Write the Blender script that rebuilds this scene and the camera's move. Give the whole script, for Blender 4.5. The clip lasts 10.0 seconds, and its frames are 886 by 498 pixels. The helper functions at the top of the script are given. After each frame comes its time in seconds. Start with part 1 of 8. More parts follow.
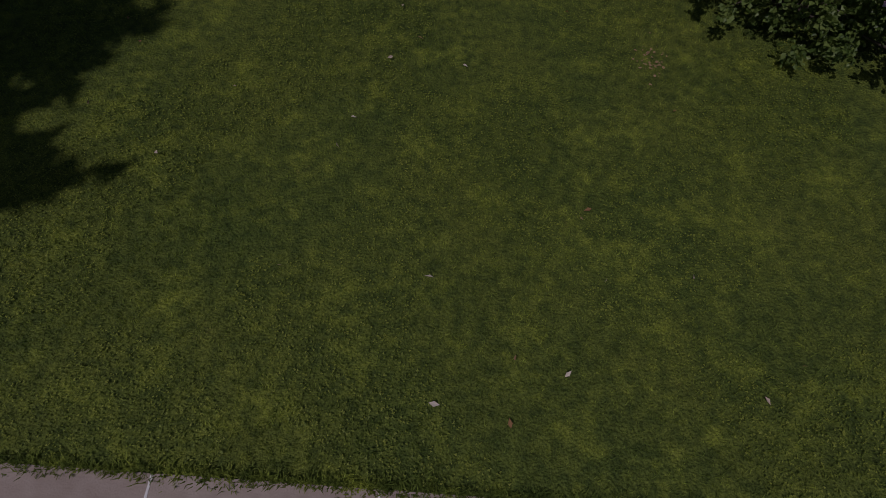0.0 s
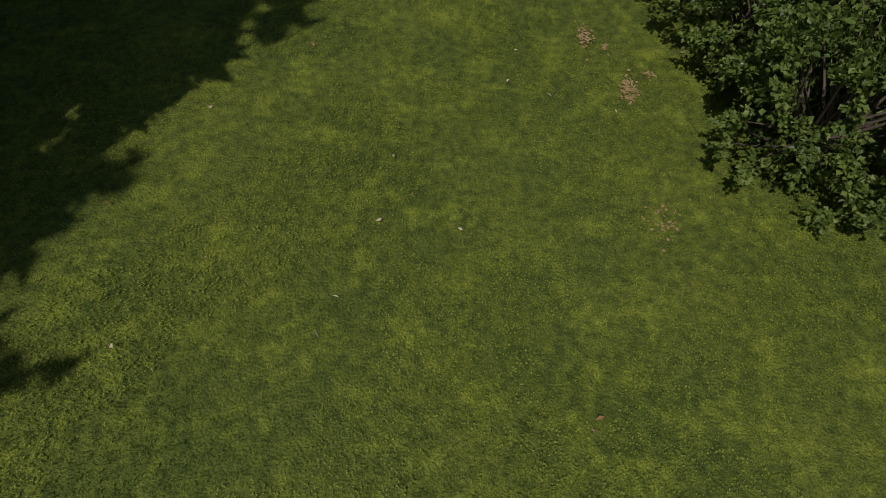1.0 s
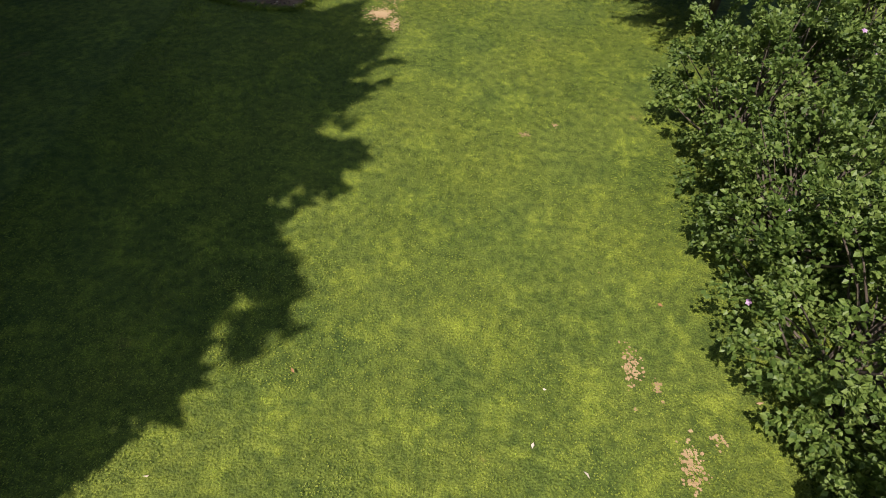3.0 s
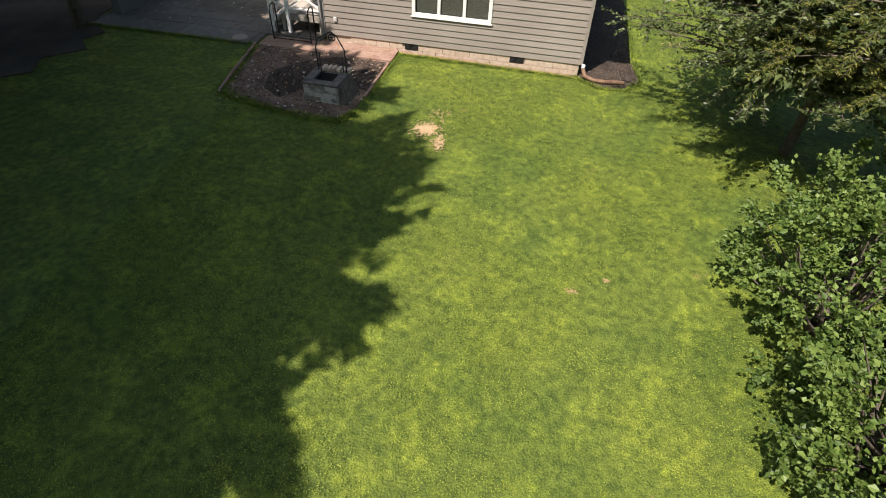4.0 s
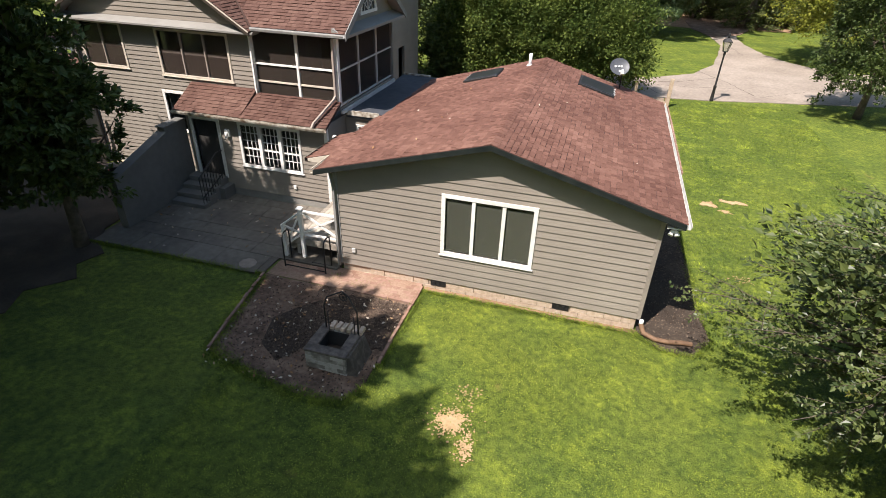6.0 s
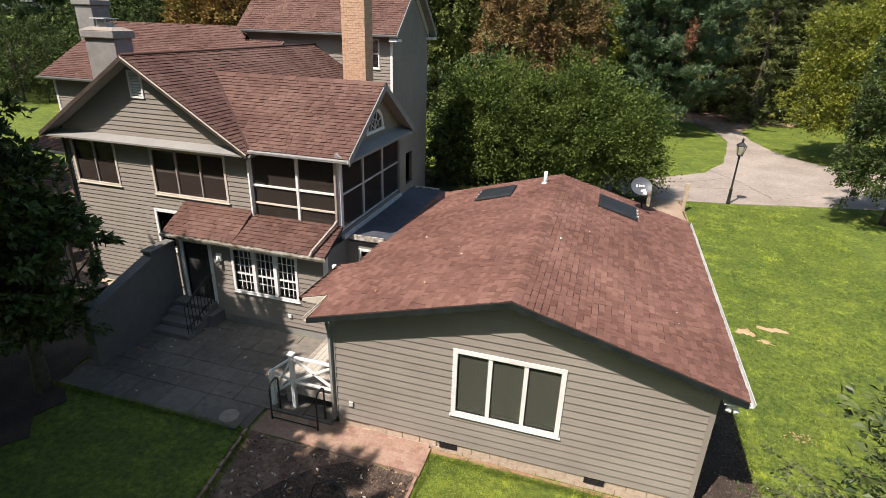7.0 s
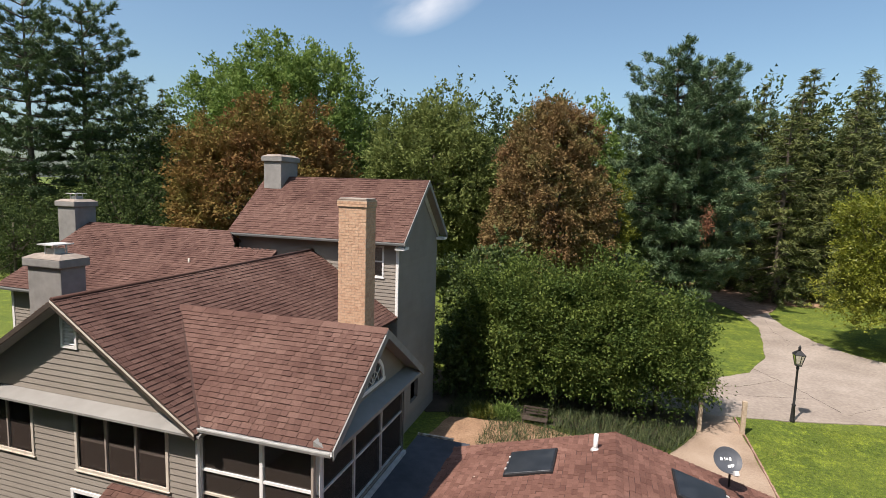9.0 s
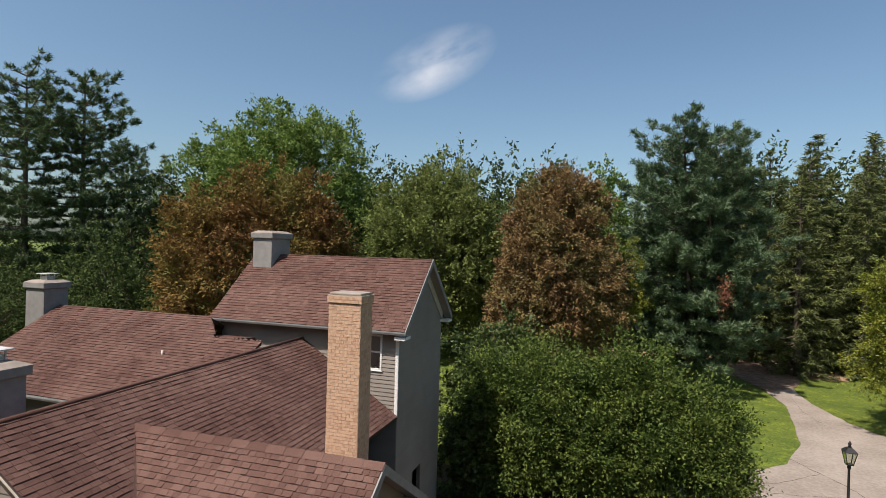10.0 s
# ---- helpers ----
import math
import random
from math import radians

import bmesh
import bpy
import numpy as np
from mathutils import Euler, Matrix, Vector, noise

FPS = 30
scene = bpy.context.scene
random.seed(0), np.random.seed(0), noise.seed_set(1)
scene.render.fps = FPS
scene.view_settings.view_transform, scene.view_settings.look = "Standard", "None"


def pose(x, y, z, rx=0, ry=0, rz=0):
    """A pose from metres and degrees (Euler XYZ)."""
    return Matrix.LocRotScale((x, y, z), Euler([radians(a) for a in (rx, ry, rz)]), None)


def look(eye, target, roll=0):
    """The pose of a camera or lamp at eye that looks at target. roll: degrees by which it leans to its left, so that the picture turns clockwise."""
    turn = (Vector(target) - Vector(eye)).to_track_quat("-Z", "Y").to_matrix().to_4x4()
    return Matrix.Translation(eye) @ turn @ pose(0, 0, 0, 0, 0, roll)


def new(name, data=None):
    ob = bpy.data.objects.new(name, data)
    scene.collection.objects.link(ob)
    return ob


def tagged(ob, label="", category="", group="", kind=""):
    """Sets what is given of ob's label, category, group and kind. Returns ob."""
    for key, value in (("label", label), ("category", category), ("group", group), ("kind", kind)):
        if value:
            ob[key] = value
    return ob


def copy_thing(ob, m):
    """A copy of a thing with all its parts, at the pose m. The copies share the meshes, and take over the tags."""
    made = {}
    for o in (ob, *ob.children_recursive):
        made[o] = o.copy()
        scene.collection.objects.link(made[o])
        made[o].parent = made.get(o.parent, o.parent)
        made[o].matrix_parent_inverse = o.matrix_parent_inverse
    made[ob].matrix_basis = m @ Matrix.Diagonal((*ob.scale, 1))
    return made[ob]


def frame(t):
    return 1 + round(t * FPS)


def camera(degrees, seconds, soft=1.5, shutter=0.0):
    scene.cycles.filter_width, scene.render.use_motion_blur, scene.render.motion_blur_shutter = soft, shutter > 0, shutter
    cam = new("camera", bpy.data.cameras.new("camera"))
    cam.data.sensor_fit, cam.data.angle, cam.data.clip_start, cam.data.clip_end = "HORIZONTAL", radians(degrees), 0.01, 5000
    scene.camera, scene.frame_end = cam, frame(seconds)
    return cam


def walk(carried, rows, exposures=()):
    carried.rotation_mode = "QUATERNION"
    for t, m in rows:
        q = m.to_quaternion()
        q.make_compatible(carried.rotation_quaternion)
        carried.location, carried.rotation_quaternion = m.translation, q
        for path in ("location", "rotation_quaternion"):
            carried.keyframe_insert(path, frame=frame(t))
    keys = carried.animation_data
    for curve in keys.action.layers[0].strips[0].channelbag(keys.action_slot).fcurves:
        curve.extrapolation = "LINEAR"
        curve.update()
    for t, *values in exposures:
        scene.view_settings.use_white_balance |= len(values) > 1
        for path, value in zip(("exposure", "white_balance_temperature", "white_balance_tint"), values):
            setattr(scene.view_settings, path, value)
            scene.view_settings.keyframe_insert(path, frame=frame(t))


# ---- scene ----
cam = camera(78.9, 10.0, soft=0.62)
METRES, EYE, TILT, LEAN, TURN = 22.08, 5.4, 0.0, 0.0, -0.4
ROWS = [
    (0.0, 0.0, 0.0, 0.0, 3.18, -60.86, -1.77),
    (0.5, -0.0009, 0.0426, 0.0062, 3.2, -58.76, -1.79),
    (1.0, -0.0011, 0.0872, 0.0129, 3.22, -56.59, -1.76),
    (1.5, -0.0015, 0.1333, 0.0179, 3.21, -54.44, -1.78),
    (2.0, -0.0021, 0.1807, 0.0251, 3.68, -52.27, -1.74),
    (2.5, -0.0048, 0.2281, 0.0375, 4.75, -50.0, -1.82),
    (4.0, -0.0179, 0.3743, 0.0794, 13.37, -43.03, -1.71),
    (4.5, -0.0264, 0.4218, 0.0951, 15.14, -40.49, -1.63),
    (5.0, -0.037, 0.468, 0.111, 16.15, -37.62, -1.58),
    (5.5, -0.0516, 0.5134, 0.126, 16.65, -34.52, -1.7),
    (7.0, -0.1046, 0.6517, 0.1741, 17.46, -22.92, -1.73),
    (7.5, -0.1225, 0.6969, 0.1907, 17.65, -18.88, -1.77),
    (8.0, -0.1422, 0.743, 0.2071, 17.72, -14.79, -1.76),
    (8.5, -0.1606, 0.7878, 0.2248, 17.83, -10.66, -1.73),
    (9.0, -0.1798, 0.8324, 0.2435, 17.85, -6.54, -1.73),
    (9.5, -0.1991, 0.8774, 0.2601, 17.88, -2.99, -1.61),
    (10.0, -0.2168, 0.9205, 0.2776, 17.9, -0.22, -1.55),
]
EXPOSURES = [(t, e, 6500 - 650 * max(0, 1 - t / 0.8), 15 + 16 * max(0, 1 - t / 0.8)) for t, e in ((0.0, -1.82), (0.5, -1.2), (1.0, -0.68), (1.5, -0.25), (2.0, 0.08), (2.5, 0.35), (4.0, 1.05), (4.5, 1.1), (5.5, 1.18), (7.0, 0.98), (8.0, 0.96), (9.0, 0.84), (10.0, 0.6))]
walk(cam, [(t, pose(0, 0, EYE, TILT, LEAN, TURN) @ pose(METRES * x, METRES * y, METRES * z, 90 + pitch, roll, yaw)) for t, x, y, z, yaw, pitch, roll in ROWS], EXPOSURES)

from mathutils import geometry

# ---- sky and sun ----
SUN_EL, SUN_AZ = radians(57.7), radians(210.3)      # the sun stands behind and to the left of the first view


def link(tree, a, b):
    tree.links.new(a, b)


CLOUD = (-0.308, 0.896, 0.32)


def make_world():
    w = bpy.data.worlds.new("sky")
    scene.world = w
    w.use_nodes = True
    nt = w.node_tree
    nt.nodes.clear()
    out = nt.nodes.new("ShaderNodeOutputWorld")
    bg = nt.nodes.new("ShaderNodeBackground")
    sky = nt.nodes.new("ShaderNodeTexSky")
    sky.sky_type, sky.sun_disc = "NISHITA", False
    sky.sun_elevation, sky.sun_rotation = SUN_EL, SUN_AZ
    sky.air_density, sky.dust_density, sky.ozone_density = 1.0, 2.0, 1.0
    bg.inputs["Strength"].default_value = 0.088
    # one thin summer cloud and a faint second one
    co = nt.nodes.new("ShaderNodeTexCoord")
    total = None
    for direction, size, stretch, amount in ((CLOUD, 0.12, 0.42, 0.72), ((-0.17, 0.965, 0.1), 0.05, 0.4, 0.25)):
        sub = nt.nodes.new("ShaderNodeVectorMath")
        sub.operation = "SUBTRACT"
        sub.inputs[1].default_value = Vector(direction).normalized()
        link(nt, co.outputs["Generated"], sub.inputs[0])
        mp = nt.nodes.new("ShaderNodeMapping")
        mp.vector_type = "TEXTURE"
        mp.inputs["Rotation"].default_value = (0, radians(-24), 0)
        mp.inputs["Scale"].default_value = (size, size, size * stretch)
        link(nt, sub.outputs[0], mp.inputs["Vector"])
        noise_tex = nt.nodes.new("ShaderNodeTexNoise")
        noise_tex.inputs["Scale"].default_value = 0.9
        noise_tex.inputs["Detail"].default_value = 4
        link(nt, mp.outputs[0], noise_tex.inputs["Vector"])
        ln = nt.nodes.new("ShaderNodeVectorMath")
        ln.operation = "LENGTH"
        link(nt, mp.outputs[0], ln.inputs[0])
        fall = nt.nodes.new("ShaderNodeMapRange")
        fall.inputs[1].default_value, fall.inputs[2].default_value = 1.0, 0.1
        link(nt, ln.outputs["Value"], fall.inputs[0])
        nz = nt.nodes.new("ShaderNodeMapRange")
        nz.inputs[1].default_value, nz.inputs[2].default_value = 0.35, 0.7
        link(nt, noise_tex.outputs[0], nz.inputs[0])
        mul = nt.nodes.new("ShaderNodeMath")
        mul.operation = "MULTIPLY"
        link(nt, fall.outputs[0], mul.inputs[0])
        link(nt, nz.outputs[0], mul.inputs[1])
        amt = nt.nodes.new("ShaderNodeMath")
        amt.operation = "MULTIPLY"
        amt.inputs[1].default_value = amount
        link(nt, mul.outputs[0], amt.inputs[0])
        if total is None:
            total = amt
        else:
            add = nt.nodes.new("ShaderNodeMath")
            add.operation = "ADD"
            link(nt, total.outputs[0], add.inputs[0])
            link(nt, amt.outputs[0], add.inputs[1])
            total = add
    mix = nt.nodes.new("ShaderNodeMix")
    mix.data_type = "RGBA"
    link(nt, total.outputs[0], mix.inputs[0])
    tint = nt.nodes.new("ShaderNodeMix")
    tint.data_type, tint.blend_type = "RGBA", "MULTIPLY"
    tint.inputs[0].default_value = 1.0
    tint.inputs[7].default_value = (0.86, 1.0, 0.985, 1)
    link(nt, sky.outputs[0], tint.inputs[6])
    link(nt, tint.outputs[2], mix.inputs[6])
    mix.inputs[7].default_value = (8.1, 8.0, 7.8, 1)
    link(nt, mix.outputs[2], bg.inputs["Color"])
    link(nt, bg.outputs[0], out.inputs[0])
    sun = bpy.data.lights.new("sun", "SUN")
    sun.energy, sun.angle, sun.color = 4.05, radians(0.53), (1.0, 0.93, 0.845)
    ob = new("sun", sun)
    d = Vector((math.sin(SUN_AZ) * math.cos(SUN_EL), math.cos(SUN_AZ) * math.cos(SUN_EL), math.sin(SUN_EL)))
    ob.matrix_world = look(d * 100, (0, 0, 0))


make_world()


# ---- materials ----
def material(name, cols, scale=3.0, rough=0.8, bump=0.0, bump_scale=40.0, metal=0.0, rand=0.0, big=None, spec=0.4, translucent=0.0, detail=6.0, voronoi=False):
    """A surface whose colour wanders between the colours given, at a fine and a broad scale, with a fine relief.
    rand: how strongly pieces differ from one another."""
    m = bpy.data.materials.new(name)
    m.use_nodes = True
    nt = m.node_tree
    nt.nodes.clear()
    out = nt.nodes.new("ShaderNodeOutputMaterial")
    pr = nt.nodes.new("ShaderNodeBsdfPrincipled")
    geo = nt.nodes.new("ShaderNodeNewGeometry")
    tex = nt.nodes.new("ShaderNodeTexVoronoi" if voronoi else "ShaderNodeTexNoise")
    tex.inputs["Scale"].default_value = scale
    if not voronoi:
        tex.inputs["Detail"].default_value = detail
    link(nt, geo.outputs["Position"], tex.inputs["Vector"])
    val = tex.outputs[0]
    if big:
        t2 = nt.nodes.new("ShaderNodeTexNoise")
        t2.inputs["Scale"].default_value, t2.inputs["Detail"].default_value = big, 3
        link(nt, geo.outputs["Position"], t2.inputs["Vector"])
        mx = nt.nodes.new("ShaderNodeMix")
        mx.inputs[0].default_value = 0.55
        link(nt, val, mx.inputs[2])
        link(nt, t2.outputs[0], mx.inputs[3])
        val = mx.outputs[0]
    if rand:
        oi = nt.nodes.new("ShaderNodeObjectInfo")
        ad = nt.nodes.new("ShaderNodeMath")
        ad.operation = "ADD"
        link(nt, oi.outputs["Random"], ad.inputs[0])
        link(nt, geo.outputs["Random Per Island"], ad.inputs[1])
        fr = nt.nodes.new("ShaderNodeMath")
        fr.operation = "FRACT"
        link(nt, ad.outputs[0], fr.inputs[0])
        mr = nt.nodes.new("ShaderNodeMapRange")
        mr.inputs[3].default_value, mr.inputs[4].default_value = -0.5 * rand, 0.5 * rand
        link(nt, fr.outputs[0], mr.inputs[0])
        a2 = nt.nodes.new("ShaderNodeMath")
        a2.operation = "ADD"
        link(nt, val, a2.inputs[0])
        link(nt, mr.outputs[0], a2.inputs[1])
        val = a2.outputs[0]
    ramp = nt.nodes.new("ShaderNodeValToRGB")
    lo, hi = (0.32, 0.68) if not voronoi else (0.0, 0.8)
    els = ramp.color_ramp.elements
    for i, c in enumerate(cols):
        p = lo + (hi - lo) * i / max(1, len(cols) - 1)
        e = els[i] if i < 2 else els.new(p)
        e.position, e.color = p, (*c, 1)
    if len(cols) == 1:
        els[1].color = (*cols[0], 1)
    link(nt, val, ramp.inputs[0])
    link(nt, ramp.outputs[0], pr.inputs["Base Color"])
    pr.inputs["Roughness"].default_value, pr.inputs["Metallic"].default_value = rough, metal
    pr.inputs["Specular IOR Level"].default_value = spec
    if bump:
        bt = nt.nodes.new("ShaderNodeTexNoise")
        bt.inputs["Scale"].default_value, bt.inputs["Detail"].default_value = bump_scale, 5
        link(nt, geo.outputs["Position"], bt.inputs["Vector"])
        bp = nt.nodes.new("ShaderNodeBump")
        bp.inputs["Strength"].default_value, bp.inputs["Distance"].default_value = bump, 0.02
        link(nt, bt.outputs[0], bp.inputs["Height"])
        link(nt, bp.outputs[0], pr.inputs["Normal"])
    shader = pr.outputs[0]
    if translucent:
        tr = nt.nodes.new("ShaderNodeBsdfTranslucent")
        link(nt, ramp.outputs[0], tr.inputs["Color"])
        ms = nt.nodes.new("ShaderNodeMixShader")
        ms.inputs[0].default_value = translucent
        link(nt, shader, ms.inputs[1])
        link(nt, tr.outputs[0], ms.inputs[2])
        shader = ms.outputs[0]
    link(nt, shader, out.inputs[0])
    return m


def clear_glass(name, tint=(1, 1, 1), see=0.85):
    """Thin window glass or insect screen: partly clear, partly glossy."""
    m = bpy.data.materials.new(name)
    m.use_nodes = True
    nt = m.node_tree
    nt.nodes.clear()
    out = nt.nodes.new("ShaderNodeOutputMaterial")
    tr = nt.nodes.new("ShaderNodeBsdfTransparent")
    tr.inputs[0].default_value = (*tint, 1)
    gl = nt.nodes.new("ShaderNodeBsdfGlossy")
    gl.inputs["Roughness"].default_value = 0.03
    fr = nt.nodes.new("ShaderNodeFresnel")
    fr.inputs[0].default_value = 1.4
    ad = nt.nodes.new("ShaderNodeMath")
    ad.operation = "ADD"
    ad.inputs[1].default_value = 1 - see
    link(nt, fr.outputs[0], ad.inputs[0])
    ms = nt.nodes.new("ShaderNodeMixShader")
    link(nt, ad.outputs[0], ms.inputs[0])
    link(nt, tr.outputs[0], ms.inputs[1])
    link(nt, gl.outputs[0], ms.inputs[2])
    link(nt, ms.outputs[0], out.inputs[0])
    return m


def screen_mesh(name, tone=(0.06, 0.048, 0.04), cover=0.5):
    m = bpy.data.materials.new(name)
    m.use_nodes = True
    nt = m.node_tree
    nt.nodes.clear()
    out = nt.nodes.new("ShaderNodeOutputMaterial")
    tr = nt.nodes.new("ShaderNodeBsdfTransparent")
    df = nt.nodes.new("ShaderNodeBsdfDiffuse")
    df.inputs[0].default_value = (*tone, 1)
    ms = nt.nodes.new("ShaderNodeMixShader")
    ms.inputs[0].default_value = cover
    link(nt, tr.outputs[0], ms.inputs[1])
    link(nt, df.outputs[0], ms.inputs[2])
    link(nt, ms.outputs[0], out.inputs[0])
    return m


def lawn_material(name, gain=1.0, rand=0.0, translucent=0.0):
    """Mown grass: broad dull and fresh stretches, clover-bright patches, thin tan spots, and a fine leafy grain."""
    m = bpy.data.materials.new(name)
    m.use_nodes = True
    nt = m.node_tree
    nt.nodes.clear()
    out = nt.nodes.new("ShaderNodeOutputMaterial")
    pr = nt.nodes.new("ShaderNodeBsdfPrincipled")
    geo = nt.nodes.new("ShaderNodeNewGeometry")

    def noise_of(scale, detail, lo, hi, rough=0.6):
        t = nt.nodes.new("ShaderNodeTexNoise")
        t.inputs["Scale"].default_value, t.inputs["Detail"].default_value, t.inputs["Roughness"].default_value = scale, detail, rough
        link(nt, geo.outputs["Position"], t.inputs["Vector"])
        r = nt.nodes.new("ShaderNodeMapRange")
        r.inputs[1].default_value, r.inputs[2].default_value = lo, hi
        link(nt, t.outputs[0], r.inputs[0])
        return r.outputs[0]

    def blend(fac, a, b, mode="MIX"):
        x = nt.nodes.new("ShaderNodeMix")
        x.data_type, x.blend_type = "RGBA", mode
        if isinstance(fac, float):
            x.inputs[0].default_value = fac
        else:
            link(nt, fac, x.inputs[0])
        for sock, c in ((x.inputs[6], a), (x.inputs[7], b)):
            if isinstance(c, tuple):
                sock.default_value = (*c, 1)
            else:
                link(nt, c, sock)
        return x.outputs[2]

    g = gain
    col = blend(noise_of(0.45, 4, 0.35, 0.65), (0.086 * g, 0.126 * g, 0.0225 * g), (0.13 * g, 0.165 * g, 0.027 * g))
    col = blend(noise_of(1.5, 7, 0.5, 0.68, 0.7), col, (0.2 * g, 0.248 * g, 0.034 * g))
    col = blend(noise_of(0.9, 6, 0.66, 0.78, 0.7), col, (0.19 * g, 0.14 * g, 0.06 * g))
    mid = blend(noise_of(7, 6, 0.36, 0.64), (0.6, 0.67, 0.7), (1.42, 1.35, 1.24))
    col = blend(0.9, col, mid, "MULTIPLY")
    fine = blend(noise_of(55, 3, 0.34, 0.66), (0.58, 0.6, 0.6), (1.42, 1.38, 1.36))
    col = blend(0.9, col, fine, "MULTIPLY")
    if rand:
        r = nt.nodes.new("ShaderNodeMapRange")
        r.inputs[3].default_value, r.inputs[4].default_value = 1 - rand, 1 + rand
        link(nt, geo.outputs["Random Per Island"], r.inputs[0])
        v = nt.nodes.new("ShaderNodeCombineColor")
        for k in range(3):
            link(nt, r.outputs[0], v.inputs[k])
        col = blend(1.0, col, v.outputs[0], "MULTIPLY")
    link(nt, col, pr.inputs["Base Color"])
    pr.inputs["Roughness"].default_value, pr.inputs["Specular IOR Level"].default_value = 0.75, 0.2
    shader = pr.outputs[0]
    if translucent:
        tr = nt.nodes.new("ShaderNodeBsdfTranslucent")
        link(nt, col, tr.inputs["Color"])
        ms = nt.nodes.new("ShaderNodeMixShader")
        ms.inputs[0].default_value = translucent
        link(nt, shader, ms.inputs[1])
        link(nt, tr.outputs[0], ms.inputs[2])
        shader = ms.outputs[0]
    else:
        bt = nt.nodes.new("ShaderNodeTexNoise")
        bt.inputs["Scale"].default_value, bt.inputs["Detail"].default_value = 30, 6
        link(nt, geo.outputs["Position"], bt.inputs["Vector"])
        bp = nt.nodes.new("ShaderNodeBump")
        bp.inputs["Strength"].default_value, bp.inputs["Distance"].default_value = 1.0, 0.05
        link(nt, bt.outputs[0], bp.inputs["Height"])
        link(nt, bp.outputs[0], pr.inputs["Normal"])
    link(nt, shader, out.inputs[0])
    return m


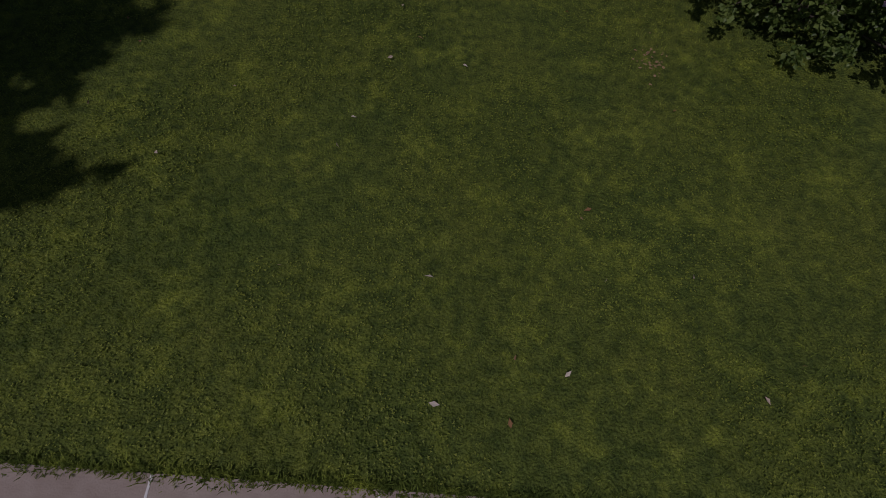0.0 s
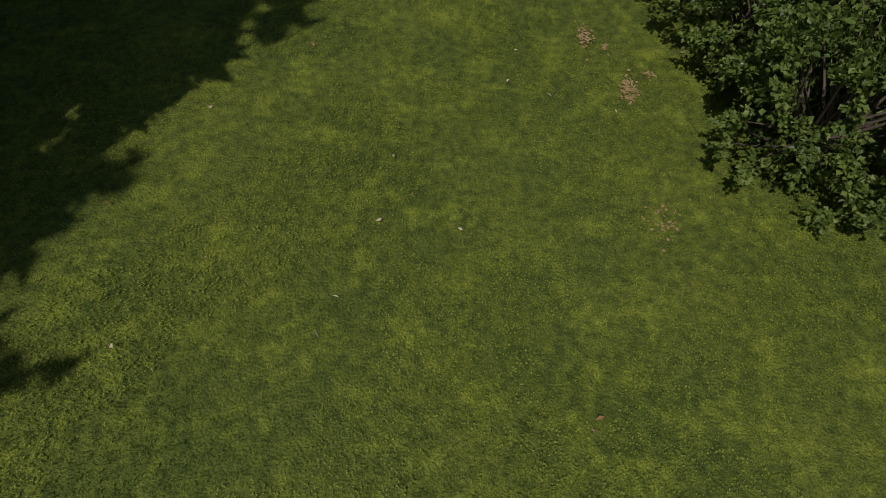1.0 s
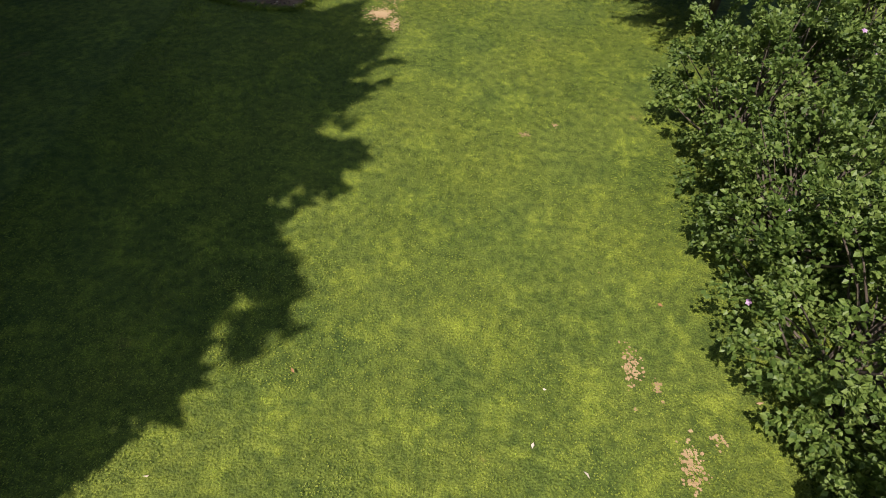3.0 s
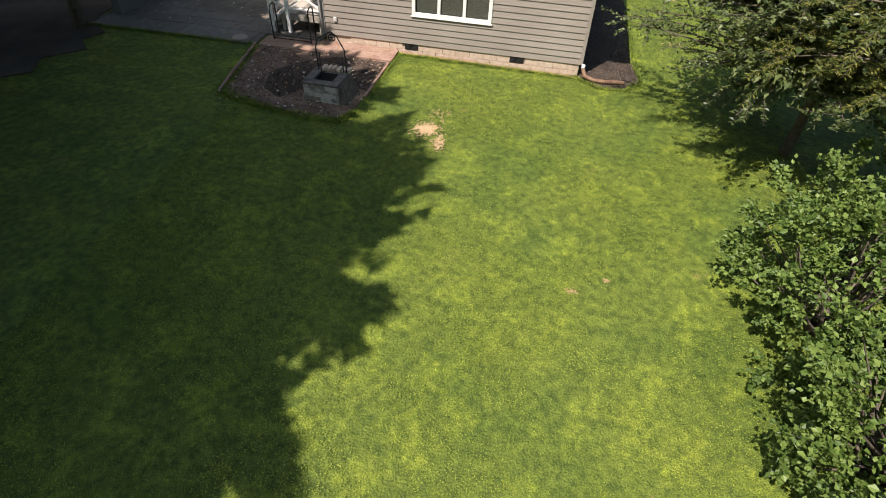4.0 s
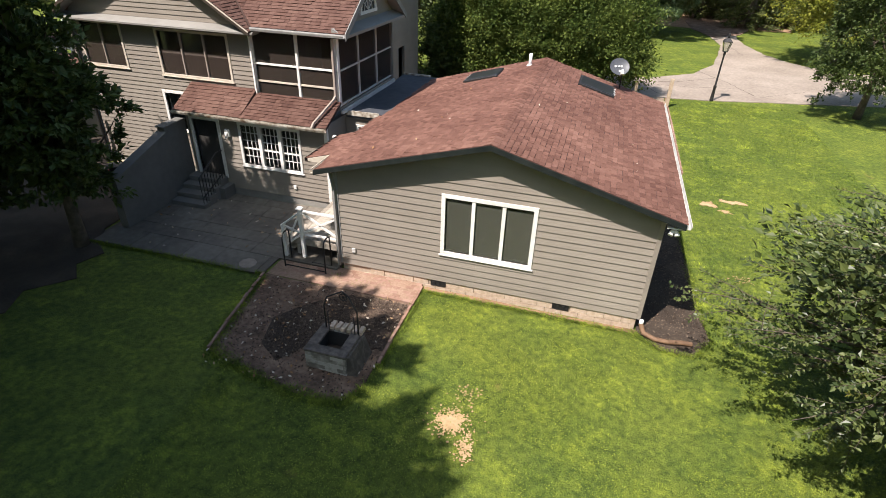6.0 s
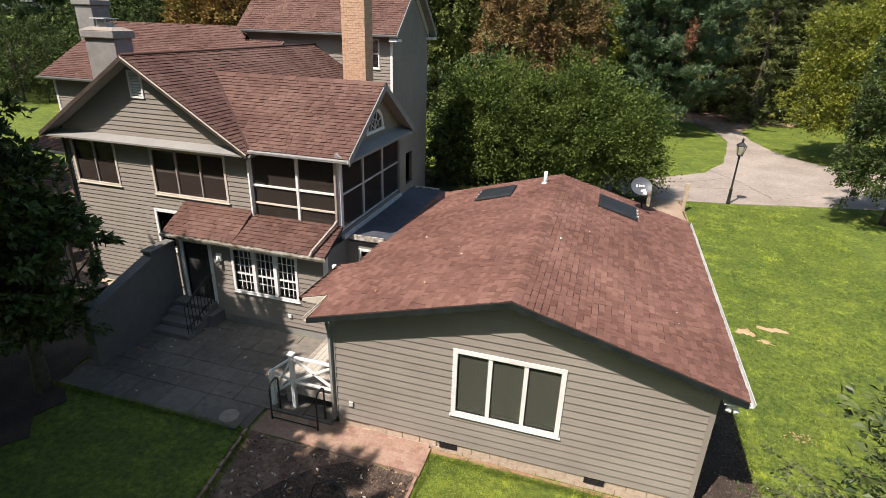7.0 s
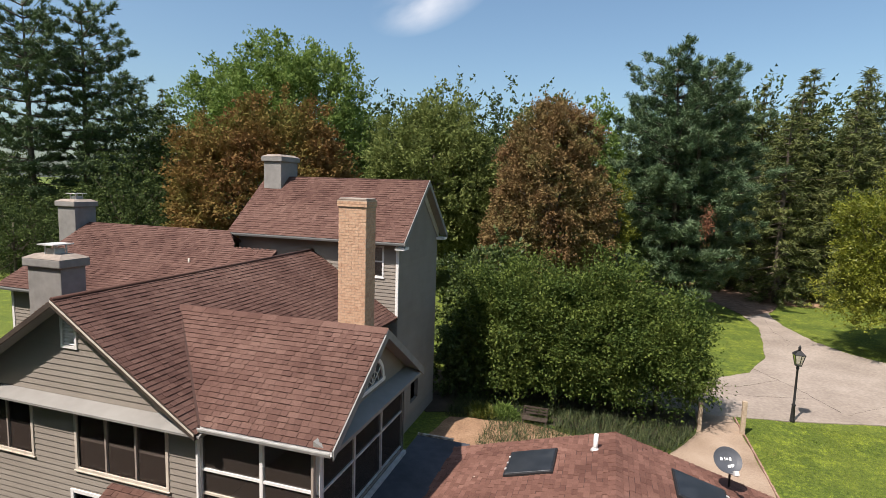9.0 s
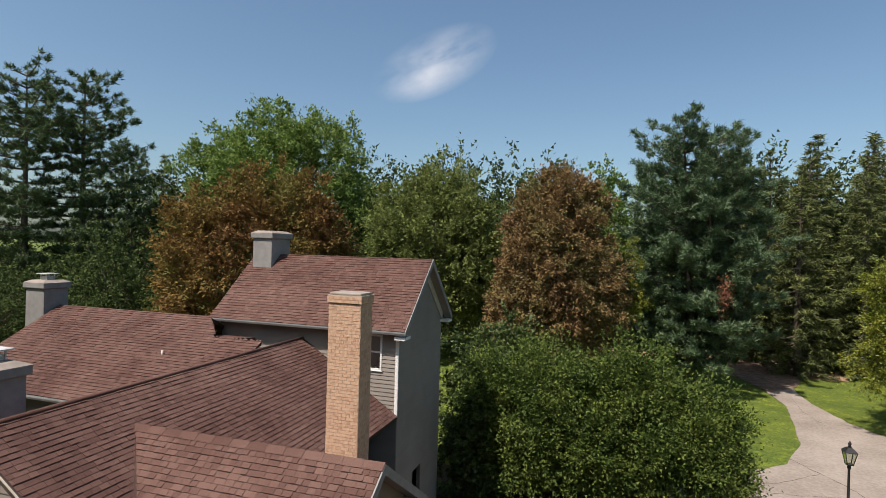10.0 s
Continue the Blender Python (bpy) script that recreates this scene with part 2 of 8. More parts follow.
M = {
    "lawn": lawn_material("lawn", 0.92),
    "blade": lawn_material("grass_blade", 1.45, 0.3, 0.45),
    "clover": material("clover_leaf", [(0.15, 0.2, 0.024), (0.22, 0.275, 0.032), (0.3, 0.345, 0.05)], 3.0, 0.6, rand=0.5, translucent=0.35),
    "siding": material("taupe_siding", [(0.222, 0.194, 0.163), (0.25, 0.22, 0.186), (0.278, 0.246, 0.208)], 1.2, 0.7, 0.12, 90, rand=0.1, big=0.5, spec=0.2),
    "siding_back": material("siding_backing", [(0.14, 0.13, 0.11), (0.17, 0.155, 0.13)], 2, 0.8),
    "trim": material("white_trim", [(0.66, 0.64, 0.6), (0.78, 0.77, 0.74)], 6, 0.5, 0.05, 60, big=1.0),
    "dark_fascia": material("dark_green_fascia", [(0.012, 0.016, 0.015), (0.022, 0.027, 0.025)], 4, 0.8, 0.1, 40, spec=0.08),
    "brown_fascia": material("dark_brown_fascia", [(0.045, 0.034, 0.027), (0.075, 0.058, 0.046)], 5, 0.8, 0.2, 40, spec=0.15),
    "tan_trim": material("tan_trim", [(0.5, 0.44, 0.36), (0.6, 0.54, 0.45)], 5, 0.55, 0.05, 60),
    "pent": material("grey_metal_pent", [(0.2, 0.19, 0.175), (0.26, 0.25, 0.23)], 4, 0.55, 0.05, 30, big=0.8),
    "fascia": material("grey_fascia", [(0.2, 0.2, 0.19), (0.26, 0.255, 0.24)], 4, 0.6, 0.1, 40),
    "shingle": material("red_brown_shingle", [(0.098, 0.046, 0.034), (0.138, 0.067, 0.05), (0.172, 0.087, 0.065), (0.225, 0.12, 0.09)], 60, 0.93, 0.5, 160, rand=0.21, big=0.45, spec=0.2),
    "main_shingle": material("brown_shingle", [(0.074, 0.037, 0.029), (0.104, 0.055, 0.043), (0.132, 0.073, 0.057), (0.17, 0.1, 0.078)], 60, 0.93, 0.5, 160, rand=0.17, big=0.5, spec=0.2),
    "underlay": material("roof_underlay", [(0.04, 0.02, 0.016), (0.06, 0.032, 0.025)], 20, 0.95),
    "block": material("tan_block", [(0.42, 0.32, 0.235), (0.48, 0.375, 0.285), (0.53, 0.425, 0.335)], 12, 0.9, 0.5, 60, rand=0.08),
    "mortar": material("mortar", [(0.36, 0.28, 0.21), (0.44, 0.355, 0.275)], 20, 0.95, 0.4, 80),
    "yellow_brick": material("yellow_brick", [(0.42, 0.245, 0.155), (0.5, 0.315, 0.2), (0.54, 0.35, 0.228), (0.57, 0.38, 0.25)], 14, 0.88, 0.4, 60, rand=0.16),
    "red_brick": material("worn_red_brick", [(0.22, 0.125, 0.09), (0.28, 0.168, 0.125), (0.34, 0.22, 0.17)], 10, 0.9, 0.5, 60, rand=0.25, big=1.5),
    "walk_soil": material("dusty_walk_soil", [(0.2, 0.125, 0.085), (0.29, 0.19, 0.135), (0.36, 0.25, 0.185)], 18, 0.95, 0.8, 40, big=1.6),
    "grey_brick": material("weathered_pale_brick", [(0.2, 0.18, 0.155), (0.34, 0.31, 0.275), (0.46, 0.43, 0.39)], 8, 0.92, 0.6, 50, rand=0.6),
    "dark_stone": material("dark_brown_stone", [(0.07, 0.06, 0.052), (0.12, 0.1, 0.088), (0.17, 0.145, 0.125)], 8, 0.93, 0.6, 50, rand=0.4),
    "slate": material("slate_paving", [(0.1, 0.087, 0.07), (0.145, 0.127, 0.104), (0.2, 0.178, 0.148)], 5, 0.85, 0.4, 30, rand=0.1, big=0.8),
    "slate_joint": material("sandy_slate_joint", [(0.085, 0.074, 0.06), (0.13, 0.114, 0.093)], 12, 0.95, 0.6, 40, big=1.0),
    "concrete": material("pale_concrete", [(0.2, 0.165, 0.135), (0.275, 0.23, 0.19), (0.36, 0.305, 0.255)], 6, 0.9, 0.3, 50, big=0.35),
    "apron": material("pinkish_apron_concrete", [(0.29, 0.232, 0.19), (0.36, 0.295, 0.245), (0.42, 0.352, 0.297)], 6, 0.9, 0.3, 50, big=0.5),
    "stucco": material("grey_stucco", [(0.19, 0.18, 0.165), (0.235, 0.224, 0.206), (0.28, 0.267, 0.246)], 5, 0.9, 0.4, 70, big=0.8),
    # the stucco again, darkened to carry the shade on garden wall and steps
    "shade_stucco": material("shaded_garden_stucco", [(0.12, 0.118, 0.11), (0.16, 0.155, 0.145)], 5, 0.9, 0.4, 70, big=0.8),
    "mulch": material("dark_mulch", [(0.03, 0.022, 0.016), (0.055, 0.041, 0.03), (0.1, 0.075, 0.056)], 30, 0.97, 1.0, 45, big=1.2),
    "bed_mulch": material("leafy_bed_mulch", [(0.03, 0.021, 0.016), (0.062, 0.043, 0.031), (0.13, 0.09, 0.066)], 14, 0.97, 1.0, 40, big=1.4),
    "chip": material("mulch_chips", [(0.035, 0.022, 0.015), (0.075, 0.05, 0.034), (0.16, 0.12, 0.09)], 20, 0.95, rand=0.8),
    "soil": material("orange_soil", [(0.27, 0.175, 0.085), (0.38, 0.26, 0.135), (0.46, 0.33, 0.19)], 14, 0.95, 0.8, 40, big=2),
    "red_soil": material("reddish_soil", [(0.17, 0.1, 0.058), (0.27, 0.165, 0.097), (0.36, 0.235, 0.145)], 12, 0.95, 0.8, 40, big=1.5),
    "gravel": material("tan_gravel", [(0.22, 0.155, 0.105), (0.33, 0.245, 0.175), (0.44, 0.35, 0.265)], 22, 0.95, 0.8, 60, big=0.6, rand=0.4),
    "iron": material("black_iron", [(0.012, 0.012, 0.013), (0.025, 0.024, 0.024)], 20, 0.5, 0.2, 80),
    "membrane": material("dark_roof_membrane", [(0.03, 0.034, 0.042), (0.05, 0.055, 0.066), (0.075, 0.078, 0.085)], 4, 0.75, 0.2, 30, big=0.6),
    "gutter": material("aluminium_gutter", [(0.45, 0.44, 0.42), (0.62, 0.61, 0.58)], 5, 0.45, 0.05, 40, metal=0.1),
    "rusty": material("stained_gutter", [(0.12, 0.08, 0.05), (0.34, 0.3, 0.24), (0.55, 0.52, 0.46)], 7, 0.7, 0.2, 40),
    "wood": material("weathered_boards", [(0.25, 0.22, 0.18), (0.34, 0.3, 0.25), (0.42, 0.38, 0.32)], 8, 0.85, 0.4, 50, rand=0.4),
    "post_wood": material("pale_timber", [(0.33, 0.25, 0.17), (0.45, 0.36, 0.26)], 10, 0.85, 0.4, 50),
    "dark": material("dark_interior", [(0.03, 0.028, 0.026), (0.05, 0.047, 0.043)], 2, 0.9),
    "inside": material("room_wall", [(0.2, 0.19, 0.17), (0.26, 0.245, 0.22)], 2, 0.9),
    "blind": material("pale_blind", [(0.42, 0.42, 0.4), (0.55, 0.54, 0.51)], 3, 0.7),
    "bronze": material("bronze_frame", [(0.27, 0.225, 0.19), (0.34, 0.285, 0.245)], 5, 0.6),
    "sheer": material("grey_sheer", [(0.3, 0.25, 0.24), (0.36, 0.3, 0.285)], 3, 0.9, big=1.0),
    "brown_sheer": material("brown_sheer", [(0.15, 0.115, 0.098), (0.21, 0.16, 0.138)], 2, 0.9, big=0.8),
    "bed_soil": material("brown_bed_soil", [(0.075, 0.048, 0.033), (0.17, 0.108, 0.075), (0.29, 0.2, 0.145)], 9, 0.97, 1.0, 40, big=1.8),
    "glass": clear_glass("window_glass", (0.85, 0.88, 0.85), 0.95),
    "screen": screen_mesh("insect_screen"),
    "window_screen": screen_mesh("window_screen", (0.085, 0.066, 0.056), 0.33),
    "grey_screen": screen_mesh("grey_screen", (0.11, 0.115, 0.09), 0.45),
    "skylight": material("smoked_dome", [(0.015, 0.017, 0.02), (0.03, 0.032, 0.036)], 3, 0.28, spec=0.35),
    "pipe": material("brown_drain_pipe", [(0.1, 0.055, 0.03), (0.2, 0.12, 0.07)], 8, 0.7, 0.3, 40),
    "pvc": material("white_plastic", [(0.7, 0.69, 0.66), (0.82, 0.81, 0.78)], 4, 0.45),
    "dish": material("grey_dish", [(0.06, 0.065, 0.075), (0.085, 0.09, 0.1)], 3, 0.45),
    "red": material("red_plastic", [(0.3, 0.02, 0.015), (0.4, 0.04, 0.03)], 3, 0.5),
    "bark": material("bark", [(0.05, 0.038, 0.028), (0.1, 0.08, 0.06), (0.16, 0.13, 0.1)], 9, 0.95, 1.0, 18, big=2),
    "leaf_hibiscus": material("hibiscus_leaf", [(0.066, 0.112, 0.02), (0.11, 0.17, 0.032), (0.175, 0.24, 0.055)], 1.2, 0.5, rand=0.6, translucent=0.3),
    "leaf_open": material("open_tree_leaf", [(0.045, 0.066, 0.018), (0.07, 0.098, 0.027), (0.12, 0.146, 0.044)], 1.0, 0.42, rand=0.7, translucent=0.25, spec=0.45),
    "leaf_dark": material("dark_leaf", [(0.04, 0.064, 0.016), (0.062, 0.092, 0.023), (0.1, 0.132, 0.036)], 1.0, 0.5, rand=0.6, translucent=0.25, spec=0.28),
    "leaf_green": material("green_leaf", [(0.105, 0.165, 0.036), (0.15, 0.215, 0.05), (0.2, 0.27, 0.075)], 0.5, 0.75, rand=0.5, translucent=0.3, spec=0.15),
    "leaf_mid": material("olive_leaf", [(0.11, 0.138, 0.036), (0.15, 0.18, 0.05), (0.2, 0.23, 0.07)], 0.5, 0.75, rand=0.5, translucent=0.3, spec=0.15),
    "leaf_bush": material("glossy_shrub_leaf", [(0.042, 0.07, 0.014), (0.078, 0.115, 0.023), (0.14, 0.18, 0.038)], 0.6, 0.62, rand=0.5, spec=0.16, translucent=0.28),
    "leaf_yellow": material("yellow_green_leaf", [(0.12, 0.145, 0.016), (0.19, 0.21, 0.022), (0.26, 0.27, 0.036)], 0.7, 0.5, rand=0.6, translucent=0.35),
    "leaf_rust": material("rust_leaf", [(0.17, 0.09, 0.036), (0.19, 0.12, 0.038), (0.155, 0.145, 0.038)], 0.3, 0.8, rand=0.12, translucent=0.25, spec=0.1),
    "leaf_copper": material("copper_leaf", [(0.2, 0.118, 0.056), (0.22, 0.148, 0.064), (0.185, 0.165, 0.064)], 0.4, 0.8, rand=0.12, translucent=0.25, spec=0.1),
    "leaf_gold": material("golden_frond", [(0.085, 0.115, 0.022), (0.14, 0.165, 0.03), (0.24, 0.235, 0.05)], 1.5, 0.5, rand=0.6, translucent=0.4),
    "needle": material("pine_needle", [(0.058, 0.104, 0.046), (0.095, 0.152, 0.068), (0.15, 0.205, 0.1)], 0.5, 0.6, rand=0.6, translucent=0.1),
    "needle_dark": material("dark_pine_needle", [(0.05, 0.086, 0.033), (0.08, 0.124, 0.047), (0.125, 0.17, 0.07)], 0.5, 0.6, rand=0.6, translucent=0.1),
    "needle_spruce": material("spruce_needle", [(0.062, 0.08, 0.022), (0.1, 0.122, 0.03), (0.16, 0.175, 0.048)], 0.4, 0.65, rand=0.6, translucent=0.1),
    "dead": material("dead_needles", [(0.12, 0.045, 0.02), (0.2, 0.08, 0.04)], 3, 0.8, rand=0.5),
    "petal": material("lilac_petal", [(0.5, 0.28, 0.52), (0.68, 0.5, 0.7)], 9, 0.5, rand=0.5, translucent=0.3),
    "petal_white": material("white_petal", [(0.7, 0.68, 0.72), (0.8, 0.79, 0.8)], 9, 0.5, translucent=0.3),
    "leaf_wood": material("woodland_leaf", [(0.04, 0.06, 0.02), (0.06, 0.085, 0.026), (0.09, 0.12, 0.036)], 0.4, 0.8, rand=0.5, translucent=0.2, spec=0.1),
    "strap_leaf": material("border_grass_leaf", [(0.022, 0.036, 0.01), (0.042, 0.06, 0.016), (0.08, 0.095, 0.03)], 3, 0.7, rand=0.6, translucent=0.2),
    "litter": material("fallen_leaf", [(0.3, 0.16, 0.07), (0.42, 0.3, 0.18), (0.6, 0.52, 0.42)], 3, 0.85, rand=0.9),
}


# ---- building helpers ----
def thing(name, label="", category="", group="", kind="", at=(0, 0, 0)):
    ob = new(name)
    ob.location = at
    ob.empty_display_size = 0.2
    return tagged(ob, label, category, group, kind)


def attach(ob, parent):
    """Makes ob a part of parent without moving it. Empties carry a place; meshes hold theirs in their points."""
    if parent is not None:
        ob.parent = parent
        if parent.data is None:
            ob.matrix_parent_inverse = Matrix.Translation(-Vector(parent.location))
    return ob


def finish(name, bm, mat, parent=None, label=""):
    me = bpy.data.meshes.new(name)
    bm.to_mesh(me)
    bm.free()
    me.materials.append(M[mat])
    ob = attach(new(name, me), parent)
    if label:
        ob["label"] = label
    return ob


part = finish


def box(bm, x0, x1, y0, y1, z0, z1, turn=None):
    vs = [bm.verts.new(p) for p in ((x0, y0, z0), (x1, y0, z0), (x1, y1, z0), (x0, y1, z0), (x0, y0, z1), (x1, y0, z1), (x1, y1, z1), (x0, y1, z1))]
    for f in ((3, 2, 1, 0), (4, 5, 6, 7), (0, 1, 5, 4), (1, 2, 6, 5), (2, 3, 7, 6), (3, 0, 4, 7)):
        bm.faces.new([vs[i] for i in f])
    if turn is not None:
        bmesh.ops.transform(bm, matrix=turn, verts=vs)
    return vs


def hexa(bm, low, high):
    """A solid between two four-cornered rings of points."""
    a, b = [bm.verts.new(p) for p in low], [bm.verts.new(p) for p in high]
    bm.faces.new(a[::-1])
    bm.faces.new(b)
    for i in range(4):
        j = (i + 1) % 4
        bm.faces.new((a[i], a[j], b[j], b[i]))
    return a + b


def beam(bm, p, q, w, h=None, up=(0, 0, 1)):
    """A straight square bar from p to q."""
    p, q, h = Vector(p), Vector(q), h or w
    d = (q - p).normalized()
    s = d.cross(Vector(up))
    s = s.normalized() if s.length > 1e-4 else Vector((1, 0, 0))
    t = s.cross(d).normalized()
    ring = lambda c: [c - s * w / 2 - t * h / 2, c + s * w / 2 - t * h / 2, c + s * w / 2 + t * h / 2, c - s * w / 2 + t * h / 2]
    return hexa(bm, ring(p), ring(q))


def tube(bm, pts, radii, sides=8, caps=True):
    pts = [Vector(p) for p in pts]
    if not hasattr(radii, "__len__"):
        radii = [radii] * len(pts)
    rings = []
    ref = Vector((0.31, 0.17, 0.93)).normalized()
    for i, p in enumerate(pts):
        d = (pts[min(i + 1, len(pts) - 1)] - pts[max(i - 1, 0)]).normalized()
        if abs(d.dot(ref)) > 0.95:
            ref = Vector((0.93, 0.3, 0.1)).normalized()
        s = d.cross(ref).normalized()
        t = s.cross(d)
        rings.append([bm.verts.new(p + (s * math.cos(a) + t * math.sin(a)) * radii[i]) for a in (2 * math.pi * k / sides for k in range(sides))])
    for a, b in zip(rings, rings[1:]):
        for k in range(sides):
            j = (k + 1) % sides
            bm.faces.new((a[k], b[k], b[j], a[j])).smooth = True
    if caps:
        bm.faces.new(rings[0])
        bm.faces.new(rings[-1][::-1])


def soft_edges(ob, width=0.01, segments=2):
    mod = ob.modifiers.new("bevel", "BEVEL")
    mod.width, mod.segments, mod.limit_method = width, segments, "ANGLE"
    return ob


def from_arrays(name, verts, faces, mat, parent=None, label=""):
    """One mesh from numpy arrays; all faces have the same number of corners."""
    me = bpy.data.meshes.new(name)
    n, k = faces.shape
    me.vertices.add(len(verts))
    me.vertices.foreach_set("co", np.ascontiguousarray(verts, dtype=np.float32).ravel())
    me.loops.add(n * k)
    me.loops.foreach_set("vertex_index", np.ascontiguousarray(faces, dtype=np.int32).ravel())
    me.polygons.add(n)
    me.polygons.foreach_set("loop_start", np.arange(0, n * k, k, dtype=np.int32))
    me.update(calc_edges=True)
    me.shade_flat()
    me.materials.append(M[mat])
    ob = new(name, me)
    attach(ob, parent)
    if label:
        ob["label"] = label
    return ob


def ground_z(x, y):
    """The lawn climbs half a metre towards the house."""
    r = np.clip((np.asarray(y, float) - 7) / 13, 0, 1)
    r = r * r * (3 - 2 * r)
    return r * (0.5 - 0.015 * np.clip(np.asarray(x, float) + 4, -6, 5))


def gz(x, y):
    return float(ground_z(x, y))


def inside(pts, outline):
    """Which of the points (n, 2) lie inside an outline."""
    pts = np.asarray(pts, float)
    hit = np.zeros(len(pts), bool)
    for (x0, y0), (x1, y1) in zip(outline, outline[1:] + outline[:1]):
        cond = (y0 > pts[:, 1]) != (y1 > pts[:, 1])
        xc = (x1 - x0) * (pts[:, 1] - y0) / ((y1 - y0) or 1e-9) + x0
        hit ^= cond & (pts[:, 0] < xc)
    return hit


def drape(name, outline, lift, mat, kind="structure", label="", category="", parent=None, wobble=0.0, step=1.2):
    """A sheet that follows the ground inside an outline, with a shallow edge."""
    rng = random.Random(len(outline) * 7 + int(lift * 1000))
    ring = []
    for (x0, y0), (x1, y1) in zip(outline, outline[1:] + outline[:1]):
        n = max(1, int(math.hypot(x1 - x0, y1 - y0) / 0.5))
        for k in range(n):
            t = k / n
            ring.append((x0 + (x1 - x0) * t + rng.uniform(-wobble, wobble), y0 + (y1 - y0) * t + rng.uniform(-wobble, wobble)))
    xs, ys = [p[0] for p in ring], [p[1] for p in ring]
    grid = [(x, y) for x in np.arange(min(xs), max(xs), step) for y in np.arange(min(ys), max(ys), step)]
    keep = inside(grid, ring) if grid else []
    pts = [Vector(p) for p in ring] + [Vector((float(g[0]), float(g[1]))) for g, k in zip(grid, keep) if k]
    m = len(ring)
    vs, _, fs, *_ = geometry.delaunay_2d_cdt(pts, [(i, (i + 1) % m) for i in range(m)], [], 1, 1e-4)
    bm = bmesh.new()
    bv = [bm.verts.new((v.x, v.y, gz(v.x, v.y) + lift)) for v in vs]
    for f in fs:
        bm.faces.new([bv[i] for i in f])
    bmesh.ops.recalc_face_normals(bm, faces=bm.faces[:])
    bm.faces.ensure_lookup_table()
    if bm.faces[0].normal.z < 0:
        bmesh.ops.reverse_faces(bm, faces=bm.faces[:])
    ext = bmesh.ops.extrude_edge_only(bm, edges=[e for e in bm.edges if e.is_boundary])
    for g in ext["geom"]:
        if isinstance(g, bmesh.types.BMVert):
            g.co.z -= 0.1
    ob = finish(name, bm, mat, parent)
    return tagged(ob, label, category, "", kind) if parent is None else ob


# ---- walls, windows, roofs ----
class Face:
    """A wall plane: u runs along it, z up, out is the way it looks."""

    def __init__(self, axis, at, out):
        self.axis, self.at, self.out = axis, at, out

    def p(self, u, z, d=0.0):
        return (u, self.at + self.out * d, z) if self.axis == "x" else (self.at + self.out * d, u, z)


def slab_cells(z0, z1, lo, hi, holes):
    """The pieces of the band z0..z1 of a wall, between lo(z) and hi(z), that lie outside the holes."""
    cuts = sorted({z0, z1, *[z for h in holes for z in h[2:] if z0 < z < z1]})
    cells = []
    for a, b in zip(cuts, cuts[1:]):
        spans = [(None, None)]
        inside = sorted((h[0], h[1]) for h in holes if h[2] < (a + b) / 2 < h[3])
        edges = [None] + [e for h in inside for e in h] + [None]
        for l, r in zip(edges[::2], edges[1::2]):
            la, lb = (lo(a), lo(b)) if l is None else (l, l)
            ra, rb = (hi(a), hi(b)) if r is None else (r, r)
            if ra - la > 0.01:
                cells.append((a, b, la, lb, ra, max(rb, lb + 0.001)))
    return cells


def clad_wall(name, face, z0, z1, lo, hi, holes, parent, course=0.14, back=0.14, plank="plank", apart=True):
    """A wall of a house: a backing with real openings and lapped boards in front of it."""
    bm = bmesh.new()
    for a, b, la, lb, ra, rb in slab_cells(z0, z1, lo, hi, holes):
        hexa(bm, [face.p(la, a, -back), face.p(ra, a, -back), face.p(ra, a), face.p(la, a)], [face.p(lb, b, -back), face.p(rb, b, -back), face.p(rb, b), face.p(lb, b)])
    bmesh.ops.recalc_face_normals(bm, faces=bm.faces[:])
    wall = finish(name, bm, "siding_back", parent)
    rng = random.Random(int(face.at * 100))
    joined = bmesh.new()
    z = z0
    while z < z1 - 0.02:
        top = min(z + course, z1)
        for a, b, la, lb, ra, rb in slab_cells(z, top, lo, hi, holes):
            # long boards are butted at odd places
            cuts = [0.0] + ([rng.uniform(0.3, 0.7)] if ra - la > 3.2 else []) + [1.0]
            for s, e in zip(cuts, cuts[1:]):
                m = bmesh.new() if apart else joined
                g = 0.0012
                w0, w1 = 0.028 - 0.022 * (a - z) / course, 0.028 - 0.022 * (b - z) / course
                xa, xb = la + (ra - la) * s + g, la + (ra - la) * e - g
                ya, yb = lb + (rb - lb) * s + g, lb + (rb - lb) * e - g
                hexa(m, [face.p(xa, a, 0.001), face.p(xb, a, 0.001), face.p(xb, a, w0), face.p(xa, a, w0)], [face.p(ya, b, 0.001), face.p(yb, b, 0.001), face.p(yb, b, w1), face.p(ya, b, w1)])
                bmesh.ops.recalc_face_normals(m, faces=m.faces[:])
                if apart:
                    finish(plank, m, "siding", wall)
        z = top
    if apart:
        joined.free()
    else:
        tagged(finish("cladding", joined, "siding", wall), kind="stuff")
    return wall


def bar(bm, face, u0, u1, z0, z1, d0, d1):
    hexa(bm, [face.p(u0, z0, d0), face.p(u1, z0, d0), face.p(u1, z0, d1), face.p(u0, z0, d1)], [face.p(u0, z1, d0), face.p(u1, z1, d0), face.p(u1, z1, d1), face.p(u0, z1, d1)])


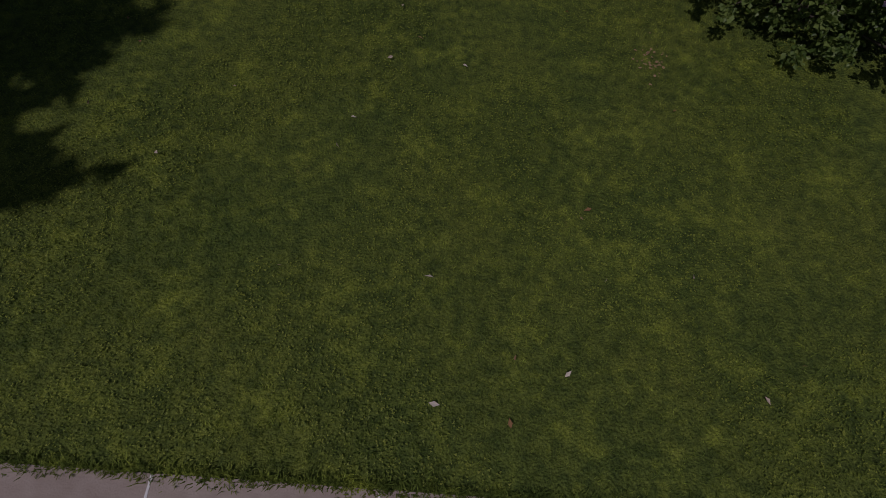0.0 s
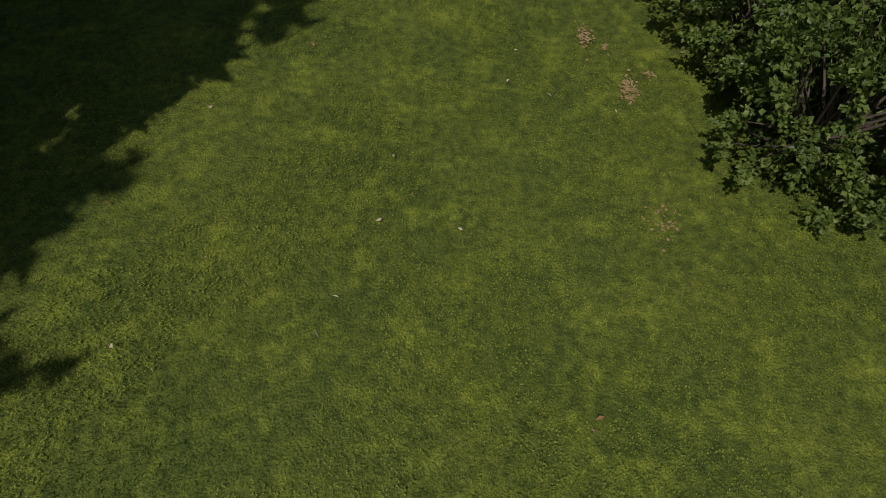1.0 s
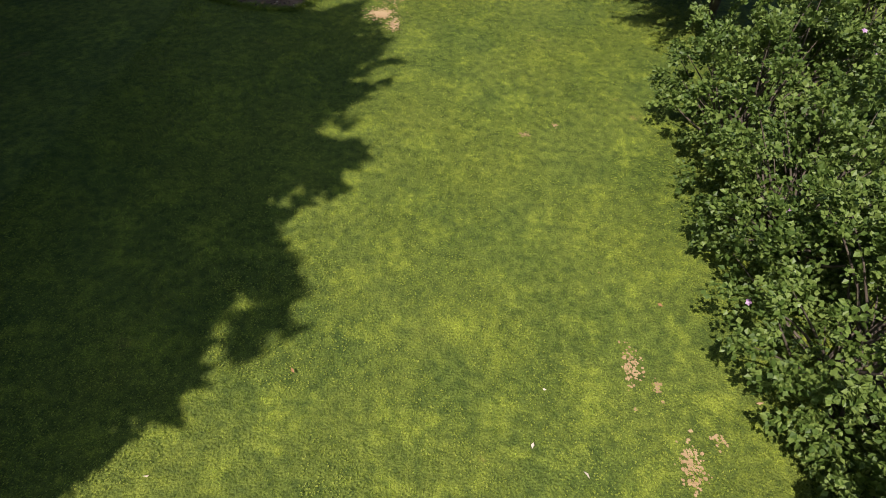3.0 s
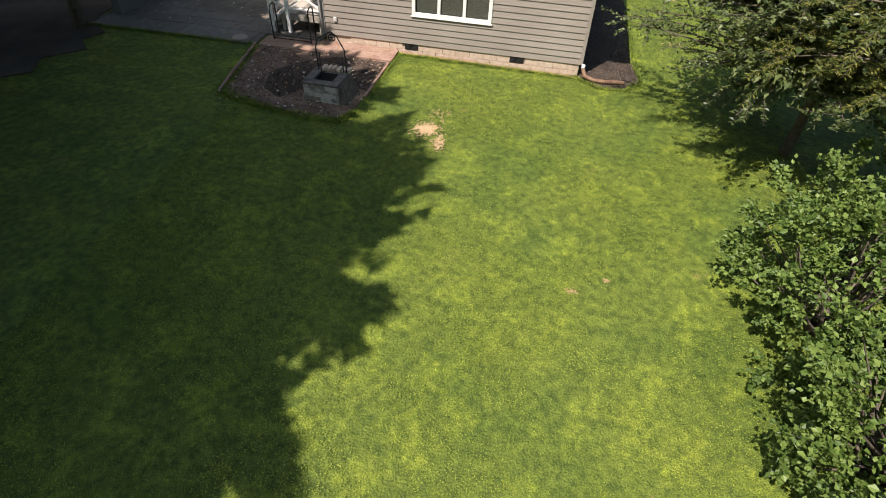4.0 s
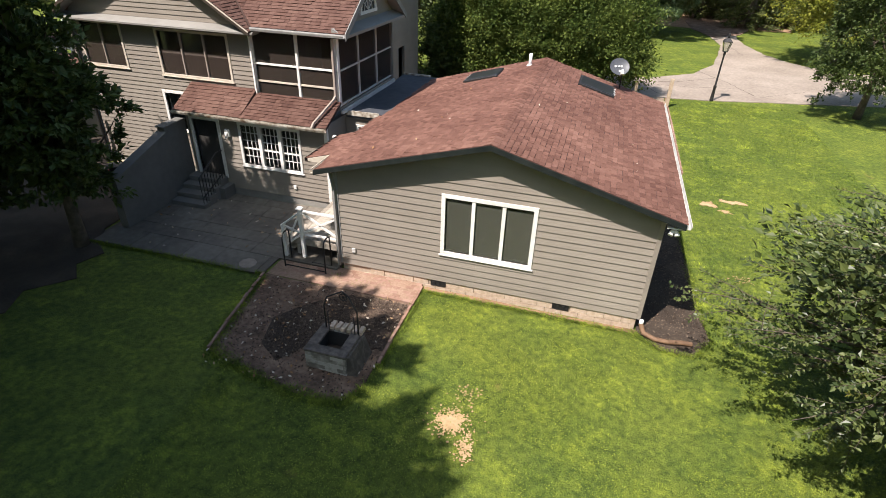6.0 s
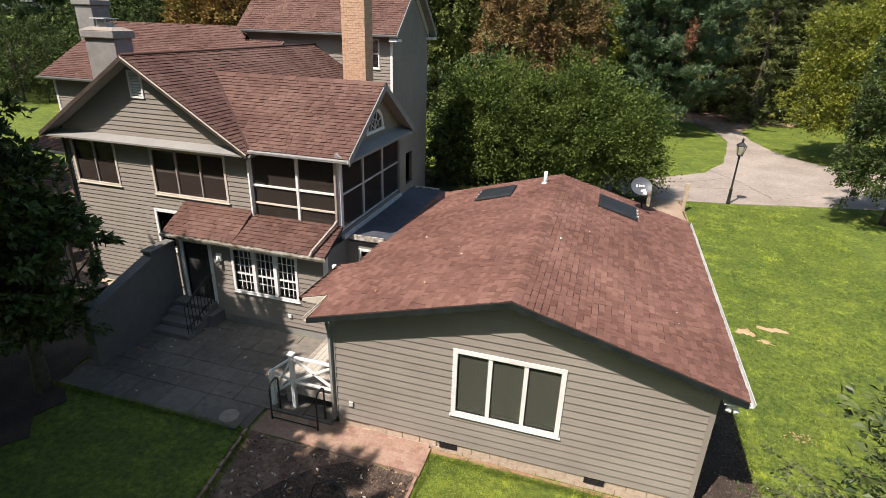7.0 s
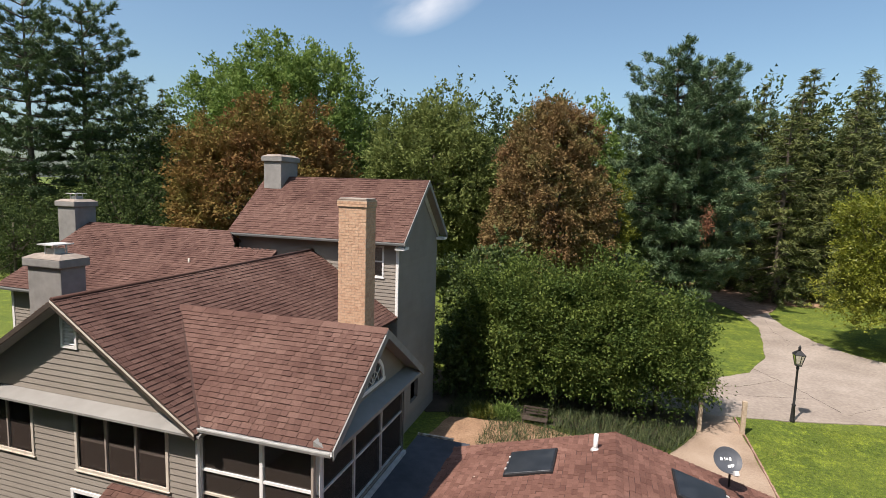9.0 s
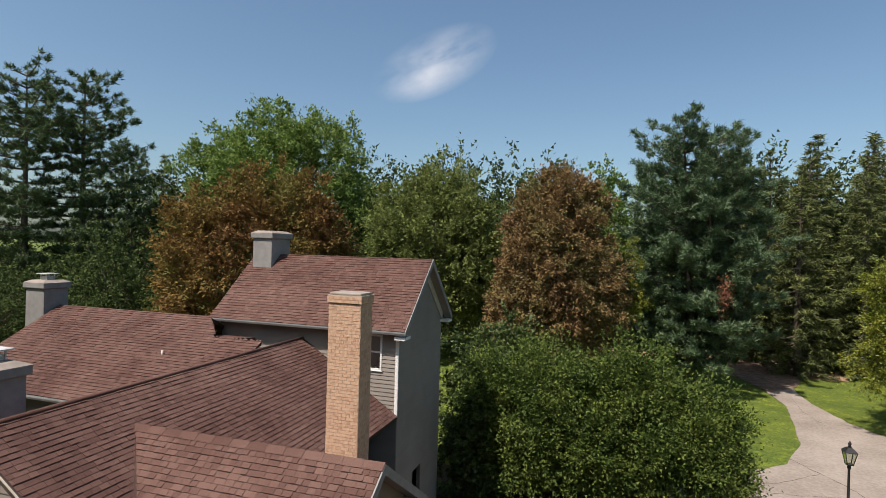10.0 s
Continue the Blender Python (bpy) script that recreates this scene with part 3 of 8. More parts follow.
def window(face, u0, u1, z0, z1, parent, lights=1, grid=None, trim=0.09, pane="glass", blind=0.0, mull=0.06, frame="trim", rail=False, inner="", sheer=False, meet=0.5, screened=False):
    """A window in an opening: casing, sill, mullions, glazing bars, a pane to each light, and a blind behind if drawn."""
    pl = face.p((u0 + u1) / 2, z0)
    w = thing("window", at=pl)
    attach(w, parent)
    bm = bmesh.new()
    bar(bm, face, u0 - trim, u0, z0 - trim, z1 + trim, -0.1, 0.045)
    bar(bm, face, u1, u1 + trim, z0 - trim, z1 + trim, -0.1, 0.045)
    bar(bm, face, u0, u1, z1, z1 + trim, -0.1, 0.043)
    bar(bm, face, u0, u1, z0 - trim, z0, -0.1, 0.043)
    step = (u1 - u0 + mull) / lights
    for i in range(1, lights):
        u = u0 + i * step - mull
        mb = bmesh.new()
        bar(mb, face, u, u + mull, z0, z1, -0.09, 0.03)
        bmesh.ops.recalc_face_normals(mb, faces=mb.faces[:])
        finish("mullion", mb, inner or frame, w)
    bmesh.ops.recalc_face_normals(bm, faces=bm.faces[:])
    soft_edges(finish("window_frame", bm, frame, w), 0.006)
    bm = bmesh.new()
    bar(bm, face, u0 - trim - 0.03, u1 + trim + 0.03, z0 - trim - 0.025, z0 - trim, -0.02, 0.065)
    bmesh.ops.recalc_face_normals(bm, faces=bm.faces[:])
    finish("window_sill", bm, frame, w)
    for i in range(lights):
        a = u0 + i * step
        b = a + step - mull
        bm = bmesh.new()
        bar(bm, face, a, b, z0, z1, -0.06, -0.054)
        bmesh.ops.recalc_face_normals(bm, faces=bm.faces[:])
        finish("pane", bm, pane, w)
        if grid or rail:
            bm = bmesh.new()
            zm = z0 + (z1 - z0) * meet
            bar(bm, face, a, b, zm - 0.025, zm + 0.025, -0.075, -0.035)
            if grid:
                nx, nz = grid
                for k in range(1, nx):
                    u = a + (b - a) * k / nx
                    bar(bm, face, u - 0.01, u + 0.01, z0, z1, -0.07, -0.04)
                for k in range(1, nz):
                    zz = z0 + (z1 - z0) * k / nz
                    if abs(zz - zm) > 0.05:
                        bar(bm, face, a, b, zz - 0.01, zz + 0.01, -0.069, -0.041)
            bmesh.ops.recalc_face_normals(bm, faces=bm.faces[:])
            finish("glazing_grid", bm, inner or frame, w)
        if blind:
            bm = bmesh.new()
            bar(bm, face, a + 0.01, b - 0.01, z1 - (z1 - z0) * blind, z1, -0.125, -0.115)
            bmesh.ops.recalc_face_normals(bm, faces=bm.faces[:])
            finish("blind", bm, "blind", w)
        if screened:
            bm = bmesh.new()
            bar(bm, face, a + 0.005, b - 0.005, z0 + 0.005, z1 - 0.005, -0.02, -0.016)
            bmesh.ops.recalc_face_normals(bm, faces=bm.faces[:])
            finish("screen", bm, screened if isinstance(screened, str) else "window_screen", w)
        if sheer:
            bm = bmesh.new()
            bar(bm, face, a - 0.03, b + 0.03, z0 - 0.08, z1, -0.18, -0.17)
            bmesh.ops.recalc_face_normals(bm, faces=bm.faces[:])
            finish("curtain", bm, sheer if isinstance(sheer, str) else "sheer", w)
    return w


def shingles(parent, origin, u_dir, v_dir, v_len, lo, hi, seed, apart=(), gauge=0.13, holes=(), mat="shingle"):
    """Courses of shingle tabs over a roof plane. u_dir runs along the eave, v_dir up the slope; lo and hi bound each course.
    apart: a stretch (v0, v1, u0, u1) whose tabs are parts of their own."""
    rng = random.Random(seed)
    o, ud, vd = Vector(origin), Vector(u_dir).normalized(), Vector(v_dir).normalized()
    n = ud.cross(vd).normalized()
    if n.z < 0:
        n = -n
    verts, faces, count = [], [], 0
    v = -0.02
    while v < v_len - 0.02:
        v1 = min(v + gauge, v_len)
        la, ra, lb, rb = lo(max(v, 0)), hi(max(v, 0)), lo(v1), hi(v1)
        u = min(la, lb) + rng.uniform(-0.25, 0)
        while u < max(ra, rb):
            w = rng.choice((0.13, 0.16, 0.2, 0.25))
            a, b, e, f = max(u, la), min(u + w, ra), max(u, lb), min(u + w, rb)
            u += w
            if b - a < 0.01 and f - e < 0.01:
                continue
            b, f = max(b, a + 0.004), max(f, e + 0.004)
            c = (a + b) / 2
            if any(h[0] < c < h[1] and h[2] < v + gauge / 2 < h[3] for h in holes):
                continue
            g = 0.004
            top = v1 - rng.choice((0.003, 0.005, 0.017))
            lift = rng.choice((0.012, 0.023)) + rng.uniform(-0.002, 0.002)
            low = [o + ud * (a + g) + vd * (v - rng.uniform(0, 0.006)) + n * 0.001, o + ud * (b - g) + vd * v + n * 0.001, o + ud * (f - g) + vd * top + n * 0.001, o + ud * (e + g) + vd * top + n * 0.001]
            high = [p + n * (lift if k < 2 else 0.004) for k, p in enumerate(low)]
            quad = ((4, 5, 6, 7), (0, 1, 5, 4), (1, 2, 6, 5), (3, 0, 4, 7))
            if apart and apart[0] <= v < apart[1] and apart[2] <= c < apart[3] and count < 300:
                count += 1
                me = bpy.data.meshes.new("shingle")
                me.from_pydata([p[:] for p in low + high], [], quad)
                me.materials.append(M[mat])
                attach(new("shingle", me), parent)
            else:
                k = len(verts)
                verts += [p[:] for p in low + high]
                faces += [tuple(k + i for i in q) for q in quad]
        v = v1
    ob = from_arrays("shingle_field", np.array(verts), np.array(faces), mat, parent)
    return tagged(ob, kind="stuff")


def roof_slab(name, corners, thick, parent, mat="underlay"):
    """A sloping roof deck: its upper corners in order, and its thickness, straight down."""
    bm = bmesh.new()
    top = [bm.verts.new(c) for c in corners]
    low = [bm.verts.new((c[0], c[1], c[2] - thick)) for c in corners]
    bm.faces.new(top)
    bm.faces.new(low[::-1])
    for i in range(len(top)):
        j = (i + 1) % len(top)
        bm.faces.new((top[i], low[i], low[j], top[j]))
    bmesh.ops.recalc_face_normals(bm, faces=bm.faces[:])
    return finish(name, bm, mat, parent)


def gutter(p, q, parent, out, mat="gutter", size=0.11):
    """An open eave gutter from p to q, hanging outwards along out."""
    bm = bmesh.new()
    p, q, o = Vector(p), Vector(q), Vector(out)
    prof = [(0, 0), (0, -size), (size * 0.75, -size), (size, -size * 0.35), (size, 0), (size - 0.012, 0), (size - 0.014, -size * 0.33), (size * 0.72, -size + 0.014), (0.012, -size + 0.014), (0.012, 0)]
    ring = lambda c: [bm.verts.new(c + o * a + Vector((0, 0, b))) for a, b in prof]
    r0, r1 = ring(p), ring(q)
    for i in range(len(prof)):
        j = (i + 1) % len(prof)
        bm.faces.new((r0[i], r0[j], r1[j], r1[i]))
    bm.faces.new(r0)
    bm.faces.new(r1[::-1])
    bmesh.ops.recalc_face_normals(bm, faces=bm.faces[:])
    return finish("gutter", bm, mat, parent)


def downspout(pts, parent, mat="fascia", w=0.07):
    bm = bmesh.new()
    for a, b in zip(pts, pts[1:]):
        d = (Vector(b) - Vector(a)).normalized() * 0.02
        beam(bm, Vector(a) - d, Vector(b) + d, w, w * 0.8, up=(0.3, 1, 0.1))
    return finish("downspout", bm, mat, parent)


def brick_stack(parent, x0, x1, y0, y1, z0, z1, mat, bl=0.2, bh=0.066, joint=0.01, proud=0.006, apart_faces=("front", "right")):
    """Courses of bricks on the faces of a stack, each brick a piece of its own, over a mortar core."""
    bm = bmesh.new()
    box(bm, x0, x1, y0, y1, z0, z1)
    core = finish("masonry_core", bm, "mortar", parent)
    shared = {}
    rng = random.Random(int(abs(x0) * 100))
    joined_v, joined_f, pieces = [], [], 0
    row, z = 0, z0 + joint
    while z + bh <= z1 + 0.001:
        for face in ("front", "right", "back", "left"):
            length = (x1 - x0) if face in ("front", "back") else (y1 - y0)
            u = -(bl / 2 if row % 2 else 0.0)
            while u < length - 0.015:
                a, b = max(u + joint / 2, 0.0), min(u + bl - joint / 2, length)
                u += bl
                if b - a < 0.02:
                    continue
                w, d = round(b - a, 3), proud + rng.uniform(-0.003, 0.003)
                if face in apart_faces and pieces < 300:
                    key = (w, face)
                    if key not in shared:
                        m = bmesh.new()
                        if face in ("front", "back"):
                            box(m, 0, w, -proud, 0.02, 0, bh)
                        else:
                            box(m, -0.02, proud, 0, w, 0, bh)
                        me = bpy.data.meshes.new("brick")
                        m.to_mesh(me)
                        m.free()
                        me.materials.append(M[mat])
                        shared[key] = me
                    ob = attach(new("brick", shared[key]), parent)
                    j = rng.uniform(-0.002, 0.002)
                    ob.location = (x0 + a, y0 + j, z) if face == "front" else (x1 + j, y0 + a, z)
                    pieces += 1
                else:
                    k = len(joined_v)
                    c = {"front": (x0 + a, x0 + b, y0 - d, y0 + 0.02), "back": (x0 + a, x0 + b, y1 - 0.02, y1 + d), "right": (x1 - 0.02, x1 + d, y0 + a, y0 + b), "left": (x0 - d, x0 + 0.02, y0 + a, y0 + b)}[face]
                    joined_v += [(c[i], c[2 + j], z + h) for h in (0, bh) for i, j in ((0, 0), (1, 0), (1, 1), (0, 1))]
                    joined_f += [tuple(k + i for i in q) for q in ((3, 2, 1, 0), (4, 5, 6, 7), (0, 1, 5, 4), (1, 2, 6, 5), (2, 3, 7, 6), (3, 0, 4, 7))]
        z += bh + joint
        row += 1
    if joined_v:
        tagged(from_arrays("brickwork", np.array(joined_v), np.array(joined_f), mat, parent), kind="stuff")
    return core


# ---- plants ----
def leaf_cloud(name, centres, dirs, size, mat, parent, seed, narrow=0.55, label="", droop=0.0, simple=False):
    """Many small folded leaves, one at each centre, pointing roughly along dirs."""
    rng = np.random.default_rng(seed)
    n = len(centres)
    d = dirs + rng.normal(0, 0.45, (n, 3))
    d[:, 2] -= droop
    d /= np.linalg.norm(d, axis=1)[:, None] + 1e-9
    s = np.cross(d, rng.normal(0, 1, (n, 3)) + np.array([0, 0, 1.6]))
    s /= np.linalg.norm(s, axis=1)[:, None] + 1e-9
    nrm = np.cross(s, d)
    L = (size * rng.uniform(0.65, 1.3, n))[:, None]
    W = L * narrow * 0.5
    base = centres
    tip = base + d * L
    if simple:      # far leaves: one pointed face each
        v = np.stack([base - s * W, base + s * W, tip], 1).reshape(-1, 3)
        return from_arrays(name, v, np.arange(3 * n).reshape(n, 3), mat, parent, label)
    mid = base + d * L * 0.45 + nrm * L * 0.08
    v = np.stack([base, mid + s * W, tip - nrm * L * 0.06, mid - s * W], 1).reshape(-1, 3)
    f = np.arange(4 * n).reshape(n, 4)
    return from_arrays(name, v, f, mat, parent, label)


def clump_points(rng, centre, radii, clumps, per, clump_r, hollow=0.55, base_cut=-0.75, lumpy=0.25, cone=0.0):
    """Points and outward ways for the leaves of a crown: sprays near the surface of a lumpy ellipsoid."""
    c = np.asarray(centre, float)
    r = np.asarray(radii, float)
    d = rng.normal(0, 1, (clumps * 3, 3))
    d /= np.linalg.norm(d, axis=1)[:, None]
    d = d[d[:, 2] > base_cut][:clumps]
    k = len(d)
    lump = 1 + lumpy * np.sin(d[:, 0] * 5 + c[0]) * np.cos(d[:, 1] * 4 + c[1]) + lumpy * 0.6 * np.sin(d[:, 2] * 7 + d[:, 0] * 3) + rng.uniform(-0.12, 0.12, k)
    rad = (hollow + (1 - hollow) * rng.random(k) ** 0.45) * lump
    off0 = d * rad[:, None] * r
    off0[:, :2] *= (1 - cone * np.clip((off0[:, 2:] / r[2] + 1) / 2, 0, 1)) * (1 + 0.5 * cone)
    cc = c + off0
    cr = clump_r * rng.uniform(0.6, 1.35, k)
    # each clump is a spray of twigs that reach outwards and a little up, with the leaves strung along them
    tw = max(3, round(per / 11))
    td = d[:, None, :] * 0.7 + rng.normal(0, 0.62, (k, tw, 3)) + np.array([0, 0, 0.12])
    td /= np.linalg.norm(td, axis=2)[:, :, None]
    tl = cr[:, None] * rng.uniform(0.7, 1.5, (k, tw))
    which = rng.integers(0, tw, (k, per))
    row = np.arange(k)[:, None]
    way = td[row, which]
    along = (tl[row, which] * rng.random((k, per)) ** 0.7)[:, :, None]
    pts = (cc[:, None, :] + way * along + rng.normal(0, 1, (k, per, 3)) * (0.13 * cr)[:, None, None]).reshape(-1, 3)
    out = (way * 0.8 + rng.normal(0, 0.5, (k, per, 3)) + d[:, None, :] * 0.3).reshape(-1, 3)
    return pts, out, cc


def limb_path(rng, a, b, bend=0.15, n=5, sag=0.0):
    a, b = np.asarray(a, float), np.asarray(b, float)
    L = np.linalg.norm(b - a)
    o = rng.normal(0, bend * L * 0.5, 3)
    return [a + (b - a) * t + o * math.sin(math.pi * t) * 0.6 + np.array([0, 0, -sag * L * math.sin(math.pi * t)]) for t in np.linspace(0, 1, n)]


def broad_tree(name, x, y, height, spread, mat, leaf, clumps, per, seed, label, trunk=None, bare=0.22, squash=1.0, clump_r=None, shift=(0, 0), group="", category="tree", lumpy=0.25, hollow=0.55, cone=0.0, simple=False, inner=900):
    """A broad-leaved tree: a tapered trunk with limbs that reach the clumps of its crown."""
    rng = np.random.default_rng(seed)
    z = gz(x, y) - 0.1
    t = thing(name, label, category, group, at=(x, y, z))
    h0 = height * bare
    cz = z + h0 + (height - h0) * 0.5
    cen = (x + shift[0], y + shift[1], cz)
    rad = (spread, spread * squash, (height - h0) * 0.52)
    cr = clump_r or spread * 0.2
    pts, out, cc = clump_points(rng, cen, rad, clumps, per, cr, hollow=hollow, lumpy=lumpy, cone=cone)
    tr = trunk or height * 0.018
    bm = bmesh.new()
    top = np.array([cen[0], cen[1], cz + (height - h0) * 0.25])
    path = limb_path(rng, (x, y, z), top, 0.04, 7)
    radii = [tr * 1.35, tr, tr * 0.85, tr * 0.7, tr * 0.5, tr * 0.32, tr * 0.12]
    tube(bm, path, radii, 9)
    finish("trunk", bm, "bark", t)
    bm = bmesh.new()
    order = rng.permutation(len(cc))[: min(26, len(cc))]
    for i in order:
        k = int(rng.integers(2, 5))
        tube(bm, limb_path(rng, path[k], cc[i], 0.12, 5), [tr * 0.42, tr * 0.3, tr * 0.2, tr * 0.12, tr * 0.05], 5, False)
    finish("branchwork", bm, "bark", t)
    core = rng.normal(0, 1, (inner, 3))
    core *= (0.66 * rng.random(inner) ** 0.4 / np.linalg.norm(core, axis=1))[:, None]
    big = leaf * 1.7
    cpts = np.array(cen) + core * np.array(rad) * np.array([1 - 0.5 * cone, 1 - 0.5 * cone, 1])
    leaf_cloud("crown", pts, out, leaf, mat, t, seed + 1, narrow=0.75 if simple else 0.55, simple=simple)
    leaf_cloud("inner_foliage", cpts, core, big, mat, t, seed + 2, narrow=0.9)
    return t


def pine_tree(name, x, y, height, spread, mat, seed, label, bare=0.2, whorl=0.85, droop=0.0, tuft=0.55, per=26, lean=0.12, group="", tops=1, dense=1.0, needle=0.28):
    """A conifer: a straight trunk, whorls of boughs, and tufts of needles along them."""
    rng = np.random.default_rng(seed)
    z = gz(x, y) - 0.1
    t = thing(name, label, "tree", group, at=(x, y, z))
    tr = height * 0.014
    bm_t, bm_b = bmesh.new(), bmesh.new()
    P, D = [], []
    for k in range(tops):
        ang = rng.uniform(0, 6.28)
        off = np.array([math.cos(ang), math.sin(ang), 0]) * (spread * 0.28 if tops > 1 else 0)
        hh = height * (1 - 0.06 * k)
        top = np.array([x, y, z + hh]) + off
        path = limb_path(rng, (x, y, z), top, 0.015, 8)
        tube(bm_t, path, [tr * 1.3, tr, tr * 0.9, tr * 0.75, tr * 0.6, tr * 0.42, tr * 0.25, tr * 0.05], 8)
        h = hh * bare
        while h < hh - 0.3:
            f = (h - hh * bare) / (hh * (1 - bare))
            prof = (1 - f) ** 0.75 * (0.62 + 0.38 * min(1, f * 5)) if droop > 0.1 else math.sqrt(max(0.0, 1 - f ** 2.4)) * (0.62 + 0.38 * min(1, f * 3))
            s = h / hh * 7
            i = min(6, int(s))
            base = path[i] + (path[i + 1] - path[i]) * (s - i)
            nb = int(rng.integers(4, 7)) if f < 0.9 else 3
            a0 = rng.uniform(0, 6.28)
            for b in range(nb):
                a = a0 + 6.28 * b / nb + rng.normal(0, 0.25)
                L = max(0.35, spread * prof * (rng.uniform(0.45, 1.2) if droop < 0.1 else rng.uniform(0.65, 1.12)))
                rise = (0.1 + 0.55 * f ** 2) * L - droop * L
                end = base + np.array([math.cos(a) * L, math.sin(a) * L, rise])
                bp = limb_path(rng, base, end, 0.06, 5, sag=0.06)
                tube(bm_b, bp, [tr * 0.24, tr * 0.19, tr * 0.13, tr * 0.08, tr * 0.03], 4, False)
                m = max(2, int(L * 3.2 * dense))
                for q in range(m):
                    u = 0.25 + 0.75 * (q + rng.random()) / m
                    j = min(3, int(u * 4))
                    c = bp[j] + (bp[j + 1] - bp[j]) * (u * 4 - j)
                    side = rng.normal(0, 1, 3) * np.array([1, 1, 0.16]) * L * (0.22 if droop < 0.1 else 0.15) * (1.15 - u)
                    c = c + side
                    dd = rng.normal(0, 1, (per, 3)) * np.array([1, 1, 0.55]) + np.array([math.cos(a), math.sin(a), 0.75 - droop * 4.0]) * 0.8
                    P.append(c + rng.normal(0, 0.12, (per, 3)))
                    D.append(dd)
            h += whorl * rng.uniform(0.7, 1.25)
    finish("trunk", bm_t, "bark", t)
    tagged(finish("branchwork", bm_b, "bark", t), kind="stuff")
    leaf_cloud("needle_mass", np.concatenate(P), np.concatenate(D), tuft, mat, t, seed + 3, narrow=needle, simple=True)
    return t


def copied(src, x, y, turn, scale):
    """The same kind of tree again, turned and scaled."""
    ob = copy_thing(src, pose(x, y, gz(x, y) - 0.1, 0, 0, turn) @ Matrix.Diagonal((scale, scale, scale, 1)))
    return ob


# ---- the ground ----
def spaced():
    near = [i * 1.0 for i in range(-40, 41)]
    far = [60, 90, 140, 220, 400, 800, 1600, 3000]
    return [-f for f in far[::-1]] + near + far


def build_ground():
    xs = spaced()
    ys = [y + 25 for y in spaced()]
    v = np.array([(x, y, 0) for y in ys for x in xs], float)
    v[:, 2] = ground_z(v[:, 0], v[:, 1]) + 0.012 * np.sin(v[:, 0] * 1.3) * np.cos(v[:, 1] * 0.9) - 0.012
    n = len(xs)
    f = np.array([(j * n + i, j * n + i + 1, (j + 1) * n + i + 1, (j + 1) * n + i) for j in range(len(ys) - 1) for i in range(n - 1)])
    ob = from_arrays("ground", v, f, "lawn")
    for p in ob.data.polygons:
        p.use_smooth = True
    return tagged(ob, "sunlit mown lawn with clover and bare patches", "lawn", "", "structure")


build_ground()

BED_PIT = [(-9.0, 22.4), (-8.82, 21.2), (-8.52, 19.48), (-7.6, 19.2), (-6.6, 18.98), (-5.7, 18.92), (-5.15, 19.05), (-4.97, 19.6), (-4.97, 22.4)]
BRICK_WALK = [(-9.05, 23.25), (-9.0, 22.42), (-4.97, 22.42), (-4.95, 23.28)]
BED_RIGHT = [(0.38, 23.2), (0.9, 22.75), (1.6, 22.75), (2.05, 23.4), (1.85, 24.6), (1.75, 29.0), (1.7, 33.5), (0.38, 33.5)]
DRIVE = [(-2.5, 45.75), (1.55, 45.7), (5, 46.3), (11.2, 47.9), (20, 50.5), (40, 57), (40, 66), (22, 59.5), (16, 57.8), (14, 58.3), (12, 60.3), (10.85, 62.8), (10, 67), (9.9, 71), (11, 78), (15, 90), (11, 90), (8.3, 80), (7.6, 71), (7.9, 66), (7.1, 61.5), (6.2, 57), (4.5, 53.3), (1.6, 50.7), (-2.5, 49.8)]
PAVED = [(2.2, 45.75), (2.25, 40.7), (2.2, 33.6), (-1.5, 33.6), (-1.6, 39.5), (-0.9, 40.9), (0.3, 43.2), (0.6, 45.65)]
RED_SOIL = [(-1.55, 33.6), (-9.0, 33.6), (-10.6, 38.0), (-10.2, 40.6), (-7.2, 41.3), (-5.8, 41.2), (-4.5, 40.7), (-2, 40.0), (-1.6, 39.4)]


def blob(cx, cy, rx, ry, seed):
    """A ragged rounded outline."""
    g = random.Random(seed)
    p = [g.uniform(0, 6.28) for _ in range(3)]
    return [(cx + rx * math.cos(a) * k, cy + ry * math.sin(a) * k) for a in (2 * math.pi * i / 22 for i in range(22)) for k in (1 + 0.3 * math.sin(2 * a + p[0]) + 0.22 * math.sin(3 * a + p[1]) + 0.15 * math.sin(5 * a + p[2]) + g.uniform(-0.1, 0.1),)]


DIRT = [blob(-3.05, 19.25, 0.17, 0.2, 1), blob(-2.65, 18.75, 0.12, 0.22, 2), blob(2.92, 31.4, 0.2, 0.26, 3), blob(3.75, 31.85, 0.36, 0.16, 4), blob(3.4, 30.95, 0.2, 0.09, 5), blob(2.18, 10.2, 0.13, 0.2, 6), blob(2.78, 8.9, 0.13, 0.26, 7), blob(3.2, 26.5, 0.2, 0.12, 8)]
for o in DIRT[:1] + DIRT[2:5]:
    drape("dirt_patch", o, 0.012, "soil", "structure", "bare tan soil showing in the lawn", "soil", wobble=0.05, step=0.1)
drape("planting_bed", BED_PIT, 0.02, "bed_soil", "structure", "brown earth bed round the brick pit", "bed", wobble=0.05)
drape("mulch_bed", [(-5.02, 22.36), (-5.02, 20.6), (-5.4, 20.7), (-6.35, 20.62), (-6.7, 19.9), (-7.1, 19.6), (-7.6, 20.1), (-7.75, 20.8), (-7.5, 21.4), (-6.9, 21.9), (-6.3, 22.36)], 0.032, "bed_mulch", "structure", "dark mulch spread behind the brick pit", "mulch bed", wobble=0.12, step=0.4)
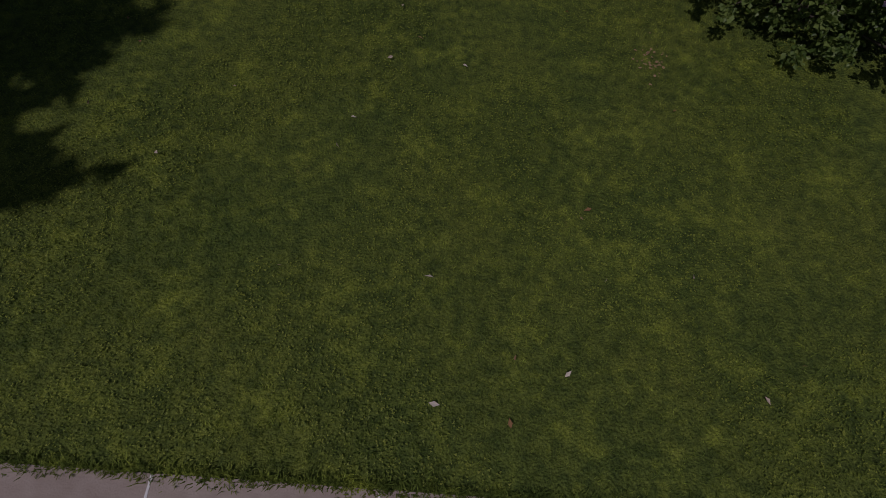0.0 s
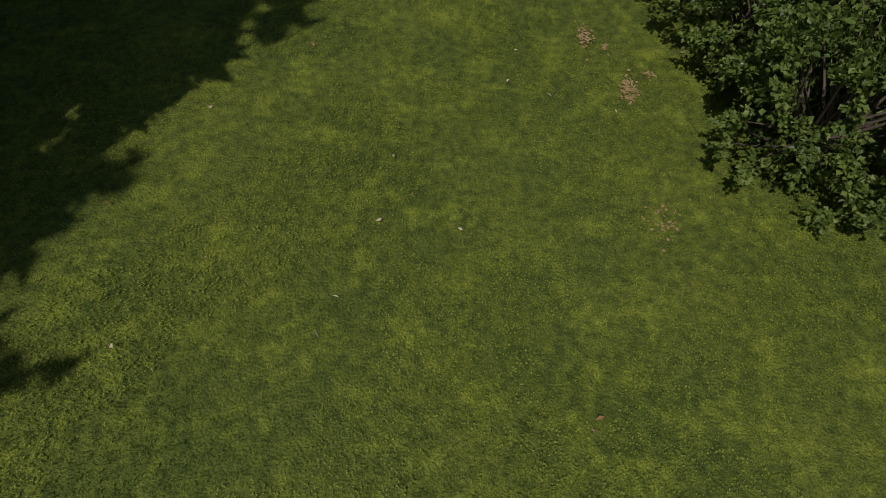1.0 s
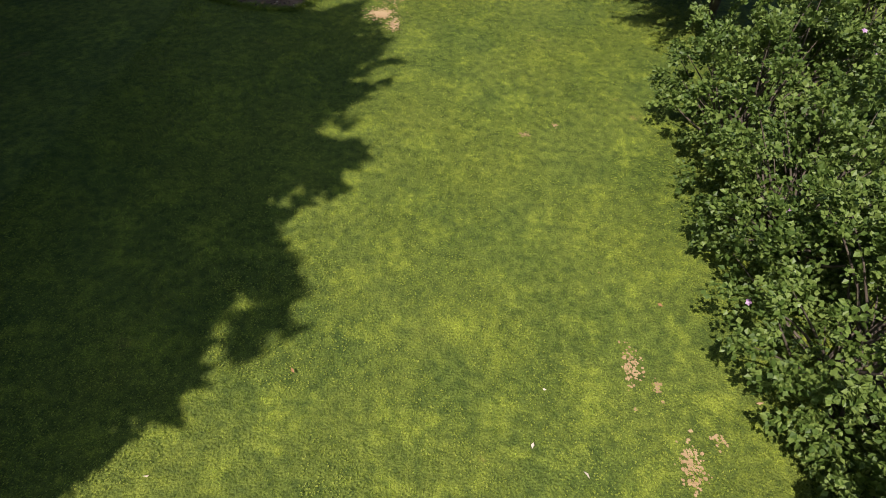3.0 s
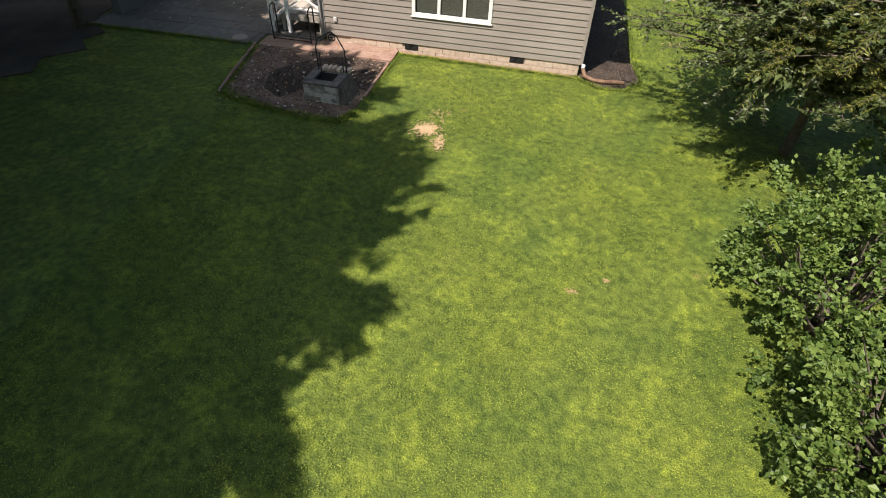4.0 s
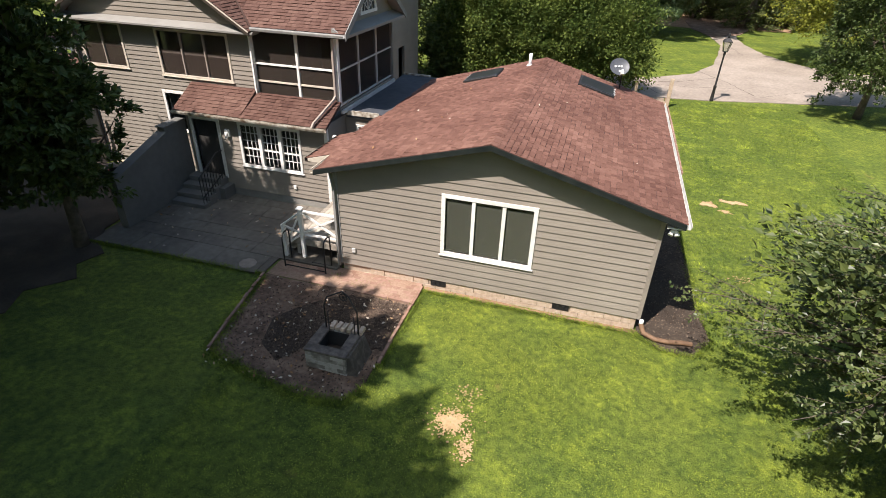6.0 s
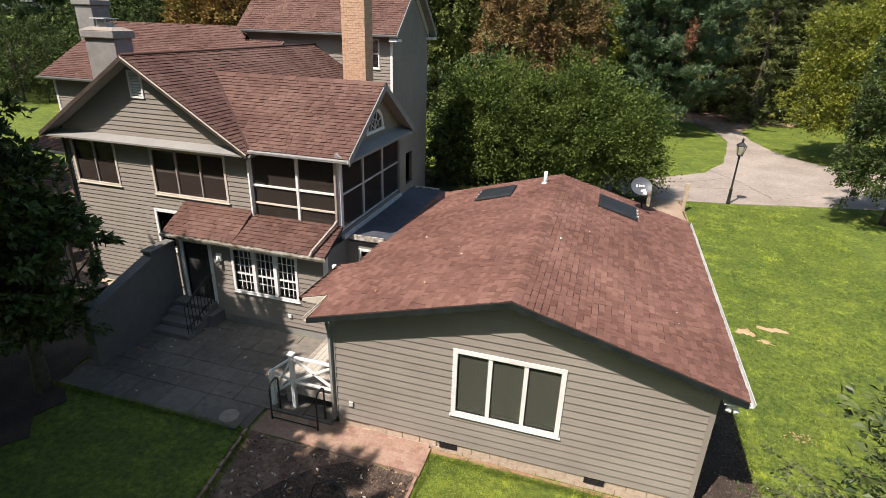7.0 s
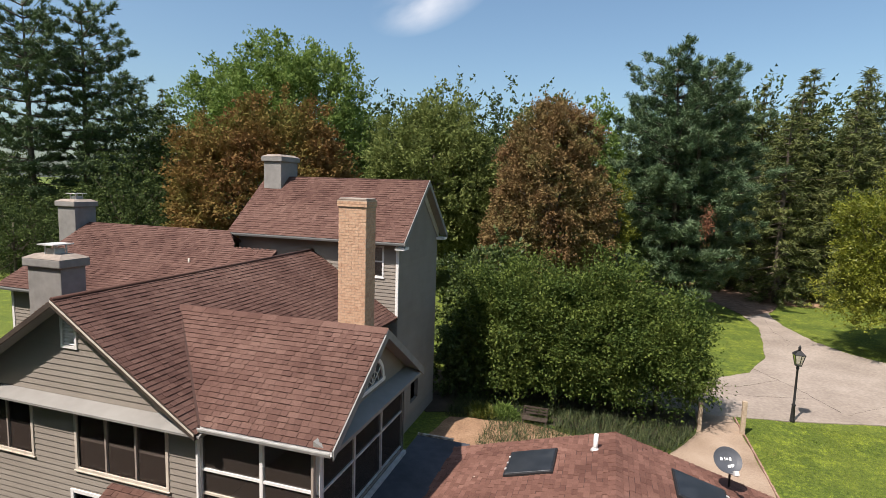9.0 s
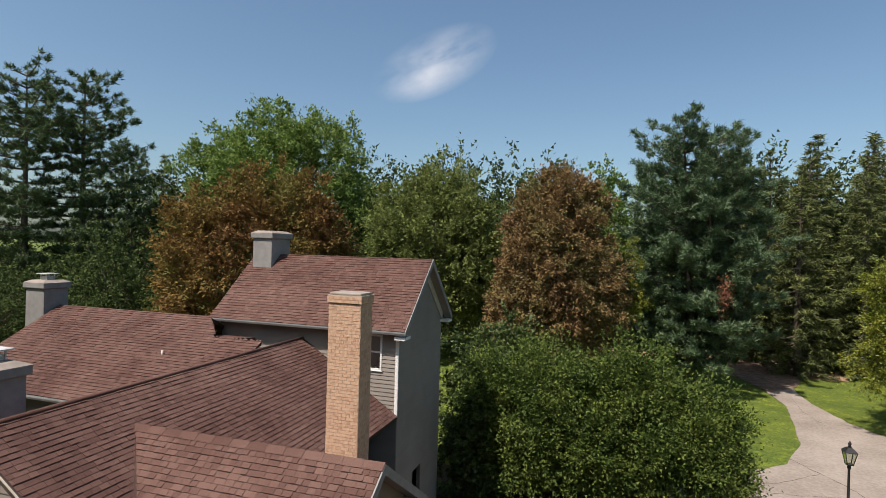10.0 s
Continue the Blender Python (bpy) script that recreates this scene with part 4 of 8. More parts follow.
drape("soil_strip", [(-4.93, 23.27), (-4.93, 23.1), (-3.2, 23.17), (-1.2, 23.14), (0.3, 23.16), (0.36, 23.27)], 0.014, "red_soil", "structure", "bare reddish soil along the foundation", "soil", wobble=0.03, step=0.3)
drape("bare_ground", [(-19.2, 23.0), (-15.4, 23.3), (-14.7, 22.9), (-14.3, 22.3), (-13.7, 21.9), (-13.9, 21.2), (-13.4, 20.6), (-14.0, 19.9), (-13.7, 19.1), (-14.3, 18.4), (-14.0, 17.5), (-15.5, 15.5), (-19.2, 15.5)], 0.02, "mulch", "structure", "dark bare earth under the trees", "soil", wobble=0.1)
drape("mulch_bed", BED_RIGHT, 0.02, "mulch", "structure", "dark mulch strip along the house wall", "mulch bed", wobble=0.06)
drape("driveway", DRIVE, 0.025, "concrete", "structure", "pale cracked concrete driveway", "driveway", wobble=0.06)
drape("red_soil", RED_SOIL, 0.013, "red_soil", "structure", "bare reddish soil behind the low wing", "soil", wobble=0.08)
# soil sheet in dark mulch colour, which also paints in the shrubs' shade
drape("shade_dark_soil", [(-11.3, 40.7), (-7.5, 41.9), (-4, 41.3), (-1, 41.3), (0.4, 43.8), (0.4, 45.5), (-4, 45.4), (-14, 46.4), (-14, 42.6)], 0.008, "mulch", "structure", "soil under the large shrubs, coloured dark for their shade", "soil", wobble=0.1)
drape("needle_floor", blob(7, 83, 9, 9, 21), 0.01, "red_soil", "structure", "reddish fallen needles under the pines", "soil", step=2)
# needles over the drive; the darker soil colour includes the spruces' shade
drape("needle_litter", blob(11.5, 89, 5.5, 13, 22), 0.034, "bed_soil", "structure", "reddish fallen needles over the drive, darkened for the spruces' shade", "soil", step=1.5)
drape("gravel_path", PAVED, 0.015, "gravel", "structure", "tan gravel path behind the house", "path", wobble=0.05)
# dark mulch colour stands for soil lying in tree shade
drape("shade_dark_soil", [(-14.7, 25), (-14.7, 22.0), (-15.4, 20.6), (-17.0, 18), (-22, 14), (-30, 15), (-30, 29.2), (-18.6, 29.2), (-18.6, 27), (-14.7, 27)], 0.006, "mulch", "structure", "bare shaded soil under the trees", "soil", wobble=0.15)
drape("pavement", [(-12, 0.62), (0.62, 0.44), (6, 0.3), (6, -3), (-12, -2.6)], 0.02, "apron", "structure", "pale concrete apron with white joints", "pavement", wobble=0.0)
for x, y in ((-2.52, 0.5), (-0.43, 0.45), (1.7, 0.4), (-4.6, 0.53)):
    bm = bmesh.new()
    box(bm, x - 0.012, x + 0.012, -2.5, y - 0.02, 0.015, 0.0245)
    tagged(finish("trim", bm, "trim"), "white joint strip set in the concrete", "joint", "", "structure")


def build_house_right():
    """The low wing with a shallow gable that faces the lawn."""
    h = thing("house_wing", "taupe-clad low wing with a red-brown shingle gable roof", "house", at=(-3.45, 27.5, 0.45))
    X0, X1, Y0, Y1, RX, RZ, S = -7.25, 0.36, 23.3, 32.0, -3.4, 4.66, 0.276
    roof_z = lambda x: RZ - S * abs(x - RX)
    wz = lambda z: (X0, X1)
    zb, ze = 0.78, roof_z(X1) - 0.16
    up = lambda z: max(0.0, z - ze) / S
    f = Face("x", Y0, -1)
    ez = roof_z(X0) - 0.16
    win = (-4.42, -2.36, 1.7, 3.13)
    clad_wall("wall", f, zb, RZ - 0.2, lambda z: max(X0, RX - (RZ - 0.16 - z) / S), lambda z: min(X1, RX + (RZ - 0.16 - z) / S), [win], h, course=0.172)
    window(f, *win, h, lights=3, blind=0.13, mull=0.085, trim=0.1, sheer=True, screened="grey_screen")
    fr = Face("y", X1, 1)
    clad_wall("wall", fr, zb, ze, lambda z: Y0, lambda z: Y1, [], h, course=0.172, apart=False)
    fl = Face("y", X0, -1)
    clad_wall("wall", fl, zb, ez, lambda z: Y0, lambda z: Y1, [(24.6, 25.5, 1.2, 3.2)], h, course=0.172, apart=False)
    fb = Face("x", Y1, 1)
    clad_wall("wall", fb, zb, RZ - 0.2, lambda z: max(X0, RX - (RZ - 0.16 - z) / S), lambda z: min(X1, RX + (RZ - 0.16 - z) / S), [], h, course=0.172, apart=False)
    bm = bmesh.new()
    box(bm, X0 + 0.15, X1 - 0.15, Y0 + 0.15, Y1 - 0.15, 0.75, 0.8)
    finish("floor_slab", bm, "dark", h)
    bm = bmesh.new()
    box(bm, X0 + 0.15, X1 - 0.15, 27.0, 27.1, 0.8, 3.4)
    finish("inner_wall", bm, "inside", h)
    # corner boards
    for x in (X0, X1):
        bm = bmesh.new()
        s = -1 if x == X0 else 1
        box(bm, x - 0.07 if s > 0 else x - 0.03, x + 0.03 if s > 0 else x + 0.07, Y0 - 0.034, Y0 + 0.07, zb, ze - 0.02)
        finish("corner_board", bm, "fascia" if s < 0 else "siding", h)
    # block foundation with two vents
    rng = random.Random(4)
    bm = bmesh.new()
    box(bm, X0 + 0.05, X1 - 0.05, Y0 + 0.03, Y1 - 0.03, 0.0, zb - 0.005)
    finish("foundation", bm, "mortar", h)
    vents = (-4.55, -1.45)
    shared = {}
    for row, z in enumerate((0.18, 0.385, 0.585)):
        x = X0 + 0.04 + (0.2 if row % 2 else 0)
        while x < X1 - 0.06:
            w = min(0.395, X1 - 0.05 - x)
            if not (row == 2 and any(abs(x + w / 2 - v) < 0.3 for v in vents)) and w > 0.05 and not (x < -6.75):
                key = round(w, 2)
                if key not in shared:
                    m = bmesh.new()
                    box(m, 0, w - 0.012, -0.022, 0.02, 0, 0.19)
                    me = bpy.data.meshes.new("block")
                    m.to_mesh(me)
                    m.free()
                    me.materials.append(M["block"])
                    shared[key] = me
                o = attach(new("block", shared[key]), h)
                o.location = (x, Y0 + 0.025 + rng.uniform(-0.004, 0.004), z)
            x += 0.4
    for v in vents:
        bm = bmesh.new()
        box(bm, v - 0.2, v + 0.2, Y0 + 0.0, Y0 + 0.02, 0.6, 0.77)
        for k in range(5):
            box(bm, v - 0.2, v + 0.2, Y0 - 0.014, Y0 + 0.0, 0.61 + k * 0.032, 0.625 + k * 0.032)
        finish("vent", bm, "iron", h, "dark louvred crawl-space vent")
    # roof
    FY, BY, EL, ER = 22.94, 32.4, -7.62, 0.73
    step, jog = 24.02, 25.95
    L = (RX - EL) * math.hypot(1, S)
    LX = -8.35
    roof_slab("roof_deck", [(ER, FY, roof_z(ER)), (ER, BY, roof_z(ER)), (RX, BY, RZ), (RX, FY, RZ)], 0.13, h)
    roof_slab("roof_deck", [(EL, FY, roof_z(EL)), (RX, FY, RZ), (RX, BY, RZ), (-7.86, BY, roof_z(-7.86)), (-7.86, jog, roof_z(-7.86)), (LX, jog, roof_z(LX)), (LX, step, roof_z(LX)), (EL, step, roof_z(EL))], 0.13, h)
    Lr = (ER - RX) * math.hypot(1, S)
    shingles(h, (ER, FY, roof_z(ER)), (0, 1, 0), (-1, 0, S), Lr, lambda v: 0, lambda v: BY - FY, 11, apart=(0.0, 3.0, 0, 3.4))
    o = (RX - 5.0, FY, RZ - 5.0 * S)
    Ll = 5.0 * math.hypot(1, S)
    k = math.hypot(1, S)

    def lo(v):
        x = RX - 5.0 + v / k
        return 0.0 if x >= EL else step - FY

    def hi(v):
        x = RX - 5.0 + v / k
        return BY - FY if x >= -7.86 else (jog - FY if x >= LX else 0.0)

    shingles(h, o, (0, 1, 0), (1, 0, S), Ll, lo, hi, 12, apart=(2.2, 5.4, 0, 3.4))
    # ridge caps
    rng = random.Random(3)
    y = FY
    caps = 0
    while y < BY - 0.02:
        bm = bmesh.new()
        e = min(y + 0.2, BY)
        za, zb2 = RZ + 0.022, RZ + 0.012
        w = 0.16
        pts = [(RX - w, y, za - w * S), (RX, y, za + 0.004), (RX + w, y, za - w * S), (RX - w, e, zb2 - w * S), (RX, e, zb2 + 0.004), (RX + w, e, zb2 - w * S)]
        v = [bm.verts.new(p) for p in pts]
        v2 = [bm.verts.new((p[0], p[1], p[2] - 0.012)) for p in pts]
        for q in ((0, 1, 4, 3), (1, 2, 5, 4)):
            bm.faces.new([v[i] for i in q])
        bm.faces.new((v2[0], v2[1], v[1], v[0]))
        bm.faces.new((v2[1], v2[2], v[2], v[1]))
        finish("ridge_shingle", bm, "shingle", h)
        y = e
    # rake boards and eaves
    for a, b in ((EL, RX), (ER, RX)):
        bm = bmesh.new()
        za, zb2 = roof_z(a), RZ
        hexa(bm, [(a, FY - 0.022, za - 0.13), (b, FY - 0.022, zb2 - 0.13), (b, FY - 0.003, zb2 - 0.13), (a, FY - 0.003, za - 0.13)], [(a, FY - 0.022, za - 0.012), (b, FY - 0.022, zb2 - 0.012), (b, FY - 0.003, zb2 - 0.012), (a, FY - 0.003, za - 0.012)])
        bmesh.ops.recalc_face_normals(bm, faces=bm.faces[:])
        finish("rake_board", bm, "dark_fascia", h)
    gutter((EL - 0.01, FY, roof_z(EL) - 0.015), (EL - 0.01, step - 0.03, roof_z(EL) - 0.015), h, (-1, 0, 0), "tan_trim", 0.08)
    gutter((LX - 0.01, step, roof_z(LX) - 0.015), (LX - 0.01, jog, roof_z(LX) - 0.015), h, (-1, 0, 0), "brown_fascia", 0.1)
    bm = bmesh.new()
    hexa(bm, [(LX, step - 0.03, roof_z(LX) - 0.08), (EL, step - 0.03, roof_z(LX) - 0.08), (EL, step - 0.003, roof_z(LX) - 0.08), (LX, step - 0.003, roof_z(LX) - 0.08)], [(LX, step - 0.03, roof_z(LX) - 0.01), (EL, step - 0.03, roof_z(EL) - 0.01), (EL, step - 0.003, roof_z(EL) - 0.01), (LX, step - 0.003, roof_z(LX) - 0.01)])
    bmesh.ops.recalc_face_normals(bm, faces=bm.faces[:])
    finish("eave_return", bm, "tan_trim", h, "pale board across the step in the eave")
    gutter((ER + 0.005, FY, roof_z(ER) - 0.01), (ER + 0.005, BY, roof_z(ER) - 0.01), h, (1, 0, 0), "gutter", 0.1)
    bm = bmesh.new()
    box(bm, X1 + 0.02, ER, FY + 0.05, BY, roof_z(ER) - 0.17, roof_z(ER) - 0.14)
    finish("soffit", bm, "trim", h)
    downspout([(X0 - 0.1, Y0 - 0.03, 3.3), (X0 - 0.02, Y0 - 0.07, 3.0), (X0 - 0.02, Y0 - 0.07, 0.75)], h)
    return h


def floodlight(x, y, z):
    t = thing("floodlight", "white twin floodlight under the eave corner", "lamp", at=(x, y, z))
    bm = bmesh.new()
    tube(bm, [(x, y, z), (x, y, z - 0.07)], 0.03, 10)
    finish("base", bm, "pvc", t)
    for s in (-1, 1):
        bm = bmesh.new()
        tube(bm, [(x, y, z - 0.06), (x + 0.05 * s, y - 0.05, z - 0.1), (x + 0.07 * s, y - 0.1, z - 0.15)], [0.025, 0.045, 0.055], 10)
        finish("bulb", bm, "pvc", t)
    return t


def skylight(x, y, S, RX, RZ, side):
    """A smoked dome on a curb, lying in the slope."""
    z = RZ - S * abs(x - RX)
    t = thing("skylight", "smoked grey dome skylight with a dark curb", "skylight", "skylights on the low roof", at=(x, y, z))
    tilt = Matrix.Translation((x, y, z)) @ Matrix.Rotation(math.atan(S) * (1 if side > 0 else -1), 4, "Y")
    for nm, (a, b, z0, z1), mt in (("curb", (0.6, 0.6, 0.0, 0.07), "iron"), ("dome", (0.57, 0.57, 0.07, 0.092), "skylight")):
        bm = bmesh.new()
        vs = box(bm, -a, a, -b, b, z0, z1)
        if nm == "dome":
            for v in vs[4:]:
                v.co.x *= 0.96
                v.co.y *= 0.96
        bmesh.ops.transform(bm, matrix=tilt, verts=vs)
        soft_edges(finish(nm, bm, mt, t), 0.012)
    for dy in (-0.3, 0.0, 0.3):
        bm = bmesh.new()
        vs = box(bm, side * 0.585 - 0.02, side * 0.585 + 0.045, dy - 0.025, dy + 0.025, 0.03, 0.085)
        bmesh.ops.transform(bm, matrix=tilt, verts=vs)
        finish("clip", bm, "gutter", t, "bright metal clip")
    return t


def build_main_house():
    h = thing("house", "taupe-clad two-storey house with red-brown shingle gables", "house", at=(-15, 34, 0.5))
    # -- front gable block
    WX0, WX1, WY = -18.45, -11.75, 27.15
    RX, RZ, S, EX = -15.19, 8.12, 0.64, 3.71
    f = Face("x", WY, -1)
    wins = [(-18.15, -16.58, 4.24, 5.52), (-15.14, -12.62, 4.16, 5.46), (-15.32, -14.3, 2.3, 3.5)]
    ez = 5.62
    hi = lambda z: WX1 if z < ez else min(WX1, RX + (RZ - 0.12 - z) / S)
    lo = lambda z: WX0 if z < ez else max(WX0, RX - (RZ - 0.12 - z) / S)
    vent = (-15.42, -15.06, 7.0, 7.64)
    clad_wall("wall", f, 0.95, ez, lo, hi, wins, h, course=0.142)
    clad_wall("wall", f, 5.82, RZ - 0.2, lo, hi, [vent], h, course=0.142)
    window(f, *wins[0], h, lights=2, pane="glass", blind=0.0, mull=0.045, trim=0.075, frame="tan_trim", rail=True, inner="bronze", sheer="brown_sheer", screened=True)
    window(f, *wins[1], h, lights=3, pane="glass", blind=0.0, mull=0.045, trim=0.075, frame="tan_trim", rail=True, inner="bronze", sheer="brown_sheer", screened=True)
    window(f, *wins[2], h, lights=1, pane="glass", trim=0.09)
    bm = bmesh.new()
    bar(bm, f, vent[0] - 0.06, vent[0], vent[2] - 0.06, vent[3] + 0.06, -0.02, 0.05)
    bar(bm, f, vent[1], vent[1] + 0.06, vent[2] - 0.06, vent[3] + 0.06, -0.02, 0.05)
    bar(bm, f, vent[0], vent[1], vent[2] - 0.06, vent[2], -0.02, 0.05)
    bar(bm, f, vent[0], vent[1], vent[3], vent[3] + 0.06, -0.02, 0.05)
    for k in range(8):
        z = vent[2] + 0.02 + k * 0.078
        hexa(bm, [f.p(vent[0], z, 0.03), f.p(vent[1], z, 0.03), f.p(vent[1], z + 0.012, 0.03), f.p(vent[0], z + 0.012, 0.03)], [f.p(vent[0], z + 0.05, -0.03), f.p(vent[1], z + 0.05, -0.03), f.p(vent[1], z + 0.062, -0.03), f.p(vent[0], z + 0.062, -0.03)])
    bmesh.ops.recalc_face_normals(bm, faces=bm.faces[:])
    finish("gable_vent", bm, "trim", h, "white louvred gable vent")
    # pent return across the gable
    bm = bmesh.new()
    hexa(bm, [(-18.9, 26.75, 5.64), (-11.4, 26.75, 5.64), (-11.4, WY, 5.64), (-18.9, WY, 5.64)], [(-18.9, 26.75, 5.69), (-11.4, 26.75, 5.69), (-11.4, WY, 5.82), (-18.9, WY, 5.82)])
    finish("pent_roof", bm, "pent", h, "pale grey metal-capped pent return")
    fl = Face("y", WX0, -1)
    clad_wall("wall", fl, 0.95, ez, lambda z: WY, lambda z: 37.4, [], h, course=0.142, apart=False)
    bm = bmesh.new()
    box(bm, WX0 + 0.03, WX1, WY + 0.03, 37.4, 0.0, 0.95)
    finish("foundation", bm, "stucco", h)
    bm = bmesh.new()
    box(bm, WX0 - 0.03, WX0 + 0.07, WY - 0.035, WY, 0.95, ez)
    finish("corner_board", bm, "fascia", h)
    downspout([(WX0 + 0.02, WY - 0.09, 5.6), (WX0 + 0.02, WY - 0.09, 1.0)], h, "iron")
    # floors and inner walls that keep the rooms dark
    for nm, c in (("upper_floor", (WX0 + 0.15, -11.9, WY + 0.15, 37.3, 3.55, 3.6)), ("inner_wall", (WX0 + 0.15, -11.9, 30.9, 31.0, 1.16, 3.54)), ("inner_wall", (WX0 + 0.15, -11.9, 30.9, 31.0, 3.61, 5.6)), ("lower_floor", (WX0 + 0.15, -11.9, WY + 0.15, 37.3, 1.1, 1.15))):
        bm = bmesh.new()
        box(bm, *c)
        finish(nm, bm, "inside", h)
    # -- its roof
    FY, BY = 26.73, 37.4
    k = math.hypot(1, S)
    for s in (-1, 1):
        e = RX + s * EX
        ezz = RZ - S * EX
        roof_slab("roof_deck", [(e, FY, ezz), (e, BY, ezz), (RX, BY, RZ), (RX, FY, RZ)], 0.12, h)
        bm = bmesh.new()
        hexa(bm, [(e, FY - 0.03, ezz - 0.14), (RX, FY - 0.03, RZ - 0.14), (RX, FY - 0.003, RZ - 0.14), (e, FY - 0.003, ezz - 0.14)], [(e, FY - 0.03, ezz - 0.01), (RX, FY - 0.03, RZ - 0.01), (RX, FY - 0.003, RZ - 0.01), (e, FY - 0.003, ezz - 0.01)])
        bmesh.ops.recalc_face_normals(bm, faces=bm.faces[:])
        # on the right rake the dark brown paints the shadow gap below the edge
        finish("rake_board", bm, "brown_fascia", h)
        if s > 0:
            bm = bmesh.new()
            hexa(bm, [(e, FY - 0.042, ezz - 0.045), (RX, FY - 0.042, RZ - 0.045), (RX, FY - 0.031, RZ - 0.045), (e, FY - 0.031, ezz - 0.045)], [(e, FY - 0.042, ezz), (RX, FY - 0.042, RZ), (RX, FY - 0.031, RZ), (e, FY - 0.031, ezz)])
            bmesh.ops.recalc_face_normals(bm, faces=bm.faces[:])
            finish("drip_edge", bm, "tan_trim", h)
        roof_slab("soffit", [(e, FY, ezz - 0.123), (e, WY - 0.03, ezz - 0.123), (RX, WY - 0.03, RZ - 0.123), (RX, FY, RZ - 0.123)], 0.02, h, "pent")
    # porch ridge meets the slope here
    PY, PZ, PE, PX = 29.4, 7.55, 2.52, -8.5
    vx = RX + (RZ - PZ) / S
    run = RX + EX - vx
    vt = -0.02 + 0.132 * math.floor((run * k + 0.02) / 0.132)
    shingles(h, (RX + EX, FY, RZ - S * EX), (0, 1, 0), (-1, 0, S), vt, lambda v: 0, lambda v: 0.15 + (v / k) * (PY - FY - 0.15) / run, 21, gauge=0.132, mat="main_shingle")
    shingles(h, (RX + EX, 31.5, RZ - S * EX), (0, 1, 0), (-1, 0, S), vt, lambda v: 0.4 - (v / k) / run * (31.9 - PY), lambda v: BY - 31.5, 22, gauge=0.132, mat="main_shingle")
    shingles(h, (RX + EX - vt / k, FY, RZ - S * EX + S * vt / k), (0, 1, 0), (-1, 0, S), EX * k - vt, lambda v: 0, lambda v: BY - FY, 24, gauge=0.132, mat="main_shingle")
    shingles(h, (RX - EX, BY, RZ - S * EX), (0, -1, 0), (1, 0, S), EX * k, lambda v: 0, lambda v: BY - FY, 23, gauge=0.132, mat="main_shingle")
    bm = bmesh.new()
    tube(bm, [(RX, FY, RZ + 0.01), (RX, BY, RZ + 0.01)], 0.05, 6)
    finish("ridge", bm, "main_shingle", h)
    # -- screened porch with a cross gable
    PW, FW, BW = -8.9, 27.12, 31.55
    pf = Face("x", FW, -1)
    pr = Face("y", PW, 1)
    for name, c in (("front", [(PX, PY - PE, PZ - 0.67 * PE), (PX, PY, PZ), (vx - 0.05, PY, PZ), (RX + EX - 0.05, PY - PE, PZ - 0.67 * PE)]), ("back", [(PX, PY + PE, PZ - 0.67 * PE), (RX + EX - 0.05, PY + PE, PZ - 0.67 * PE), (vx - 0.05, PY, PZ), (PX, PY, PZ)])):
        roof_slab("roof_deck", c, 0.1, h)
    q = math.hypot(1, 0.67)
    plen = PX - (RX + EX)
    more = (RX + EX) - vx
    shingles(h, (RX + EX, PY - PE, PZ - 0.67 * PE), (1, 0, 0), (0, 1, 0.67), PE * q, lambda v: -more * (v / (PE * q)) + 0.02, lambda v: plen, 24, apart=(0.3, 3.0, 0.2, 3.0), gauge=0.132, mat="main_shingle")
    shingles(h, (PX, PY + PE, PZ - 0.67 * PE), (-1, 0, 0), (0, -1, 0.67), PE * q, lambda v: 0, lambda v: plen + more * (v / (PE * q)) - 0.02, 25, gauge=0.132, mat="main_shingle")
    n = 14
    for i in range(n):
        bm = bmesh.new()
        x0 = vx + (PX - vx) * i / n
        x1 = vx + (PX - vx) * (i + 1) / n
        z = PZ + 0.022
        pts = [(x0, PY - 0.15, z - 0.1), (x0, PY, z + 0.004), (x0, PY + 0.15, z - 0.1), (x1 + 0.02, PY - 0.15, z - 0.092), (x1 + 0.02, PY, z + 0.014), (x1 + 0.02, PY + 0.15, z - 0.092)]
        v = [bm.verts.new(p) for p in pts]
        bm.faces.new((v[0], v[3], v[4], v[1]))
        bm.faces.new((v[1], v[4], v[5], v[2]))
        w = [bm.verts.new((p[0], p[1], p[2] - 0.012)) for p in pts[3:]]
        bm.faces.new((v[3], w[0], w[1], v[4]))
        bm.faces.new((v[4], w[1], w[2], v[5]))
        finish("ridge_shingle", bm, "main_shingle", h)
    # gable end with fanlight, pent return
    gr = Face("y", PW, 1)
    gl = lambda z: PY - (PZ - 0.1 - z) / 0.67
    gh = lambda z: PY + (PZ - 0.1 - z) / 0.67
    fan_z, fan_r = 6.2, 0.62
    clad_wall("wall", gr, 5.9, PZ - 0.15, gl, gh, [], h, course=0.142)
    fan = thing("fanlight", at=(PW, PY, fan_z))
    attach(fan, h)
    bm = bmesh.new()
    arc = [math.pi * i / 16 for i in range(17)]
    for a, b in zip(arc, arc[1:]):
        ring = lambda t, r, d: (PW + d, PY + math.cos(t) * r, fan_z + math.sin(t) * r)
        hexa(bm, [ring(a, fan_r - 0.1, 0.03), ring(a, fan_r, 0.03), ring(b, fan_r, 0.03), ring(b, fan_r - 0.1, 0.03)], [ring(a, fan_r - 0.1, 0.075), ring(a, fan_r, 0.075), ring(b, fan_r, 0.075), ring(b, fan_r - 0.1, 0.075)])
    box(bm, PW + 0.03, PW + 0.08, PY - fan_r - 0.04, PY + fan_r + 0.04, fan_z - 0.09, fan_z)
